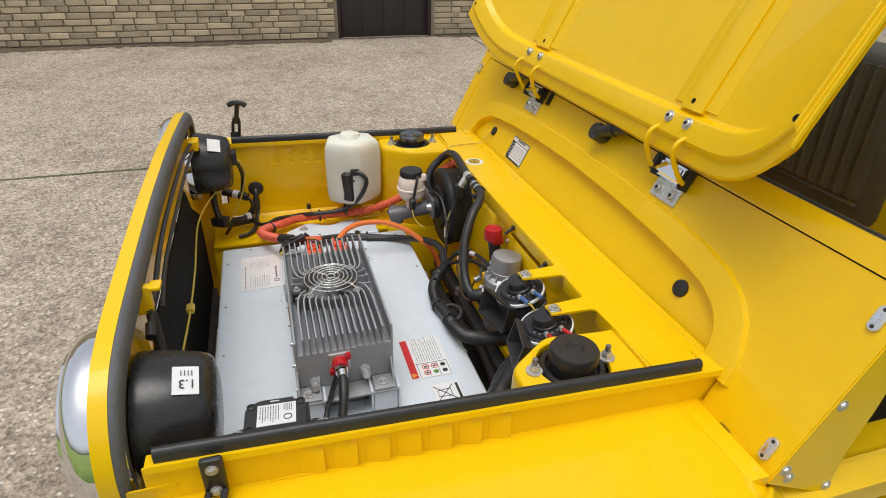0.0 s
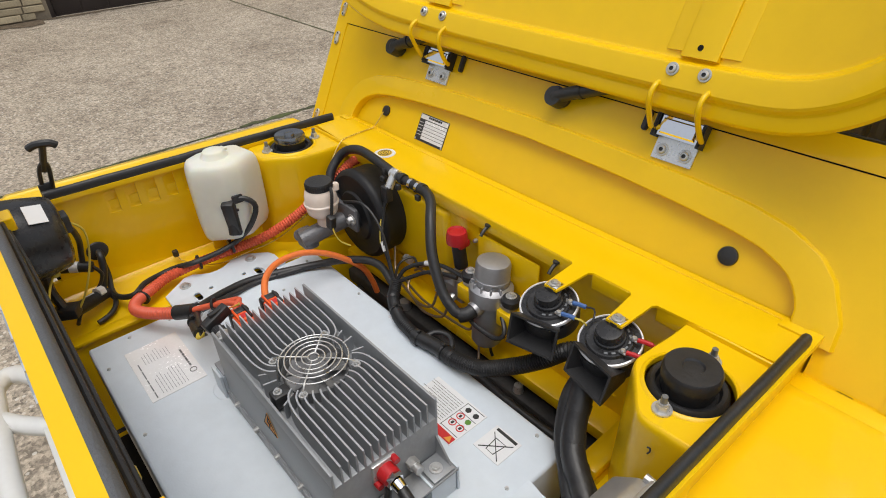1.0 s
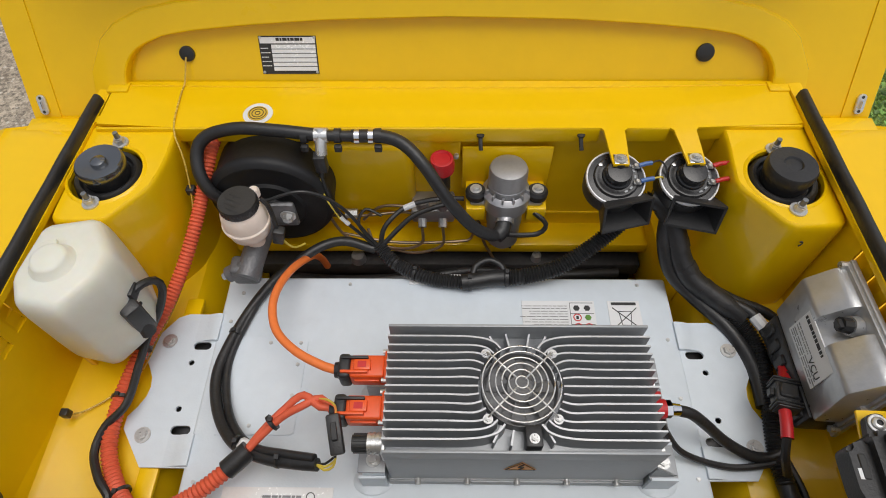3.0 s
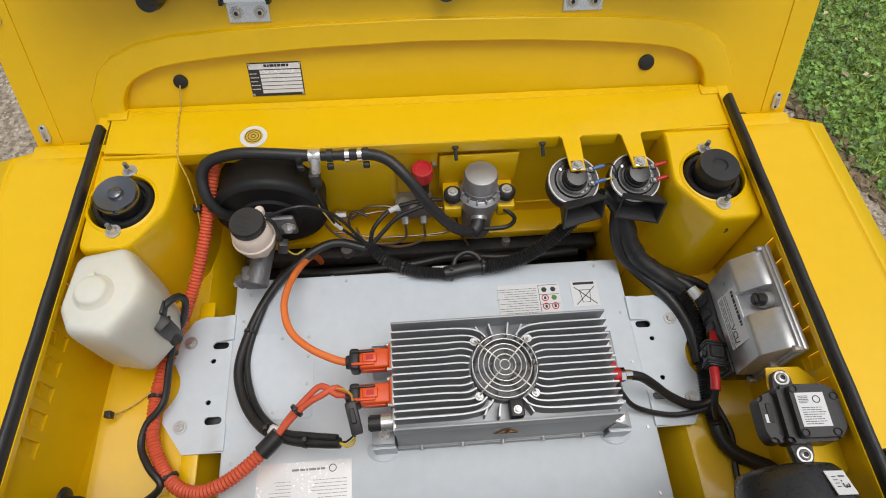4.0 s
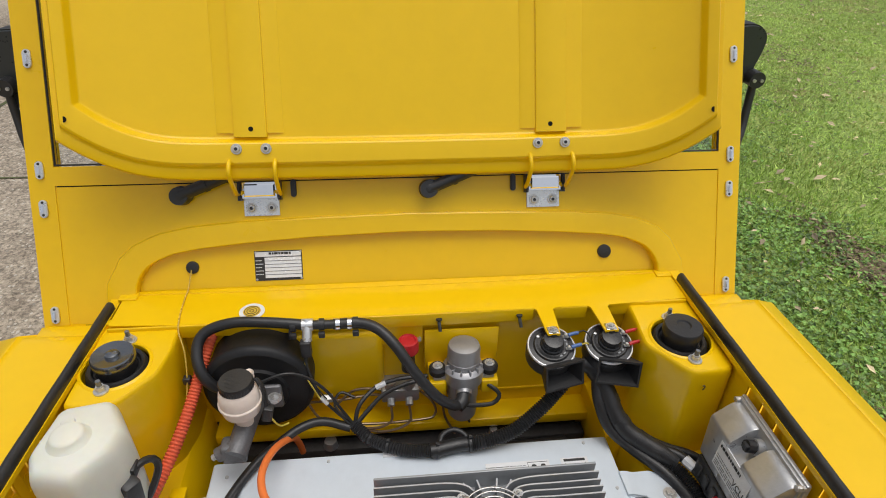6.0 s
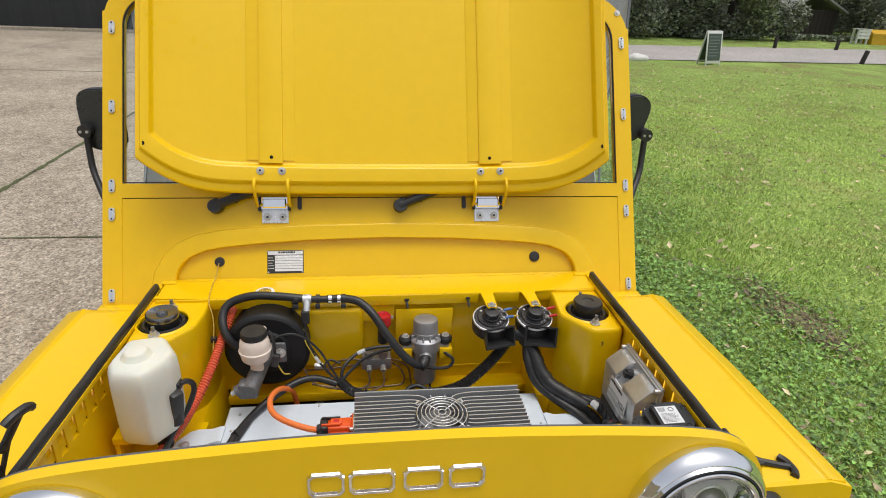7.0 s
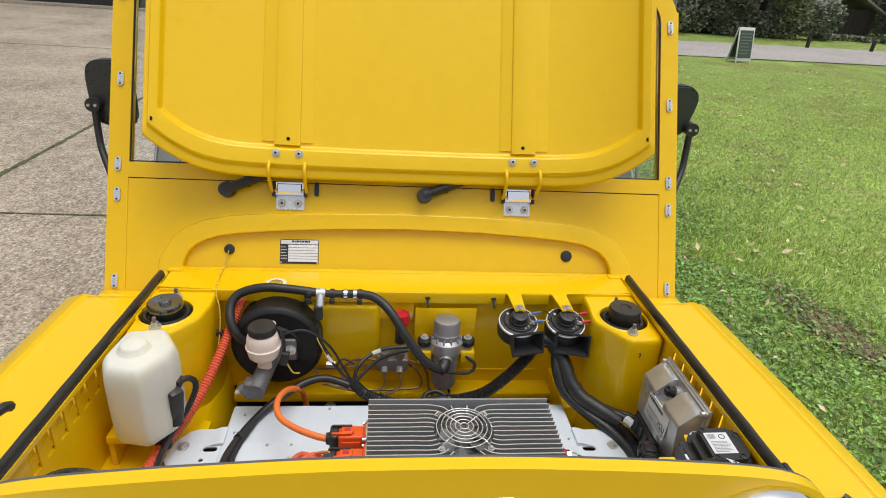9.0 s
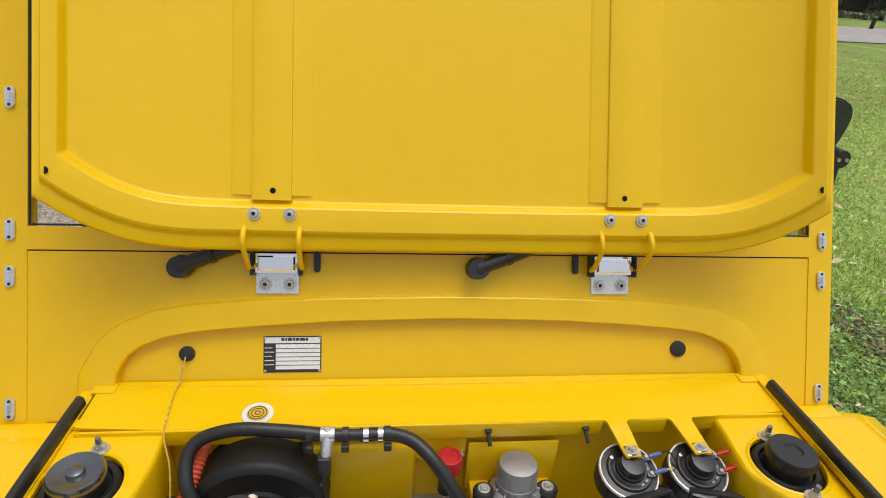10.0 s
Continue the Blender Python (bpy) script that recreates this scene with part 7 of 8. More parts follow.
part("paper_flag", bx(-0.012, 0.012, -0.0095, 0.0095, -0.0095, 0.0095, 0.004, 1, None, Matrix.Translation((-0.280, -0.523, 0.6175)) @ Matrix.Rotation(radians(-22), 4, "Z")), WHITE, bk)
for p, d in (((-0.35, -0.325, 0.573), (0.3, 1, 0)), ((-0.297, -0.516, 0.610), (1, -0.6, 0.4)), ((-0.225, -0.546, 0.640), (1, -0.2, 0.3))):
    tie(bk, p, d, 0.0115)

hr = thing("main_harness", "thick black corrugated wiring harness crossing behind the battery", "wiring harness")
part("conduit_run", tube([(-0.122, -0.160, 0.590), (-0.105, -0.178, 0.584), (-0.087, -0.195, 0.581), (-0.032, -0.221, 0.580), (0.030, -0.230, 0.580)], 0.0130, 14, 0.008, 0.005), RUBBER, hr)
part("taped_run", tube([(0.026, -0.230, 0.580), (0.050, -0.227, 0.581), (0.080, -0.222, 0.582), (0.106, -0.222, 0.584)], 0.0142, 14), RUBBER, hr)
part("conduit_run", tube([(0.100, -0.222, 0.584), (0.132, -0.222, 0.588), (0.188, -0.213, 0.600), (0.244, -0.190, 0.630), (0.287, -0.166, 0.660), (0.316, -0.150, 0.688), (0.340, -0.140, 0.702)], 0.0150, 14, 0.008, 0.005), RUBBER, hr)
part("taped_run", tube([(0.335, -0.140, 0.702), (0.356, -0.150, 0.698), (0.376, -0.183, 0.668), (0.390, -0.213, 0.634), (0.412, -0.241, 0.610), (0.452, -0.268, 0.594), (0.492, -0.294, 0.580)], 0.0185, 16), RUBBER, hr)
part("conduit_run", tube([(0.376, -0.196, 0.655), (0.391, -0.218, 0.626), (0.422, -0.250, 0.598), (0.464, -0.282, 0.582), (0.496, -0.316, 0.572), (0.508, -0.360, 0.568), (0.503, -0.400, 0.568), (0.500, -0.433, 0.568), (0.492, -0.485, 0.568), (0.487, -0.525, 0.568), (0.488, -0.560, 0.568)], 0.0140, 14, 0.008, 0.005), RUBBER, hr)
part("taped_run", tube([(0.362, -0.160, 0.690), (0.360, -0.192, 0.655), (0.378, -0.225, 0.610), (0.418, -0.260, 0.584), (0.468, -0.308, 0.568), (0.493, -0.372, 0.564), (0.492, -0.442, 0.564)], 0.0120, 12), RUBBER, hr)
part("taped_run", tube([(0.386, -0.205, 0.640), (0.428, -0.240, 0.606), (0.478, -0.270, 0.595), (0.518, -0.285, 0.590), (0.540, -0.298, 0.585)], 0.0085, 10), RUBBER, hr)
part("taped_run", tube([(0.440, -0.262, 0.598), (0.498, -0.292, 0.594), (0.518, -0.338, 0.592), (0.520, -0.375, 0.590), (0.535, -0.405, 0.585)], 0.0095, 10), RUBBER, hr)
part("taped_run", tube([(0.488, -0.550, 0.567), (0.492, -0.580, 0.566), (0.508, -0.606, 0.566), (0.540, -0.624, 0.566), (0.565, -0.640, 0.568), (0.570, -0.68, 0.575)], 0.0135, 12), RUBBER, hr)
part("side_run", tube([(0.493, -0.500, 0.566), (0.506, -0.530, 0.560), (0.515, -0.575, 0.559), (0.505, -0.63, 0.558), (0.500, -0.70, 0.556)], 0.0055, 8), RUBBER, hr)
for (p, d, r) in (((0.362, -0.158, 0.690), (0.5, -0.7, -0.5), 0.0192), ((0.383, -0.197, 0.652), (0.3, -0.7, -0.65), 0.0194), ((0.401, -0.228, 0.621), (0.6, -0.7, -0.6), 0.0193), ((0.432, -0.255, 0.601), (0.8, -0.55, -0.3), 0.0194), ((0.470, -0.280, 0.587), (0.8, -0.55, -0.3), 0.0192)):
    q, e = Vector(p), Vector(d).normalized()
    part("tape_wrap", cy(q - e * 0.008, q + e * 0.007, r, r - 0.0008, seg=14), RUBBER, hr, "overlapping turn of black tape")
part("paper_flag", tube([(0.503, -0.302, 0.596), (0.513, -0.322, 0.595)], 0.0102, 8, smooth=False), WHITE, hr)
for p, d, r in (((0.040, -0.229, 0.580), (1, 0.1, 0), 0.0158), ((0.104, -0.222, 0.585), (1, 0, 0), 0.0165), ((-0.055, -0.211, 0.580), (1, -0.4, 0), 0.0142)):
    tie(hr, p, d, r)
part("stub_loop", tube([(0.045, -0.222, 0.578), (0.050, -0.200, 0.584), (0.075, -0.186, 0.584), (0.098, -0.198, 0.580), (0.102, -0.218, 0.574)], 0.0058, 10), RUBBER, hr)
for i, pts in enumerate(([(-0.206, -0.114, 0.724), (-0.200, -0.125, 0.700), (-0.183, -0.145, 0.660), (-0.155, -0.152, 0.620), (-0.124, -0.165, 0.592)],
                         [(-0.297, -0.160, 0.715), (-0.243, -0.152, 0.730), (-0.206, -0.147, 0.715), (-0.170, -0.149, 0.678), (-0.143, -0.157, 0.630), (-0.120, -0.165, 0.592)],
                         [(-0.119, -0.162, 0.592), (-0.109, -0.141, 0.622), (-0.075, -0.113, 0.640), (-0.035, -0.103, 0.648), (0.005, -0.098, 0.648), (0.030, -0.10, 0.650)],
                         [(-0.117, -0.164, 0.592), (-0.089, -0.142, 0.612), (-0.059, -0.123, 0.630), (-0.019, -0.111, 0.640), (0.012, -0.105, 0.644)],
                         [(-0.125, -0.163, 0.592), (-0.160, -0.120, 0.600), (-0.150, -0.090, 0.606), (-0.120, -0.10, 0.600)],
                         [(0.152, -0.122, 0.640), (0.174, -0.138, 0.626), (0.160, -0.146, 0.608), (0.114, -0.151, 0.612), (0.090, -0.150, 0.620)])):
    part("thin_run", tube(pts, 0.0030 if i in (0, 1, 4) else 0.0045, 8), RUBBER, hr)
part("paper_flag", cy((-0.182, -0.146, 0.658), (-0.170, -0.149, 0.640), 0.0042, seg=8), WHITE, hr)
part("paper_flag", cy((-0.076, -0.114, 0.640), (-0.056, -0.108, 0.645), 0.0055, seg=8), WHITE, hr)

fu = thing("fuse_holder", "black inline fuse holder with red sleeves", "fuse")
part("red_sleeve", tube([(0.516, -0.385, 0.612), (0.508, -0.405, 0.620), (0.499, -0.426, 0.630)], 0.0085, 10), RED, fu)
FU = Matrix.Translation((0.487, -0.450, 0.636)) @ Matrix.Rotation(radians(-14), 4, "Z") @ Matrix.Rotation(radians(-8), 4, "X")
hd = part("holder", bx(-0.016, 0.016, -0.025, 0.025, -0.013, 0.012, 0.004, 2, None, FU), PLASTIC, fu)
part("holder_lid", bx(-0.012, 0.013, -0.010, 0.012, 0.010, 0.0165, 0.002, 1, None, FU), PLASTIC, hd)
for y in (-0.021, -0.016, 0.016, 0.021):
    part("holder_rib", bx(-0.0185, 0.0185, y - 0.0016, y + 0.0016, -0.012, 0.0145, 0.001, 1, None, FU), PLASTIC, hd)
for e in (-1, 1):
    part("holder_clip", bx(e * 0.019 - 0.003, e * 0.019 + 0.003, -0.006, 0.006, -0.006, 0.006, 0.001, 1, None, FU), PLASTIC, hd)
part("red_sleeve", tube([(0.478, -0.474, 0.640), (0.474, -0.492, 0.642), (0.470, -0.512, 0.640)], 0.0085, 10), RED, fu)
part("lead", tube([(0.518, -0.383, 0.611), (0.522, -0.360, 0.604), (0.512, -0.336, 0.600)], 0.0062, 8), RUBBER, fu)
part("lead", tube([(0.470, -0.510, 0.640), (0.470, -0.530, 0.622), (0.482, -0.548, 0.590)], 0.0062, 8), RUBBER, fu)

cc = thing("charger_cable", "two black cables leaving the charger's red gland", "cable")
part("cable_run", tube([(0.318, -0.481, 0.662), (0.342, -0.483, 0.652), (0.372, -0.491, 0.624), (0.404, -0.503, 0.594), (0.445, -0.518, 0.574), (0.475, -0.520, 0.572), (0.492, -0.512, 0.576)], 0.0082, 10), RUBBER, cc)
part("cable_run", tube([(0.300, -0.489, 0.652), (0.310, -0.500, 0.628), (0.345, -0.520, 0.588), (0.412, -0.534, 0.5715), (0.474, -0.529, 0.5725), (0.490, -0.520, 0.573)], 0.0050, 8), RUBBER, cc)

wc = thing("washer_loom", "thin black pump cable tied along the orange conduit", "cable")
part("cable_run", tube([(-0.450, -0.336, 0.729), (-0.440, -0.322, 0.728), (-0.432, -0.308, 0.714), (-0.428, -0.310, 0.695), (-0.444, -0.325, 0.655), (-0.470, -0.350, 0.618), (-0.479, -0.392, 0.602), (-0.480, -0.455, 0.600), (-0.508, -0.487, 0.588), (-0.515, -0.524, 0.582), (-0.492, -0.562, 0.590), (-0.470, -0.590, 0.588), (-0.500, -0.612, 0.575), (-0.540, -0.620, 0.572), (-0.570, -0.612, 0.60), (-0.582, -0.612, 0.645)], 0.0062, 9), RUBBER, wc)
tie(wc, (-0.485, -0.365, 0.600), (0, 1, 0.1), 0.017)
gm = thing("wall_grommet", "black rubber cable grommet in the inner wing", "grommet")
part("disc", lathe([(0, 0.006), (0.014, 0.006), (0.020, 0.004), (0.022, 0.0)], Matrix.Translation((-0.586, -0.612, 0.652)) @ Vector((1, 0, 0)).to_track_quat("Z", "Y").to_matrix().to_4x4(), 24), RUBBER, gm)
part("cable", tube([(-0.584, -0.612, 0.652), (-0.566, -0.612, 0.650), (-0.556, -0.618, 0.620), (-0.550, -0.630, 0.590), (-0.540, -0.640, 0.575)], 0.0075, 10), RUBBER, gm)
lm = thing("lamp_loom", "taped black lamp wiring with plugs lying on the ledge", "wiring")
part("taped_run", tube([(-0.535, -0.632, 0.580), (-0.520, -0.655, 0.584), (-0.500, -0.680, 0.590), (-0.480, -0.700, 0.600)], 0.014, 12), RUBBER, lm)
part("plug", bx(-0.016, 0.016, -0.022, 0.022, -0.012, 0.012, 0.004, 2, None, Matrix.Translation((-0.468, -0.712, 0.612)) @ Matrix.Rotation(radians(-30), 4, "Z")), PLASTIC, lm)
part("thin_run", tube([(-0.470, -0.715, 0.620), (-0.485, -0.722, 0.66), (-0.470, -0.715, 0.72), (-0.462, -0.70, 0.75)], 0.009, 8), RUBBER, lm)
part("thin_run", tube([(-0.540, -0.632, 0.575), (-0.520, -0.622, 0.566), (-0.495, -0.632, 0.560), (-0.478, -0.650, 0.558), (-0.470, -0.672, 0.557)], 0.0055, 8), RUBBER, lm)
part("taped_run", tube([(-0.478, -0.668, 0.790), (-0.498, -0.648, 0.765), (-0.530, -0.640, 0.720), (-0.545, -0.645, 0.680), (-0.548, -0.650, 0.655)], 0.0058, 10), RUBBER, lm)
part("plug", bx(-0.017, 0.017, -0.013, 0.015, -0.018, 0.018, 0.004, 2, None, Matrix.Translation((-0.474, -0.660, 0.792))), PLASTIC, lm, "black lamp plug")
part("inline_plug", tube([(-0.572, -0.702, 0.656), (-0.560, -0.680, 0.654), (-0.545, -0.652, 0.651), (-0.536, -0.636, 0.648)], 0.0115, 12, smooth=False), PLASTIC, lm, "black taped inline plug")
part("paper_flag", tube([(-0.556, -0.673, 0.6535), (-0.548, -0.658, 0.6518)], 0.0119, 10, smooth=False), WHITE, lm)
part("thin_run", tube([(-0.536, -0.636, 0.648), (-0.530, -0.626, 0.630), (-0.535, -0.634, 0.606), (-0.525, -0.660, 0.586), (-0.505, -0.692, 0.572), (-0.480, -0.705, 0.566)], 0.0040, 8), RUBBER, lm)
part("wire", tube([(-0.470, -0.652, 0.795), (-0.468, -0.630, 0.765), (-0.476, -0.640, 0.700), (-0.470, -0.668, 0.640), (-0.462, -0.700, 0.600)], 0.0022, 6), DULLYELLOW, lm)
part("wire", tube([(-0.520, -0.655, 0.598), (-0.500, -0.690, 0.600), (-0.480, -0.712, 0.590)], 0.002, 6), WHITE, lm)
part("paper_flag", cy((-0.530, -0.638, 0.590), (-0.522, -0.650, 0.592), 0.0125, seg=8), WHITE, lm)

wt = thing("washer_tube", "thin clear washer tube running from scuttle to bottle", "tube")
part("tube_run", tube([(-0.441, 0.066, 0.822), (-0.448, 0.040, 0.790), (-0.450, 0.026, 0.7865), (-0.447, -0.021, 0.7865), (-0.443, -0.054, 0.786), (-0.441, -0.072, 0.775), (-0.428, -0.100, 0.755), (-0.424, -0.126, 0.720), (-0.426, -0.152, 0.680), (-0.432, -0.180, 0.640), (-0.455, -0.262, 0.590), (-0.478, -0.336, 0.572), (-0.497, -0.393, 0.560), (-0.534, -0.431, 0.557), (-0.568, -0.457, 0.562), (-0.580, -0.465, 0.576)], 0.0014, 8), CLEARTUBE, wt)
part("tube_clip", bx(-0.586, -0.574, -0.471, -0.459, 0.572, 0.588, 0.002), PLASTIC, wt)
part("tube_clip", bx(-0.432, -0.418, -0.136, -0.122, 0.700, 0.714, 0.002), PLASTIC, wt)

# bonnet stay, latch spring and cable behind the front panel
stay = thing("bonnet_stay", "two thin black rods lying along the front seal", "bonnet stay")
part("rod", tube([front(-0.42, 0.862, 0.036), front(-0.18, 0.892, 0.037), front(0.17, 0.895, 0.037), front(0.38, 0.858, 0.040)], 0.0042, 8, 0.03), RUBBER, stay)
part("rod", tube([front(-0.44, 0.845, 0.040), front(-0.18, 0.876, 0.044), front(0.20, 0.874, 0.044), front(0.31, 0.85, 0.046)], 0.0035, 8, 0.03), RUBBER, stay)
part("knob", cy(front(0.37, 0.861, 0.039), front(0.392, 0.855, 0.041), 0.007, seg=12), RUBBER, stay)
part("rest", bx(-0.02, 0.02, -0.02, 0.02, -0.012, 0.012, 0.002, 1, None, Matrix.Translation(front(-0.40, 0.862, 0.034))), YELLOW, stay)
spg = thing("latch_spring", "black coil spring under a yellow bracket", "spring")
part("bracket", bx(0.328, 0.352, -0.736, -0.720, 0.898, 0.904, 0.002), YELLOW, spg)
part("bracket_web", bx(0.334, 0.348, -0.757, -0.735, 0.86, 0.9035, 0.002), YELLOW, spg)
b = bmesh.new()
tube([(0.342 + 0.0068 * math.cos(t * 0.7), -0.741 + 0.0068 * math.sin(t * 0.7), 0.868 - t * 0.00031) for t in range(540)], 0.0011, 5, smooth=False, bm=b)
part("coil", b, RUBBER, spg)
part("plunger", cy((0.342, -0.741, 0.690), (0.342, -0.741, 0.880), 0.0032, seg=10), STEEL, spg)
rc_ = thing("release_cable", "thin yellow-sheathed bonnet release cable", "cable")
part("cable_run", tube([(-0.470, -0.690, 0.72), (-0.40, -0.725, 0.705), (-0.275, -0.745, 0.700), (-0.054, -0.737, 0.700), (0.096, -0.735, 0.700), (0.190, -0.737, 0.700), (0.289, -0.740, 0.700), (0.338, -0.741, 0.705)], 0.0020, 6), DULLYELLOW, rc_)
part("cable_clip", bx(0.084, 0.106, -0.743, -0.728, 0.693, 0.706, 0.003), DULLYELLOW, rc_)
part("cable_clip", bx(-0.452, -0.436, -0.712, -0.696, 0.707, 0.722, 0.003), DULLYELLOW, rc_)
# ---- surroundings ----
def soil_z(x, y):
    """The lawn falls away gently from the concrete's edge."""
    d = max(0.0, x - edge_x(y))
    rough_ = 0.020 * noise.noise(Vector((x * 1.1, y * 1.1, 3.0))) + 0.012 * noise.noise(Vector((x * 3.1, y * 3.1, 8.0)))
    return GROUND - 0.015 - 0.34 * min(1.0, d / 5.0) ** 0.8 + rough_ * min(1.0, d / 0.8)


def edge_x(y):
    k = max(0.0, min(1.0, (y - 0.1) / 0.8))
    return 1.60 - 0.20 * k * k * (3 - 2 * k) + 0.02 * math.sin(y * 5.1) + 0.015 * math.sin(y * 11.3)


def ground_mat(name, cols, scale, bump, rough=0.9, fine=220.0, bdist=0.01, speck=(0.62, 1.36), cell=0.42, pebble=0.16, flecks=0.0):
    m = bpy.data.materials.new(name)
    m.use_nodes = True
    n, l = m.node_tree.nodes, m.node_tree.links
    b = n["Principled BSDF"]
    b.inputs["Roughness"].default_value = rough
    b.inputs["Specular IOR Level"].default_value = 0.25
    tc = n.new("ShaderNodeTexCoord")
    big, mid, small = (n.new("ShaderNodeTexNoise") for _ in range(3))
    for node, sc in ((big, scale), (mid, scale * 11), (small, fine)):
        node.inputs["Scale"].default_value, node.inputs["Detail"].default_value = sc, 6
        l.new(tc.outputs["Object"], node.inputs["Vector"])
    vor = n.new("ShaderNodeTexVoronoi")
    vor.inputs["Scale"].default_value = fine * cell
    l.new(tc.outputs["Object"], vor.inputs["Vector"])
    r1 = n.new("ShaderNodeValToRGB")
    e = r1.color_ramp.elements
    e[0].position, e[0].color = 0.32, (*cols[0], 1)
    e[1].position, e[1].color = 0.70, (*cols[2], 1)
    e.new(0.5).color = (*cols[1], 1)
    mixn = n.new("ShaderNodeMath")
    mixn.operation = "MULTIPLY_ADD"
    mixn.inputs[1].default_value = 0.45
    l.new(mid.outputs[0], mixn.inputs[0])
    sc2 = n.new("ShaderNodeMath")
    sc2.operation = "MULTIPLY"
    sc2.inputs[1].default_value = 0.55
    l.new(big.outputs[0], sc2.inputs[0]), l.new(sc2.outputs[0], mixn.inputs[2])
    l.new(mixn.outputs[0], r1.inputs[0])
    # single pebbles or blades, each with a tone of its own
    hs = n.new("ShaderNodeMapRange")
    hs.inputs[1].default_value, hs.inputs[2].default_value = 0.34, 0.66
    hs.inputs[3].default_value, hs.inputs[4].default_value = speck
    small.inputs["Roughness"].default_value = 0.72
    blend = n.new("ShaderNodeMath")
    blend.operation = "MULTIPLY_ADD"
    blend.inputs[1].default_value = pebble
    l.new(vor.outputs["Color"], blend.inputs[0])
    off = n.new("ShaderNodeMath")
    off.operation = "SUBTRACT"
    off.inputs[1].default_value = pebble / 2
    l.new(small.outputs[0], off.inputs[0]), l.new(off.outputs[0], blend.inputs[2])
    l.new(blend.outputs[0], hs.inputs[0])
    mul = n.new("ShaderNodeVectorMath")
    mul.operation = "SCALE"
    l.new(r1.outputs[0], mul.inputs[0]), l.new(hs.outputs[0], mul.inputs["Scale"])
    base = mul.outputs[0]
    if flecks:
        vf, sep = n.new("ShaderNodeTexVoronoi"), n.new("ShaderNodeSeparateColor")
        vf.inputs["Scale"].default_value = flecks
        l.new(tc.outputs["Object"], vf.inputs["Vector"]), l.new(vf.outputs["Color"], sep.inputs[0])
        near_ = n.new("ShaderNodeMath")
        near_.operation, near_.inputs[1].default_value = "LESS_THAN", 0.40
        l.new(vf.outputs["Distance"], near_.inputs[0])
        for ch, op, lim, tone in ((0, "GREATER_THAN", 0.84, (0.74, 0.70, 0.62)), (1, "GREATER_THAN", 0.86, (0.13, 0.11, 0.09))):
            pick, both, mx = n.new("ShaderNodeMath"), n.new("ShaderNodeMath"), n.new("ShaderNodeMix")
            pick.operation, pick.inputs[1].default_value = op, lim
            both.operation = "MULTIPLY"
            l.new(sep.outputs[ch], pick.inputs[0]), l.new(pick.outputs[0], both.inputs[0]), l.new(near_.outputs[0], both.inputs[1])
            half = n.new("ShaderNodeMath")
            half.operation, half.inputs[1].default_value = "MULTIPLY", 0.62
            l.new(both.outputs[0], half.inputs[0])
            mx.data_type = "RGBA"
            l.new(half.outputs[0], mx.inputs[0]), l.new(base, mx.inputs[6])
            mx.inputs[7].default_value = (*tone, 1)
            base = mx.outputs[2]
    l.new(base, b.inputs["Base Color"])
    bp = n.new("ShaderNodeBump")
    bp.inputs["Strength"].default_value, bp.inputs["Distance"].default_value = bump, bdist
    l.new(vor.outputs["Distance"], bp.inputs["Height"]), l.new(bp.outputs[0], b.inputs["Normal"])
    return m


CONCRETE = ground_mat("exposed_concrete", ((0.25, 0.205, 0.155), (0.39, 0.330, 0.255), (0.49, 0.425, 0.335)), 0.9, 0.8, 0.85, 75, 0.006, (0.50, 1.45), 0.9, 0.30, 62)
LAWN = ground_mat("lawn", ((0.27, 0.20, 0.095), (0.24, 0.35, 0.080), (0.42, 0.51, 0.15)), 1.2, 0.8, 0.95, 60, 0.02, (0.55, 1.45), 0.9, 0.25)
SOIL = ground_mat("bare_soil", ((0.08, 0.06, 0.042), (0.13, 0.10, 0.068), (0.19, 0.145, 0.10)), 2.0, 0.7, 0.95, 90, 0.01)
TARMAC = ground_mat("worn_road", ((0.33, 0.305, 0.285), (0.40, 0.37, 0.35), (0.46, 0.43, 0.41)), 0.5, 0.4, 0.9, 60, 0.01)
BRICK = mat("pale_brick", (0.46, 0.385, 0.255), 0.85, 0, 0.30, 7, 1.0, 50, island=0.28, spots=(2.2, 0.58, (0.12, 0.10, 0.07), 0.75))
MORTAR = mat("old_mortar", (0.24, 0.20, 0.145), 0.9, 0, 0.2, 6, 0.8, 70)
DOORPAINT = mat("dark_brown_door", (0.035, 0.026, 0.024), 0.55, 0, 0.15, 4, 0.3, 60)
CLAD = mat("dark_cladding", (0.022, 0.024, 0.026), 0.6, 0, 0.2, 2, 0.2, 40)


def mesh_thing(name, verts, faces, material, label="", category="", kind="", smooth=0):
    me = bpy.data.meshes.new(name)
    me.from_pydata([tuple(v) for v in verts], [], faces)
    me.update()
    return tagged(finish(new(name, me), material, smooth), label, category, "", kind)


# one sheet to the horizon
xs = [-400, -120, -40, -12, -4, 0, 1.0, 1.4] + [1.5 + 0.16 * i for i in range(48)] + [9.5, 11, 14, 18, 24, 32, 48, 90, 200, 400]
ys = [-400, -120, -40, -15, -6, -3] + [-2 + 0.2 * i for i in range(78)] + [14, 16, 18, 21, 25, 30, 40, 60, 120, 400]
verts = [(x, y, soil_z(x, y) - (0.10 if x < edge_x(y) - 0.05 else 0.0)) for y in ys for x in xs]
faces = [(j * len(xs) + i, j * len(xs) + i + 1, (j + 1) * len(xs) + i + 1, (j + 1) * len(xs) + i) for j in range(len(ys) - 1) for i in range(len(xs) - 1)]
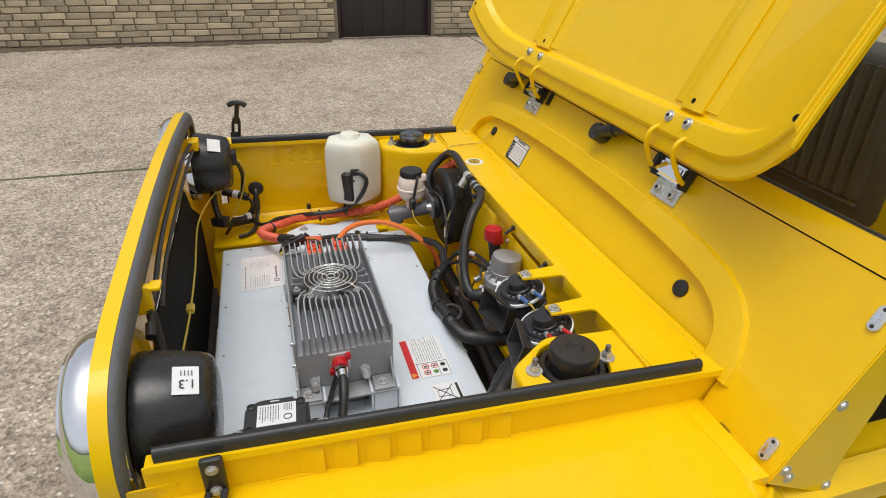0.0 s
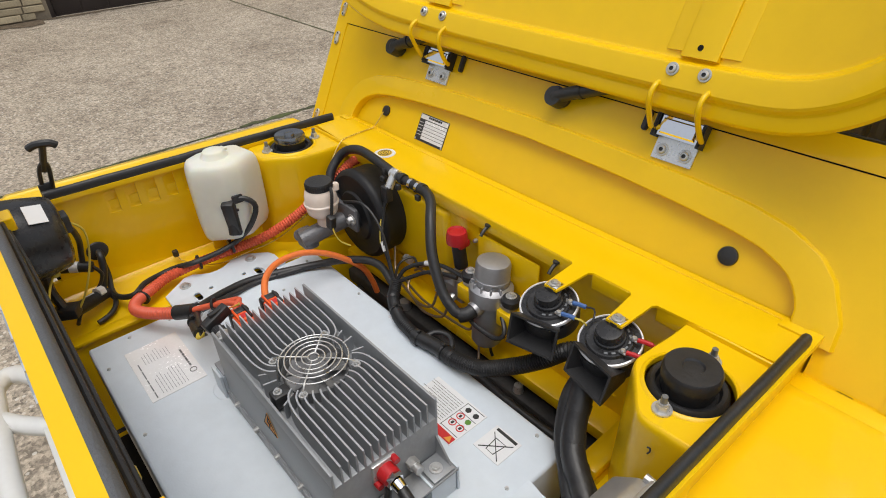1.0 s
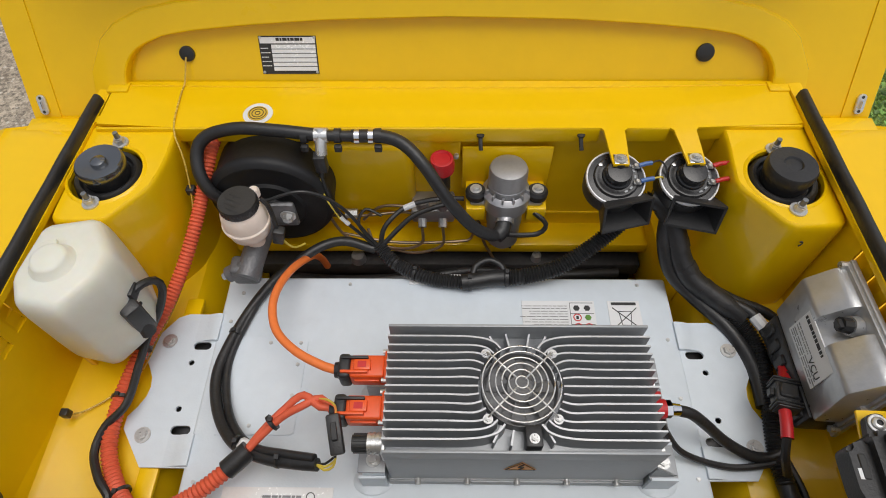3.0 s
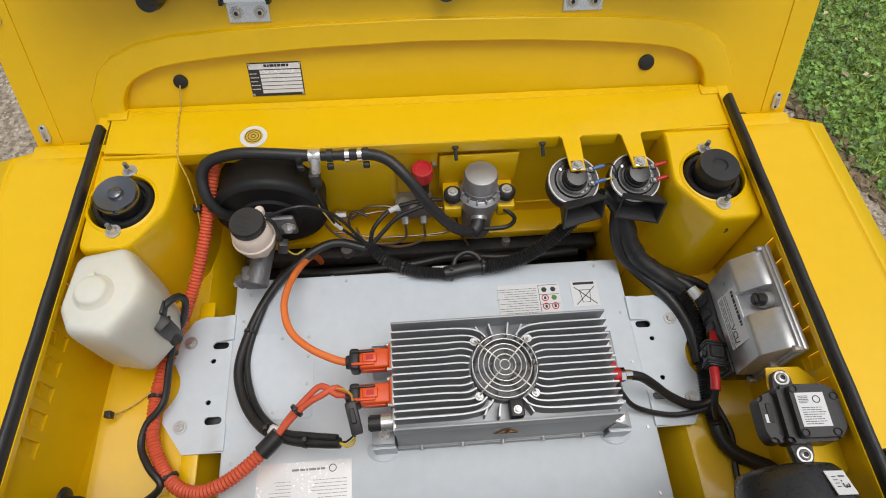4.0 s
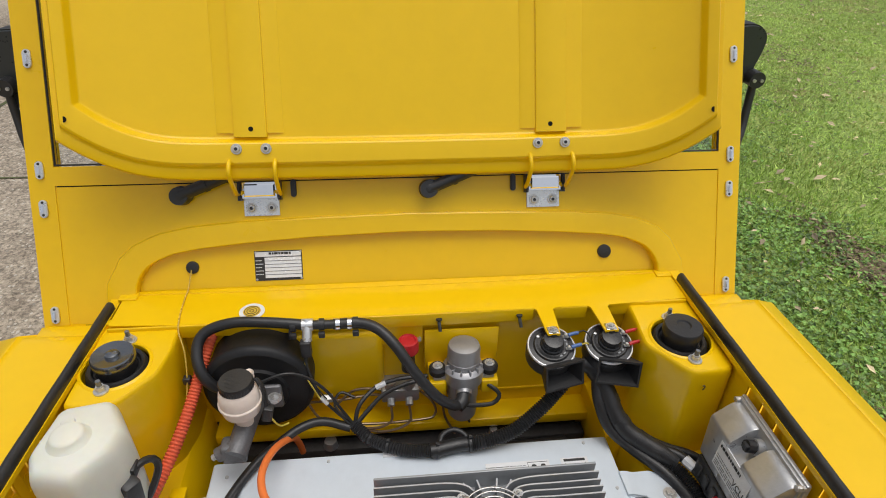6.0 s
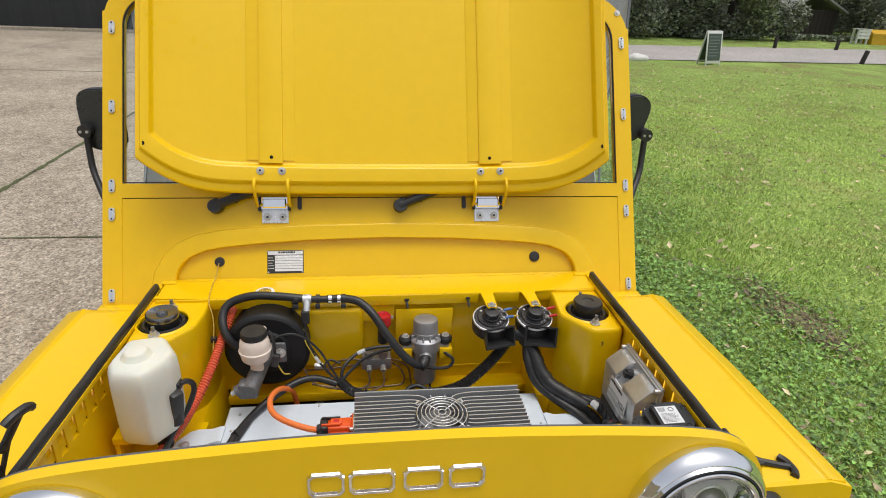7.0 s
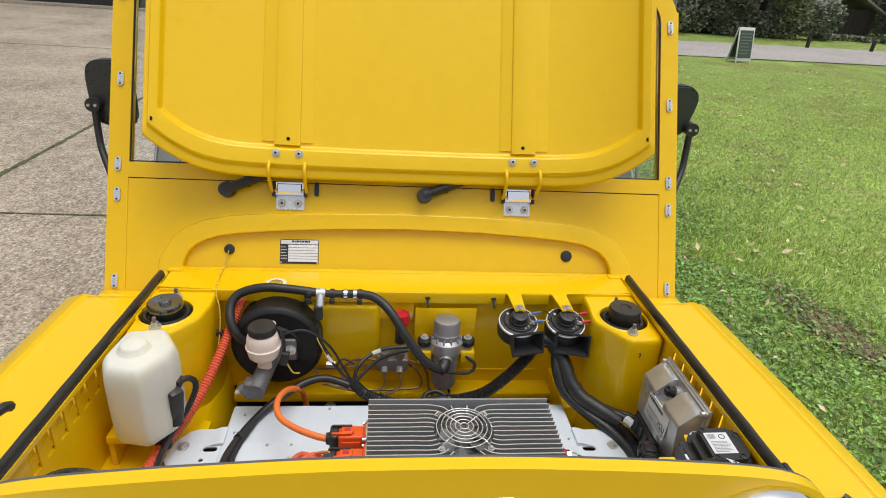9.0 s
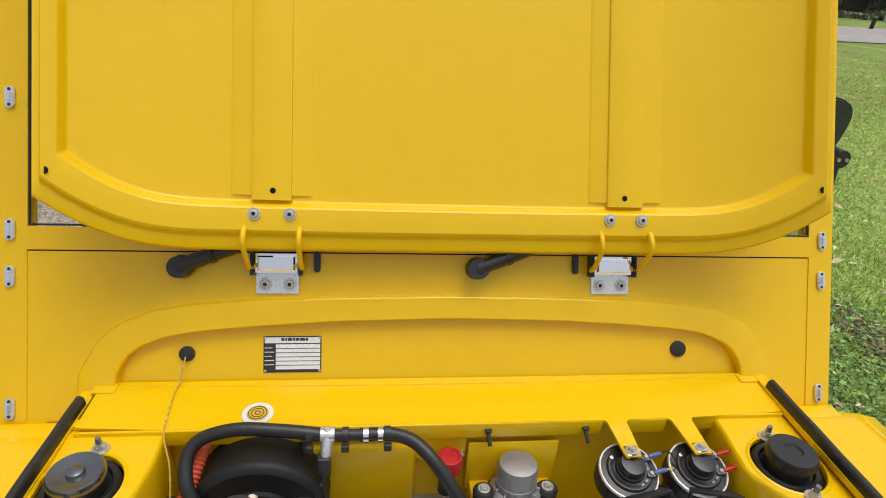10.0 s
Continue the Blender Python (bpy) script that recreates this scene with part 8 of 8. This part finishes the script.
mesh_thing("ground", verts, faces, LAWN, "green lawn with clover falling gently from the concrete", "lawn", "structure", 60)
yard = tagged(new("pavement"), "worn pale concrete yard in large jointed slabs", "concrete yard", "", "structure")
xb, yb = [-30.0, -7.0, -2.82, 99], [-16, -9.0, -3.6, 2.33, 9.4, 16.4]
for i in range(3):
    for j in range(len(yb) - 1):
        y0, y1 = yb[j] + 0.013, yb[j + 1] - 0.013
        if i < 2:
            poly = [(xb[i] + 0.009, y0), (xb[i + 1] - 0.009, y0), (xb[i + 1] - 0.009, y1), (xb[i] + 0.009, y1)]
        else:
            rnd = random.Random(j)
            steps = [y0 + (y1 - y0) * k / 24 for k in range(25)]
            poly = [(xb[2] + 0.009, y0)] + [(edge_x(y) + rnd.uniform(-0.02, 0.02), y) for y in steps] + [(xb[2] + 0.009, y1)]
        part("slab", prism(poly, lambda u, v, w: Vector((u, v, GROUND - 0.11 + w)), 0.11), CONCRETE, yard, smooth=0)
mesh_thing("joint_filling", [(-29, -16, GROUND - 0.012), (1.2, -16, GROUND - 0.012), (1.2, 16.4, GROUND - 0.012), (-29, 16.4, GROUND - 0.012)], [(0, 1, 2, 3)], SOIL, "dark moss and soil in the slab joints", "joint", "structure")
MOSS = mat("joint_moss", (0.085, 0.10, 0.035), 0.9, 0, 0.5, 5, 1.0, 60, spots=(9, 0.52, (0.05, 0.04, 0.03), 0.9))


def moss(p0, p1, width, seed):
    """A ragged ribbon of moss and dirt along a slab joint."""
    p0, p1 = Vector(p0), Vector(p1)
    d = (p1 - p0).normalized()
    side = Vector((-d.y, d.x))
    n = int((p1 - p0).length / 0.03)
    vs = []
    for i in range(n + 1):
        c = p0 + d * (0.03 * i)
        for e in (-1, 1):
            k = width * (0.45 + 0.9 * abs(noise.noise(Vector((i * 0.16, e * 7.0, seed)))) + 0.5 * noise.noise(Vector((i * 0.9, e * 3.0, seed + 5))))
            q = c + side * e * max(0.004, k)
            vs.append((q.x, q.y, GROUND + 0.003))
    part_ = mesh_thing("joint_moss", vs, [(2 * i, 2 * i + 2, 2 * i + 3, 2 * i + 1) for i in range(n)], MOSS)
    part_.parent = yard


moss((-2.82, 0.6), (-2.82, 9.4), 0.035, 1.0)
moss((-2.82, 9.4), (-2.82, 16.3), 0.022, 2.0)
moss((-7.0, 2.33), (1.0, 2.33), 0.011, 3.0)
moss((-7.0, 9.4), (1.0, 9.4), 0.020, 4.0)
moss((-2.82, -3.6), (-2.82, 0.6), 0.020, 5.0)
mesh_thing("road", [(x, y, soil_z(8, 17) + 0.02) for x, y in ((5.6, 16.4), (60, 20.2), (60, 27.0), (5.6, 21.0))], [(0, 1, 2, 3)], TARMAC, "pale worn lane beyond the lawn", "road", "structure")

# pale brick wall with a dark door
WX = -7.42
west = tagged(new("wall_west"), "old pale brick wall with dark stains and a brown door", "wall", "", "structure")
for y0, y1 in ((-9, 0.50), (1.82, 7.5)):
    part("wall_core", bx(WX - 0.3, WX - 0.012, y0, y1, GROUND - 0.1, 3.6), MORTAR, west, smooth=0)
part("wall_core", bx(WX - 0.3, WX - 0.012, 0.50, 1.82, 2.05, 3.6), MORTAR, west, smooth=0)
dr = tagged(part("door_1", bx(WX - 0.16, WX - 0.10, 0.53, 1.79, GROUND, 2.03, 0.004), DOORPAINT, None), "dark brown boarded door in the brick wall", "door", "", "structure")
for k in range(4):
    part("board", bx(WX - 0.10, WX - 0.090, 0.56 + k * 0.30, 0.84 + k * 0.30, GROUND + 0.03, 2.0, 0.004), DOORPAINT, dr)
for y in (0.515, 1.805):
    part("door_post", bx(WX - 0.15, WX - 0.02, y - 0.03, y + 0.03, GROUND, 2.05, 0.005), DOORPAINT, dr)
dirt = []
for i in range(800):
    y = -9 + i * 0.02
    k = 0.22 + 0.20 * noise.noise(Vector((y * 0.7, 1.0, 0))) + 0.12 * noise.noise(Vector((y * 3.1, 4.0, 0))) + 0.10 * noise.noise(Vector((y * 11.0, 9.0, 0)))
    dirt += [(WX - 0.02, y, GROUND + 0.006), (WX + max(0.01, k) * (0.2 if 0.4 < y < 1.9 else 1), y, GROUND + 0.006)]
mesh_thing("wall_dirt", dirt, [(2 * i, 2 * i + 1, 2 * i + 3, 2 * i + 2) for i in range(799)], SOIL, "dark leaf litter along the wall's foot", "dirt", "structure")

# dark clad building
verts, faces = [], []
n = 230
for i in range(n):
    x = -29 + i * 0.15
    d = 0.035 if (i // 2) % 2 else 0.0
    verts += [(x, 16.9 - d - (x + 6) * 0.02, GROUND), (x, 16.9 - d - (x + 6) * 0.02, 5.2)]
faces = [(2 * i, 2 * i + 2, 2 * i + 3, 2 * i + 1) for i in range(n - 1)]
barn = mesh_thing("barn", verts, faces, CLAD, "large dark corrugated barn behind the yard", "barn")
part("roof", bx(-29.5, 6.0, 16.4, 24, 5.2, 5.5, 0.05), CLAD, barn)
part("side_wall", bx(5.2, 5.35, 16.7, 24, -0.4, 5.2), CLAD, barn)
part("plinth", bx(-29, 5.2, 16.62, 16.95, GROUND - 0.1, GROUND + 0.05, 0.01), CONCRETE, barn)

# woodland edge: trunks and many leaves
# leaf colours greyed for haze; LEAF2 is paler, painting sunlight onto some crowns
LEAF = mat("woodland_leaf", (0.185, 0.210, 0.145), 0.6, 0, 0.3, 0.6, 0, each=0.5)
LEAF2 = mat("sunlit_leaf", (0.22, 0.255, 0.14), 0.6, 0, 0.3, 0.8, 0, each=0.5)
BARK = mat("bark", (0.06, 0.05, 0.04), 0.9, 0, 0.3, 4, 1.0, 20)


def leaves(rnd, blobs, count, size):
    verts, faces = [], []
    for _ in range(count):
        c, r = blobs[rnd.randrange(len(blobs))]
        d = Vector((rnd.gauss(0, 1), rnd.gauss(0, 1), rnd.gauss(0, 1))).normalized() * (rnd.random() ** 0.45)
        p = Vector(c) + Vector((d.x * r[0], d.y * r[1], d.z * r[2]))
        if p.z < -0.35:
            p.z = -0.35 + rnd.random() * 0.2
        a = Vector((rnd.gauss(0, 1), rnd.gauss(0, 1), rnd.gauss(0, 0.6))).normalized()
        e = a.orthogonal().normalized()
        e.rotate(Matrix.Rotation(rnd.uniform(0, 6.28), 3, a))
        s = size * rnd.uniform(0.6, 1.4)
        i = len(verts)
        verts += [p - a * s, p + e * s * 0.45, p + a * s, p - e * s * 0.45]
        faces.append((i, i + 1, i + 2, i + 3))
    return verts, faces


def tree(x, y, h, seed, lit=False):
    rnd = random.Random(seed)
    base = Vector((x, y, -0.45))
    t = thing("tree", "broadleaf tree with a dark spreading crown", "tree", "woodland trees")
    b = bmesh.new()
    top = base + Vector((rnd.uniform(-0.4, 0.4), rnd.uniform(-0.4, 0.4), h * 0.6))
    tube([base, base + (top - base) * 0.5 + Vector((0.1, 0, 0)), top], 0.16, 8, 0.6, bm=b)
    blobs = []
    for k in range(8):
        a = rnd.uniform(0, 6.28)
        s = base + (top - base) * rnd.uniform(0.3, 0.95)
        e = s + Vector((math.cos(a) * h * 0.28, math.sin(a) * h * 0.28, h * rnd.uniform(0.02, 0.25)))
        tube([s, (s + e) / 2 + Vector((0, 0, 0.1)), e], 0.05, 6, 0.5, bm=b)
        blobs.append((e, (h * 0.2, h * 0.2, h * 0.16)))
        blobs.append((e - Vector((0, 0, h * 0.18)), (h * 0.15, h * 0.15, h * 0.12)))
    part("trunk", b, BARK, t)
    v, f = leaves(rnd, blobs, 12000, 0.080)
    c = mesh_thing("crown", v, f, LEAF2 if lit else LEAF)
    c.parent = t


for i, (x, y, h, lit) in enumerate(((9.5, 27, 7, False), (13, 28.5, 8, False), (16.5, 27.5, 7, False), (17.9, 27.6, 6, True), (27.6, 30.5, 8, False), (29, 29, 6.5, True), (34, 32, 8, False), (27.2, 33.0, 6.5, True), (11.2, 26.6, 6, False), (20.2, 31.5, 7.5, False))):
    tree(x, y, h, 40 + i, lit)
rnd = random.Random(9)
blobs = [((6 + i * 1.15, 29.5 + rnd.uniform(-1.5, 2.5), rnd.uniform(0.4, 2.6)), (1.3, 1.0, 1.1)) for i in range(34)] * 2 + [((6 + i * 2.2, 33, 3.6), (1.6, 1.0, 2.6)) for i in range(20)]
blobs += [((6 + i * 0.95, 25.2 + 0.10 * i + rnd.uniform(-0.4, 0.6), rnd.uniform(-0.2, 0.9)), (0.9, 0.7, 0.8)) for i in range(16)] * 2
blobs = [q for q in blobs if not 20.4 < q[0][0] < 25.6]
blobs += [((20.6 + i * 0.9, 27.2 + rnd.uniform(-0.4, 0.4), -0.40), (0.6, 0.4, 0.28)) for i in range(6)] + [((25.9 + i * 0.9, 26.8, rnd.uniform(-0.2, 0.8)), (0.8, 0.6, 0.8)) for i in range(8)]
v, f = leaves(rnd, blobs, 62000, 0.090)
mesh_thing("undergrowth", v, f, LEAF, "dense dark undergrowth at the woodland edge", "undergrowth", "stuff")
# flat backdrop: the wood's shade and haze are put into its colour
WOOD_DARK = mat("deep_shade_foliage", (0.13, 0.14, 0.12), 0.9, 0, 0.4, 0.8, 1.0, 3)
mesh_thing("far_woods", [(3, 34.5, -1), (75, 38, -1), (75, 38, 12), (3, 34.5, 12)], [(0, 1, 2, 3)], WOOD_DARK, "dark far woodland closing the view", "woodland", "structure")

# sandwich board, posts, stone, shed, bins
sgn = thing("sandwich_board", "white-framed sandwich board with a dark green panel", "sign")
SM = Matrix.Translation((10.25, 15.9, soil_z(10.25, 15.9))) @ Matrix.Rotation(radians(17), 4, "Z")
GREENB = mat("board_green", (0.055, 0.085, 0.060), 0.5, 0, 0.15, 6)
for lean, nm in ((-0.16, "front_leaf"), (0.16, "back_leaf")):
    RM = SM @ Matrix.Translation((0, lean * 1.08, 0)) @ Matrix.Rotation(lean, 4, "X")
    fr = part(nm, bx(-0.30, 0.30, -0.012, 0.012, 0.06, 0.98, 0.006, 2, None, RM), WHITETUBE, sgn)
    part("panel", bx(-0.255, 0.255, -0.018, 0.018, 0.14, 0.90, 0, 1, None, RM), GREENB, fr)
    for x in (-0.28, 0.28):
        part("leg", bx(x - 0.02, x + 0.02, -0.012, 0.012, 0.0, 0.10, 0, 1, None, RM), WHITETUBE, fr)
    if lean < 0:
        tagged(line_bars(fr, RM @ Vector((-0.21, -0.020, 0.85)), SM.to_3x3() @ Vector((1, 0, 0)), RM.to_3x3() @ Vector((0, 0, -1)), 0.42, 0.62, 7, material=DISHGREY, seed=8, fill=1.05, thick=0.3), kind="stuff")
    else:
        part("handle_gap", bx(-0.08, 0.08, -0.02, 0.02, 0.92, 0.955, 0, 1, None, RM), INK, fr)
POST = mat("dark_timber", (0.03, 0.024, 0.02), 0.85, 0, 0.2, 6, 0.8, 40)
for x, y, lean in ((16.62, 22.0, 0.0), (16.50, 17.2, 0.22), (19.4, 22.0, 0.05)):
    z = soil_z(x, y)
    tagged(part("timber_post", bx(-0.058, 0.058, -0.058, 0.058, -0.1, 0.44, 0.02, 2, None, Matrix.Translation((x, y, z)) @ Matrix.Rotation(lean, 4, "Y")), POST), "short dark timber post beside the lane", "post", "timber posts")
b = bmesh.new()
bmesh.ops.create_icosphere(b, subdivisions=3, radius=1, matrix=Matrix.Translation((8.3, 16.5, soil_z(8.3, 16.5) + 0.06)) @ Matrix.Diagonal((0.34, 0.22, 0.14, 1)))
for v in b.verts:
    v.co += v.normal * noise.noise(v.co * 5) * 0.06
tagged(part("white_stone", b, mat("white_stone_paint", (0.7, 0.69, 0.66), 0.8, 0, 0.1, 5, 0.8, 30)), "rough white painted stone at the lane's edge", "stone")
shed = thing("shed", "dark weathered timber shed with a pale felt roof", "shed")
for k in range(22):
    part("board", bx(22.5 + k * 0.14, 22.63 + k * 0.14, 30.0 + (k % 2) * 0.02, 30.05 + (k % 2) * 0.02, -0.45, 0.98), POST, shed, smooth=0)
part("side", bx(22.5, 22.56, 30.06, 32.5, -0.45, 0.98), POST, shed)
part("roof", prism([(-0.25, 0.92), (1.6, 1.85), (3.5, 0.92), (3.5, 0.82), (1.6, 1.75), (-0.25, 0.82)], lambda u, v, w: Vector((22.5 + u, 29.8 + w, v)), 2.9), mat("pale_roof_felt", (0.30, 0.30, 0.29), 0.8, 0, 0.15, 3, 0.5, 30), shed)
crate = thing("white_crate", "white slatted box on legs beside the lane", "box")
for k in range(3):
    part("slat", bx(23.62, 24.28, 25.96, 26.00, -0.17 + k * 0.145, -0.05 + k * 0.145, 0.008), WHITETUBE, crate)
part("lid", bx(23.58, 24.32, 25.94, 26.40, 0.262, 0.285, 0.006), WHITETUBE, crate)
for x in (23.64, 24.18):
    for y in (26.002, 26.30):
        part("leg", bx(x, x + 0.08, y, y + 0.08, -0.45, 0.262), WHITETUBE, crate)
bin_ = thing("grit_bin", "yellow plastic grit bin with a sloping lid", "bin")
GRIT = mat("bin_yellow", (0.62, 0.36, 0.02), 0.5, 0, 0.1, 4)
part("tub", prism([(24.44, -0.45), (25.30, -0.45), (25.36, 0.02), (24.38, 0.02)], lambda u, v, w: Vector((u, 25.9 + w, v)), 0.62, 0.03), GRIT, bin_)
part("lid", prism([(25.86, 0.02), (26.56, 0.02), (26.56, 0.24), (26.30, 0.26), (25.86, 0.10)], lambda u, v, w: Vector((24.35 + w, u, v)), 1.04, 0.02), GRIT, bin_)

# grass blades, clover and fallen leaves
GRASS = mat("grass_blade", (0.455, 0.595, 0.135), 0.6, 0, 0.50, 1.1, 0, each=0.30, spots=(1.2, 0.55, (0.42, 0.34, 0.13), 0.60))
CLOVER = mat("clover_leaf", (0.165, 0.300, 0.060), 0.5, 0, 0.40, 3.0, 0, each=0.65)
DEAD = mat("fallen_leaf", (0.50, 0.41, 0.25), 0.7, 0, 0.3, 2.5, 0, each=0.7)


def scatter(name, count, place, make, material, label, category, seed):
    rnd = random.Random(seed)
    verts, faces = [], []
    while len(faces) < count:
        x, y = place(rnd)
        if x < edge_x(y) - 0.02:
            continue
        p = Vector((x, y, soil_z(x, y)))
        v, fs = make(rnd, p)
        i = len(verts)
        verts += v
        faces += [tuple(i + k for k in f_) for f_ in fs]
    return mesh_thing(name, verts, faces, material, label, category, "stuff")


def blade(rnd, p):
    a, h = rnd.uniform(0, 6.28), rnd.uniform(0.02, 0.05) * (1 + 0.4 * noise.noise(p * 1.3))
    d = Vector((math.cos(a), math.sin(a), 0))
    t = p + Vector((rnd.gauss(0, 0.02), rnd.gauss(0, 0.02), h))
    return [p - d * 0.0035, p + d * 0.0035, t], [(0, 1, 2)]


def far_blade(rnd, p):
    a = rnd.uniform(0, 6.28)
    d = Vector((math.cos(a), math.sin(a), 0))
    return [p - d * 0.006, p + d * 0.006, p + Vector((rnd.gauss(0, 0.02), rnd.gauss(0, 0.02), rnd.uniform(0.012, 0.035)))], [(0, 1, 2)]


def clover(rnd, p):
    h, s = rnd.uniform(0.008, 0.045), rnd.uniform(0.007, 0.0155)
    c = p + Vector((0, 0, h))
    t = Vector((rnd.gauss(0, 0.35), rnd.gauss(0, 0.35), 1)).normalized()
    u = t.orthogonal().normalized()
    u.rotate(Matrix.Rotation(rnd.uniform(0, 6.28), 3, t))
    w = t.cross(u)
    v = [c]
    for k in range(6):
        r = s * (1.0 if k % 2 == 0 else 0.62)
        a = k / 6 * 6.283
        v.append(c + u * math.cos(a) * r + w * math.sin(a) * r + t * s * 0.18)
    return v, [(0, 1, 2), (0, 2, 3), (0, 3, 4), (0, 4, 5), (0, 5, 6), (0, 6, 1)]


def dead(rnd, p):
    s = rnd.uniform(0.010, 0.026) * (1.8 if rnd.random() < 0.22 else 1)
    t = Vector((rnd.gauss(0, 0.3), rnd.gauss(0, 0.3), 1)).normalized()
    u = t.orthogonal().normalized()
    u.rotate(Matrix.Rotation(rnd.uniform(0, 6.28), 3, t))
    w = t.cross(u)
    c = p + Vector((0, 0, rnd.uniform(0.02, 0.045)))
    return [c - u * s, c + w * s * 0.5 + t * s * 0.2, c + u * s * 1.1, c - w * s * 0.5 + t * s * 0.15], [(0, 1, 2, 3)]


near = lambda r: (1.45 + 1.9 * abs(r.gauss(0, 0.7)), r.gauss(2.0, 2.4))
scatter("clover", 165000, lambda r: (lambda y: (edge_x(y) + 0.03 + (1.2 + 0.5 * math.sin(y * 2.1) + 0.3 * math.sin(y * 5.3)) * abs(r.gauss(0, 0.55)), y))(r.gauss(1.8, 2.6)), clover, CLOVER, "clover and low weeds along the concrete's edge", "clover", 1)
NEARGRASS = mat("long_grass_blade", (0.30, 0.44, 0.085), 0.6, 0, 0.42, 1.6, 0, each=0.45)
scatter("grass", 38000, near, blade, NEARGRASS, "short grass near the concrete", "grass", 2)
scatter("lawn_grass", 150000, lambda r: (1.6 + 11 * r.random() ** 1.2, 8.0 - 9.0 * r.random() + 8 * r.random() ** 2), far_blade, GRASS, "short mown lawn grass", "grass", 3)
scatter("fallen_leaves", 5600, lambda r: (1.7 + 11 * r.random(), -0.5 + 16 * r.random() ** 0.8), dead, DEAD, "scattered brown fallen leaves on the lawn", "leaves", 4)
WORN = mat("worn_turf", (0.19, 0.145, 0.085), 0.95, 0, 0.4, 8, 1.0, 50, each=0.5)


def clod(rnd, p):
    s = rnd.uniform(0.006, 0.020)
    c = p + Vector((0, 0, rnd.uniform(0.010, 0.022)))
    a0 = rnd.uniform(0, 6.28)
    return [c + Vector((math.cos(a0 + k * 1.2566) * s * rnd.uniform(0.6, 1.2), math.sin(a0 + k * 1.2566) * s * rnd.uniform(0.6, 1.2), rnd.uniform(-0.004, 0.004))) for k in range(5)], [(0, 1, 2, 3, 4)]


def worn_place(r):
    cx, cy0, sx, sy = r.choice(((2.40, 1.25, 0.07, 0.17), (2.42, 1.10, 0.05, 0.12), (2.38, 1.45, 0.09, 0.22), (2.44, 1.18, 0.10, 0.10), (4.60, 5.5, 0.25, 0.5)))
    return r.gauss(cx, sx), r.gauss(cy0, sy)


scatter("edge_litter", 5200, lambda r: (lambda y: (edge_x(y) - 0.015 + abs(r.gauss(0, 0.05)), y))(r.uniform(-1.2, 5.0)), clod, WORN, "soil crumbs and litter along the concrete's edge", "litter", 7)
scatter("bare_soil", 1700, worn_place, clod, WORN, "crumbs of bare soil in worn patches of the lawn", "soil", 6)

# bricks of the wall, those near the camera's view
bricks = {}
rnd = random.Random(5)
count = 0
for row in range(10):
    z0 = GROUND + 0.02 + row * 0.075
    y = -4.2 + rnd.random() * 0.2
    while y < 3.6:
        L = rnd.choice((0.14, 0.22, 0.26, 0.30, 0.36))
        if y + L > 0.47 and y < 1.85:
            if y < 0.47 - 0.12:
                L = 0.47 - y
            else:
                y = 1.86
                continue
        if L not in bricks:
            bm = bx(0, 0.03, 0, L - 0.013, 0, 0.064, 0.005, 1)
            me = bpy.data.meshes.new("brick")
            bm.to_mesh(me)
            bm.free()
            me.materials.append(BRICK)
            bricks[L] = me
        ob = new("brick", bricks[L])
        ob.parent = west
        ob.location = (WX - 0.022 + rnd.uniform(-0.007, 0.006), y, z0 + rnd.uniform(-0.003, 0.003))
        ob.rotation_euler = (rnd.uniform(-0.012, 0.012), 0, 0)
        y += L
        count += 1
# the rest of the wall's courses, joined
verts, faces = [], []
for row in range(47):
    z0 = GROUND + 0.02 + row * 0.075
    y = -9 + (row % 2) * 0.13
    while y < 7.1:
        L = rnd.choice((0.24, 0.31, 0.40))
        inside = row < 10 and -4.3 < y < 3.7
        door = y + L > 0.47 and y < 1.85 and z0 < 2.05
        if not inside and not door:
            i = len(verts)
            d = rnd.uniform(-0.004, 0.004)
            for xx in (WX - 0.03, WX + 0.008 + d):
                verts += [(xx, y, z0), (xx, y + L - 0.014, z0), (xx, y + L - 0.014, z0 + 0.064), (xx, y, z0 + 0.064)]
            faces += [(i + 4, i + 5, i + 6, i + 7), (i, i + 1, i + 5, i + 4), (i + 1, i + 2, i + 6, i + 5), (i + 2, i + 3, i + 7, i + 6), (i + 3, i, i + 4, i + 7)]
        y += L
far = mesh_thing("brick_courses", verts, faces, BRICK, "", "", "stuff")
far.parent = west
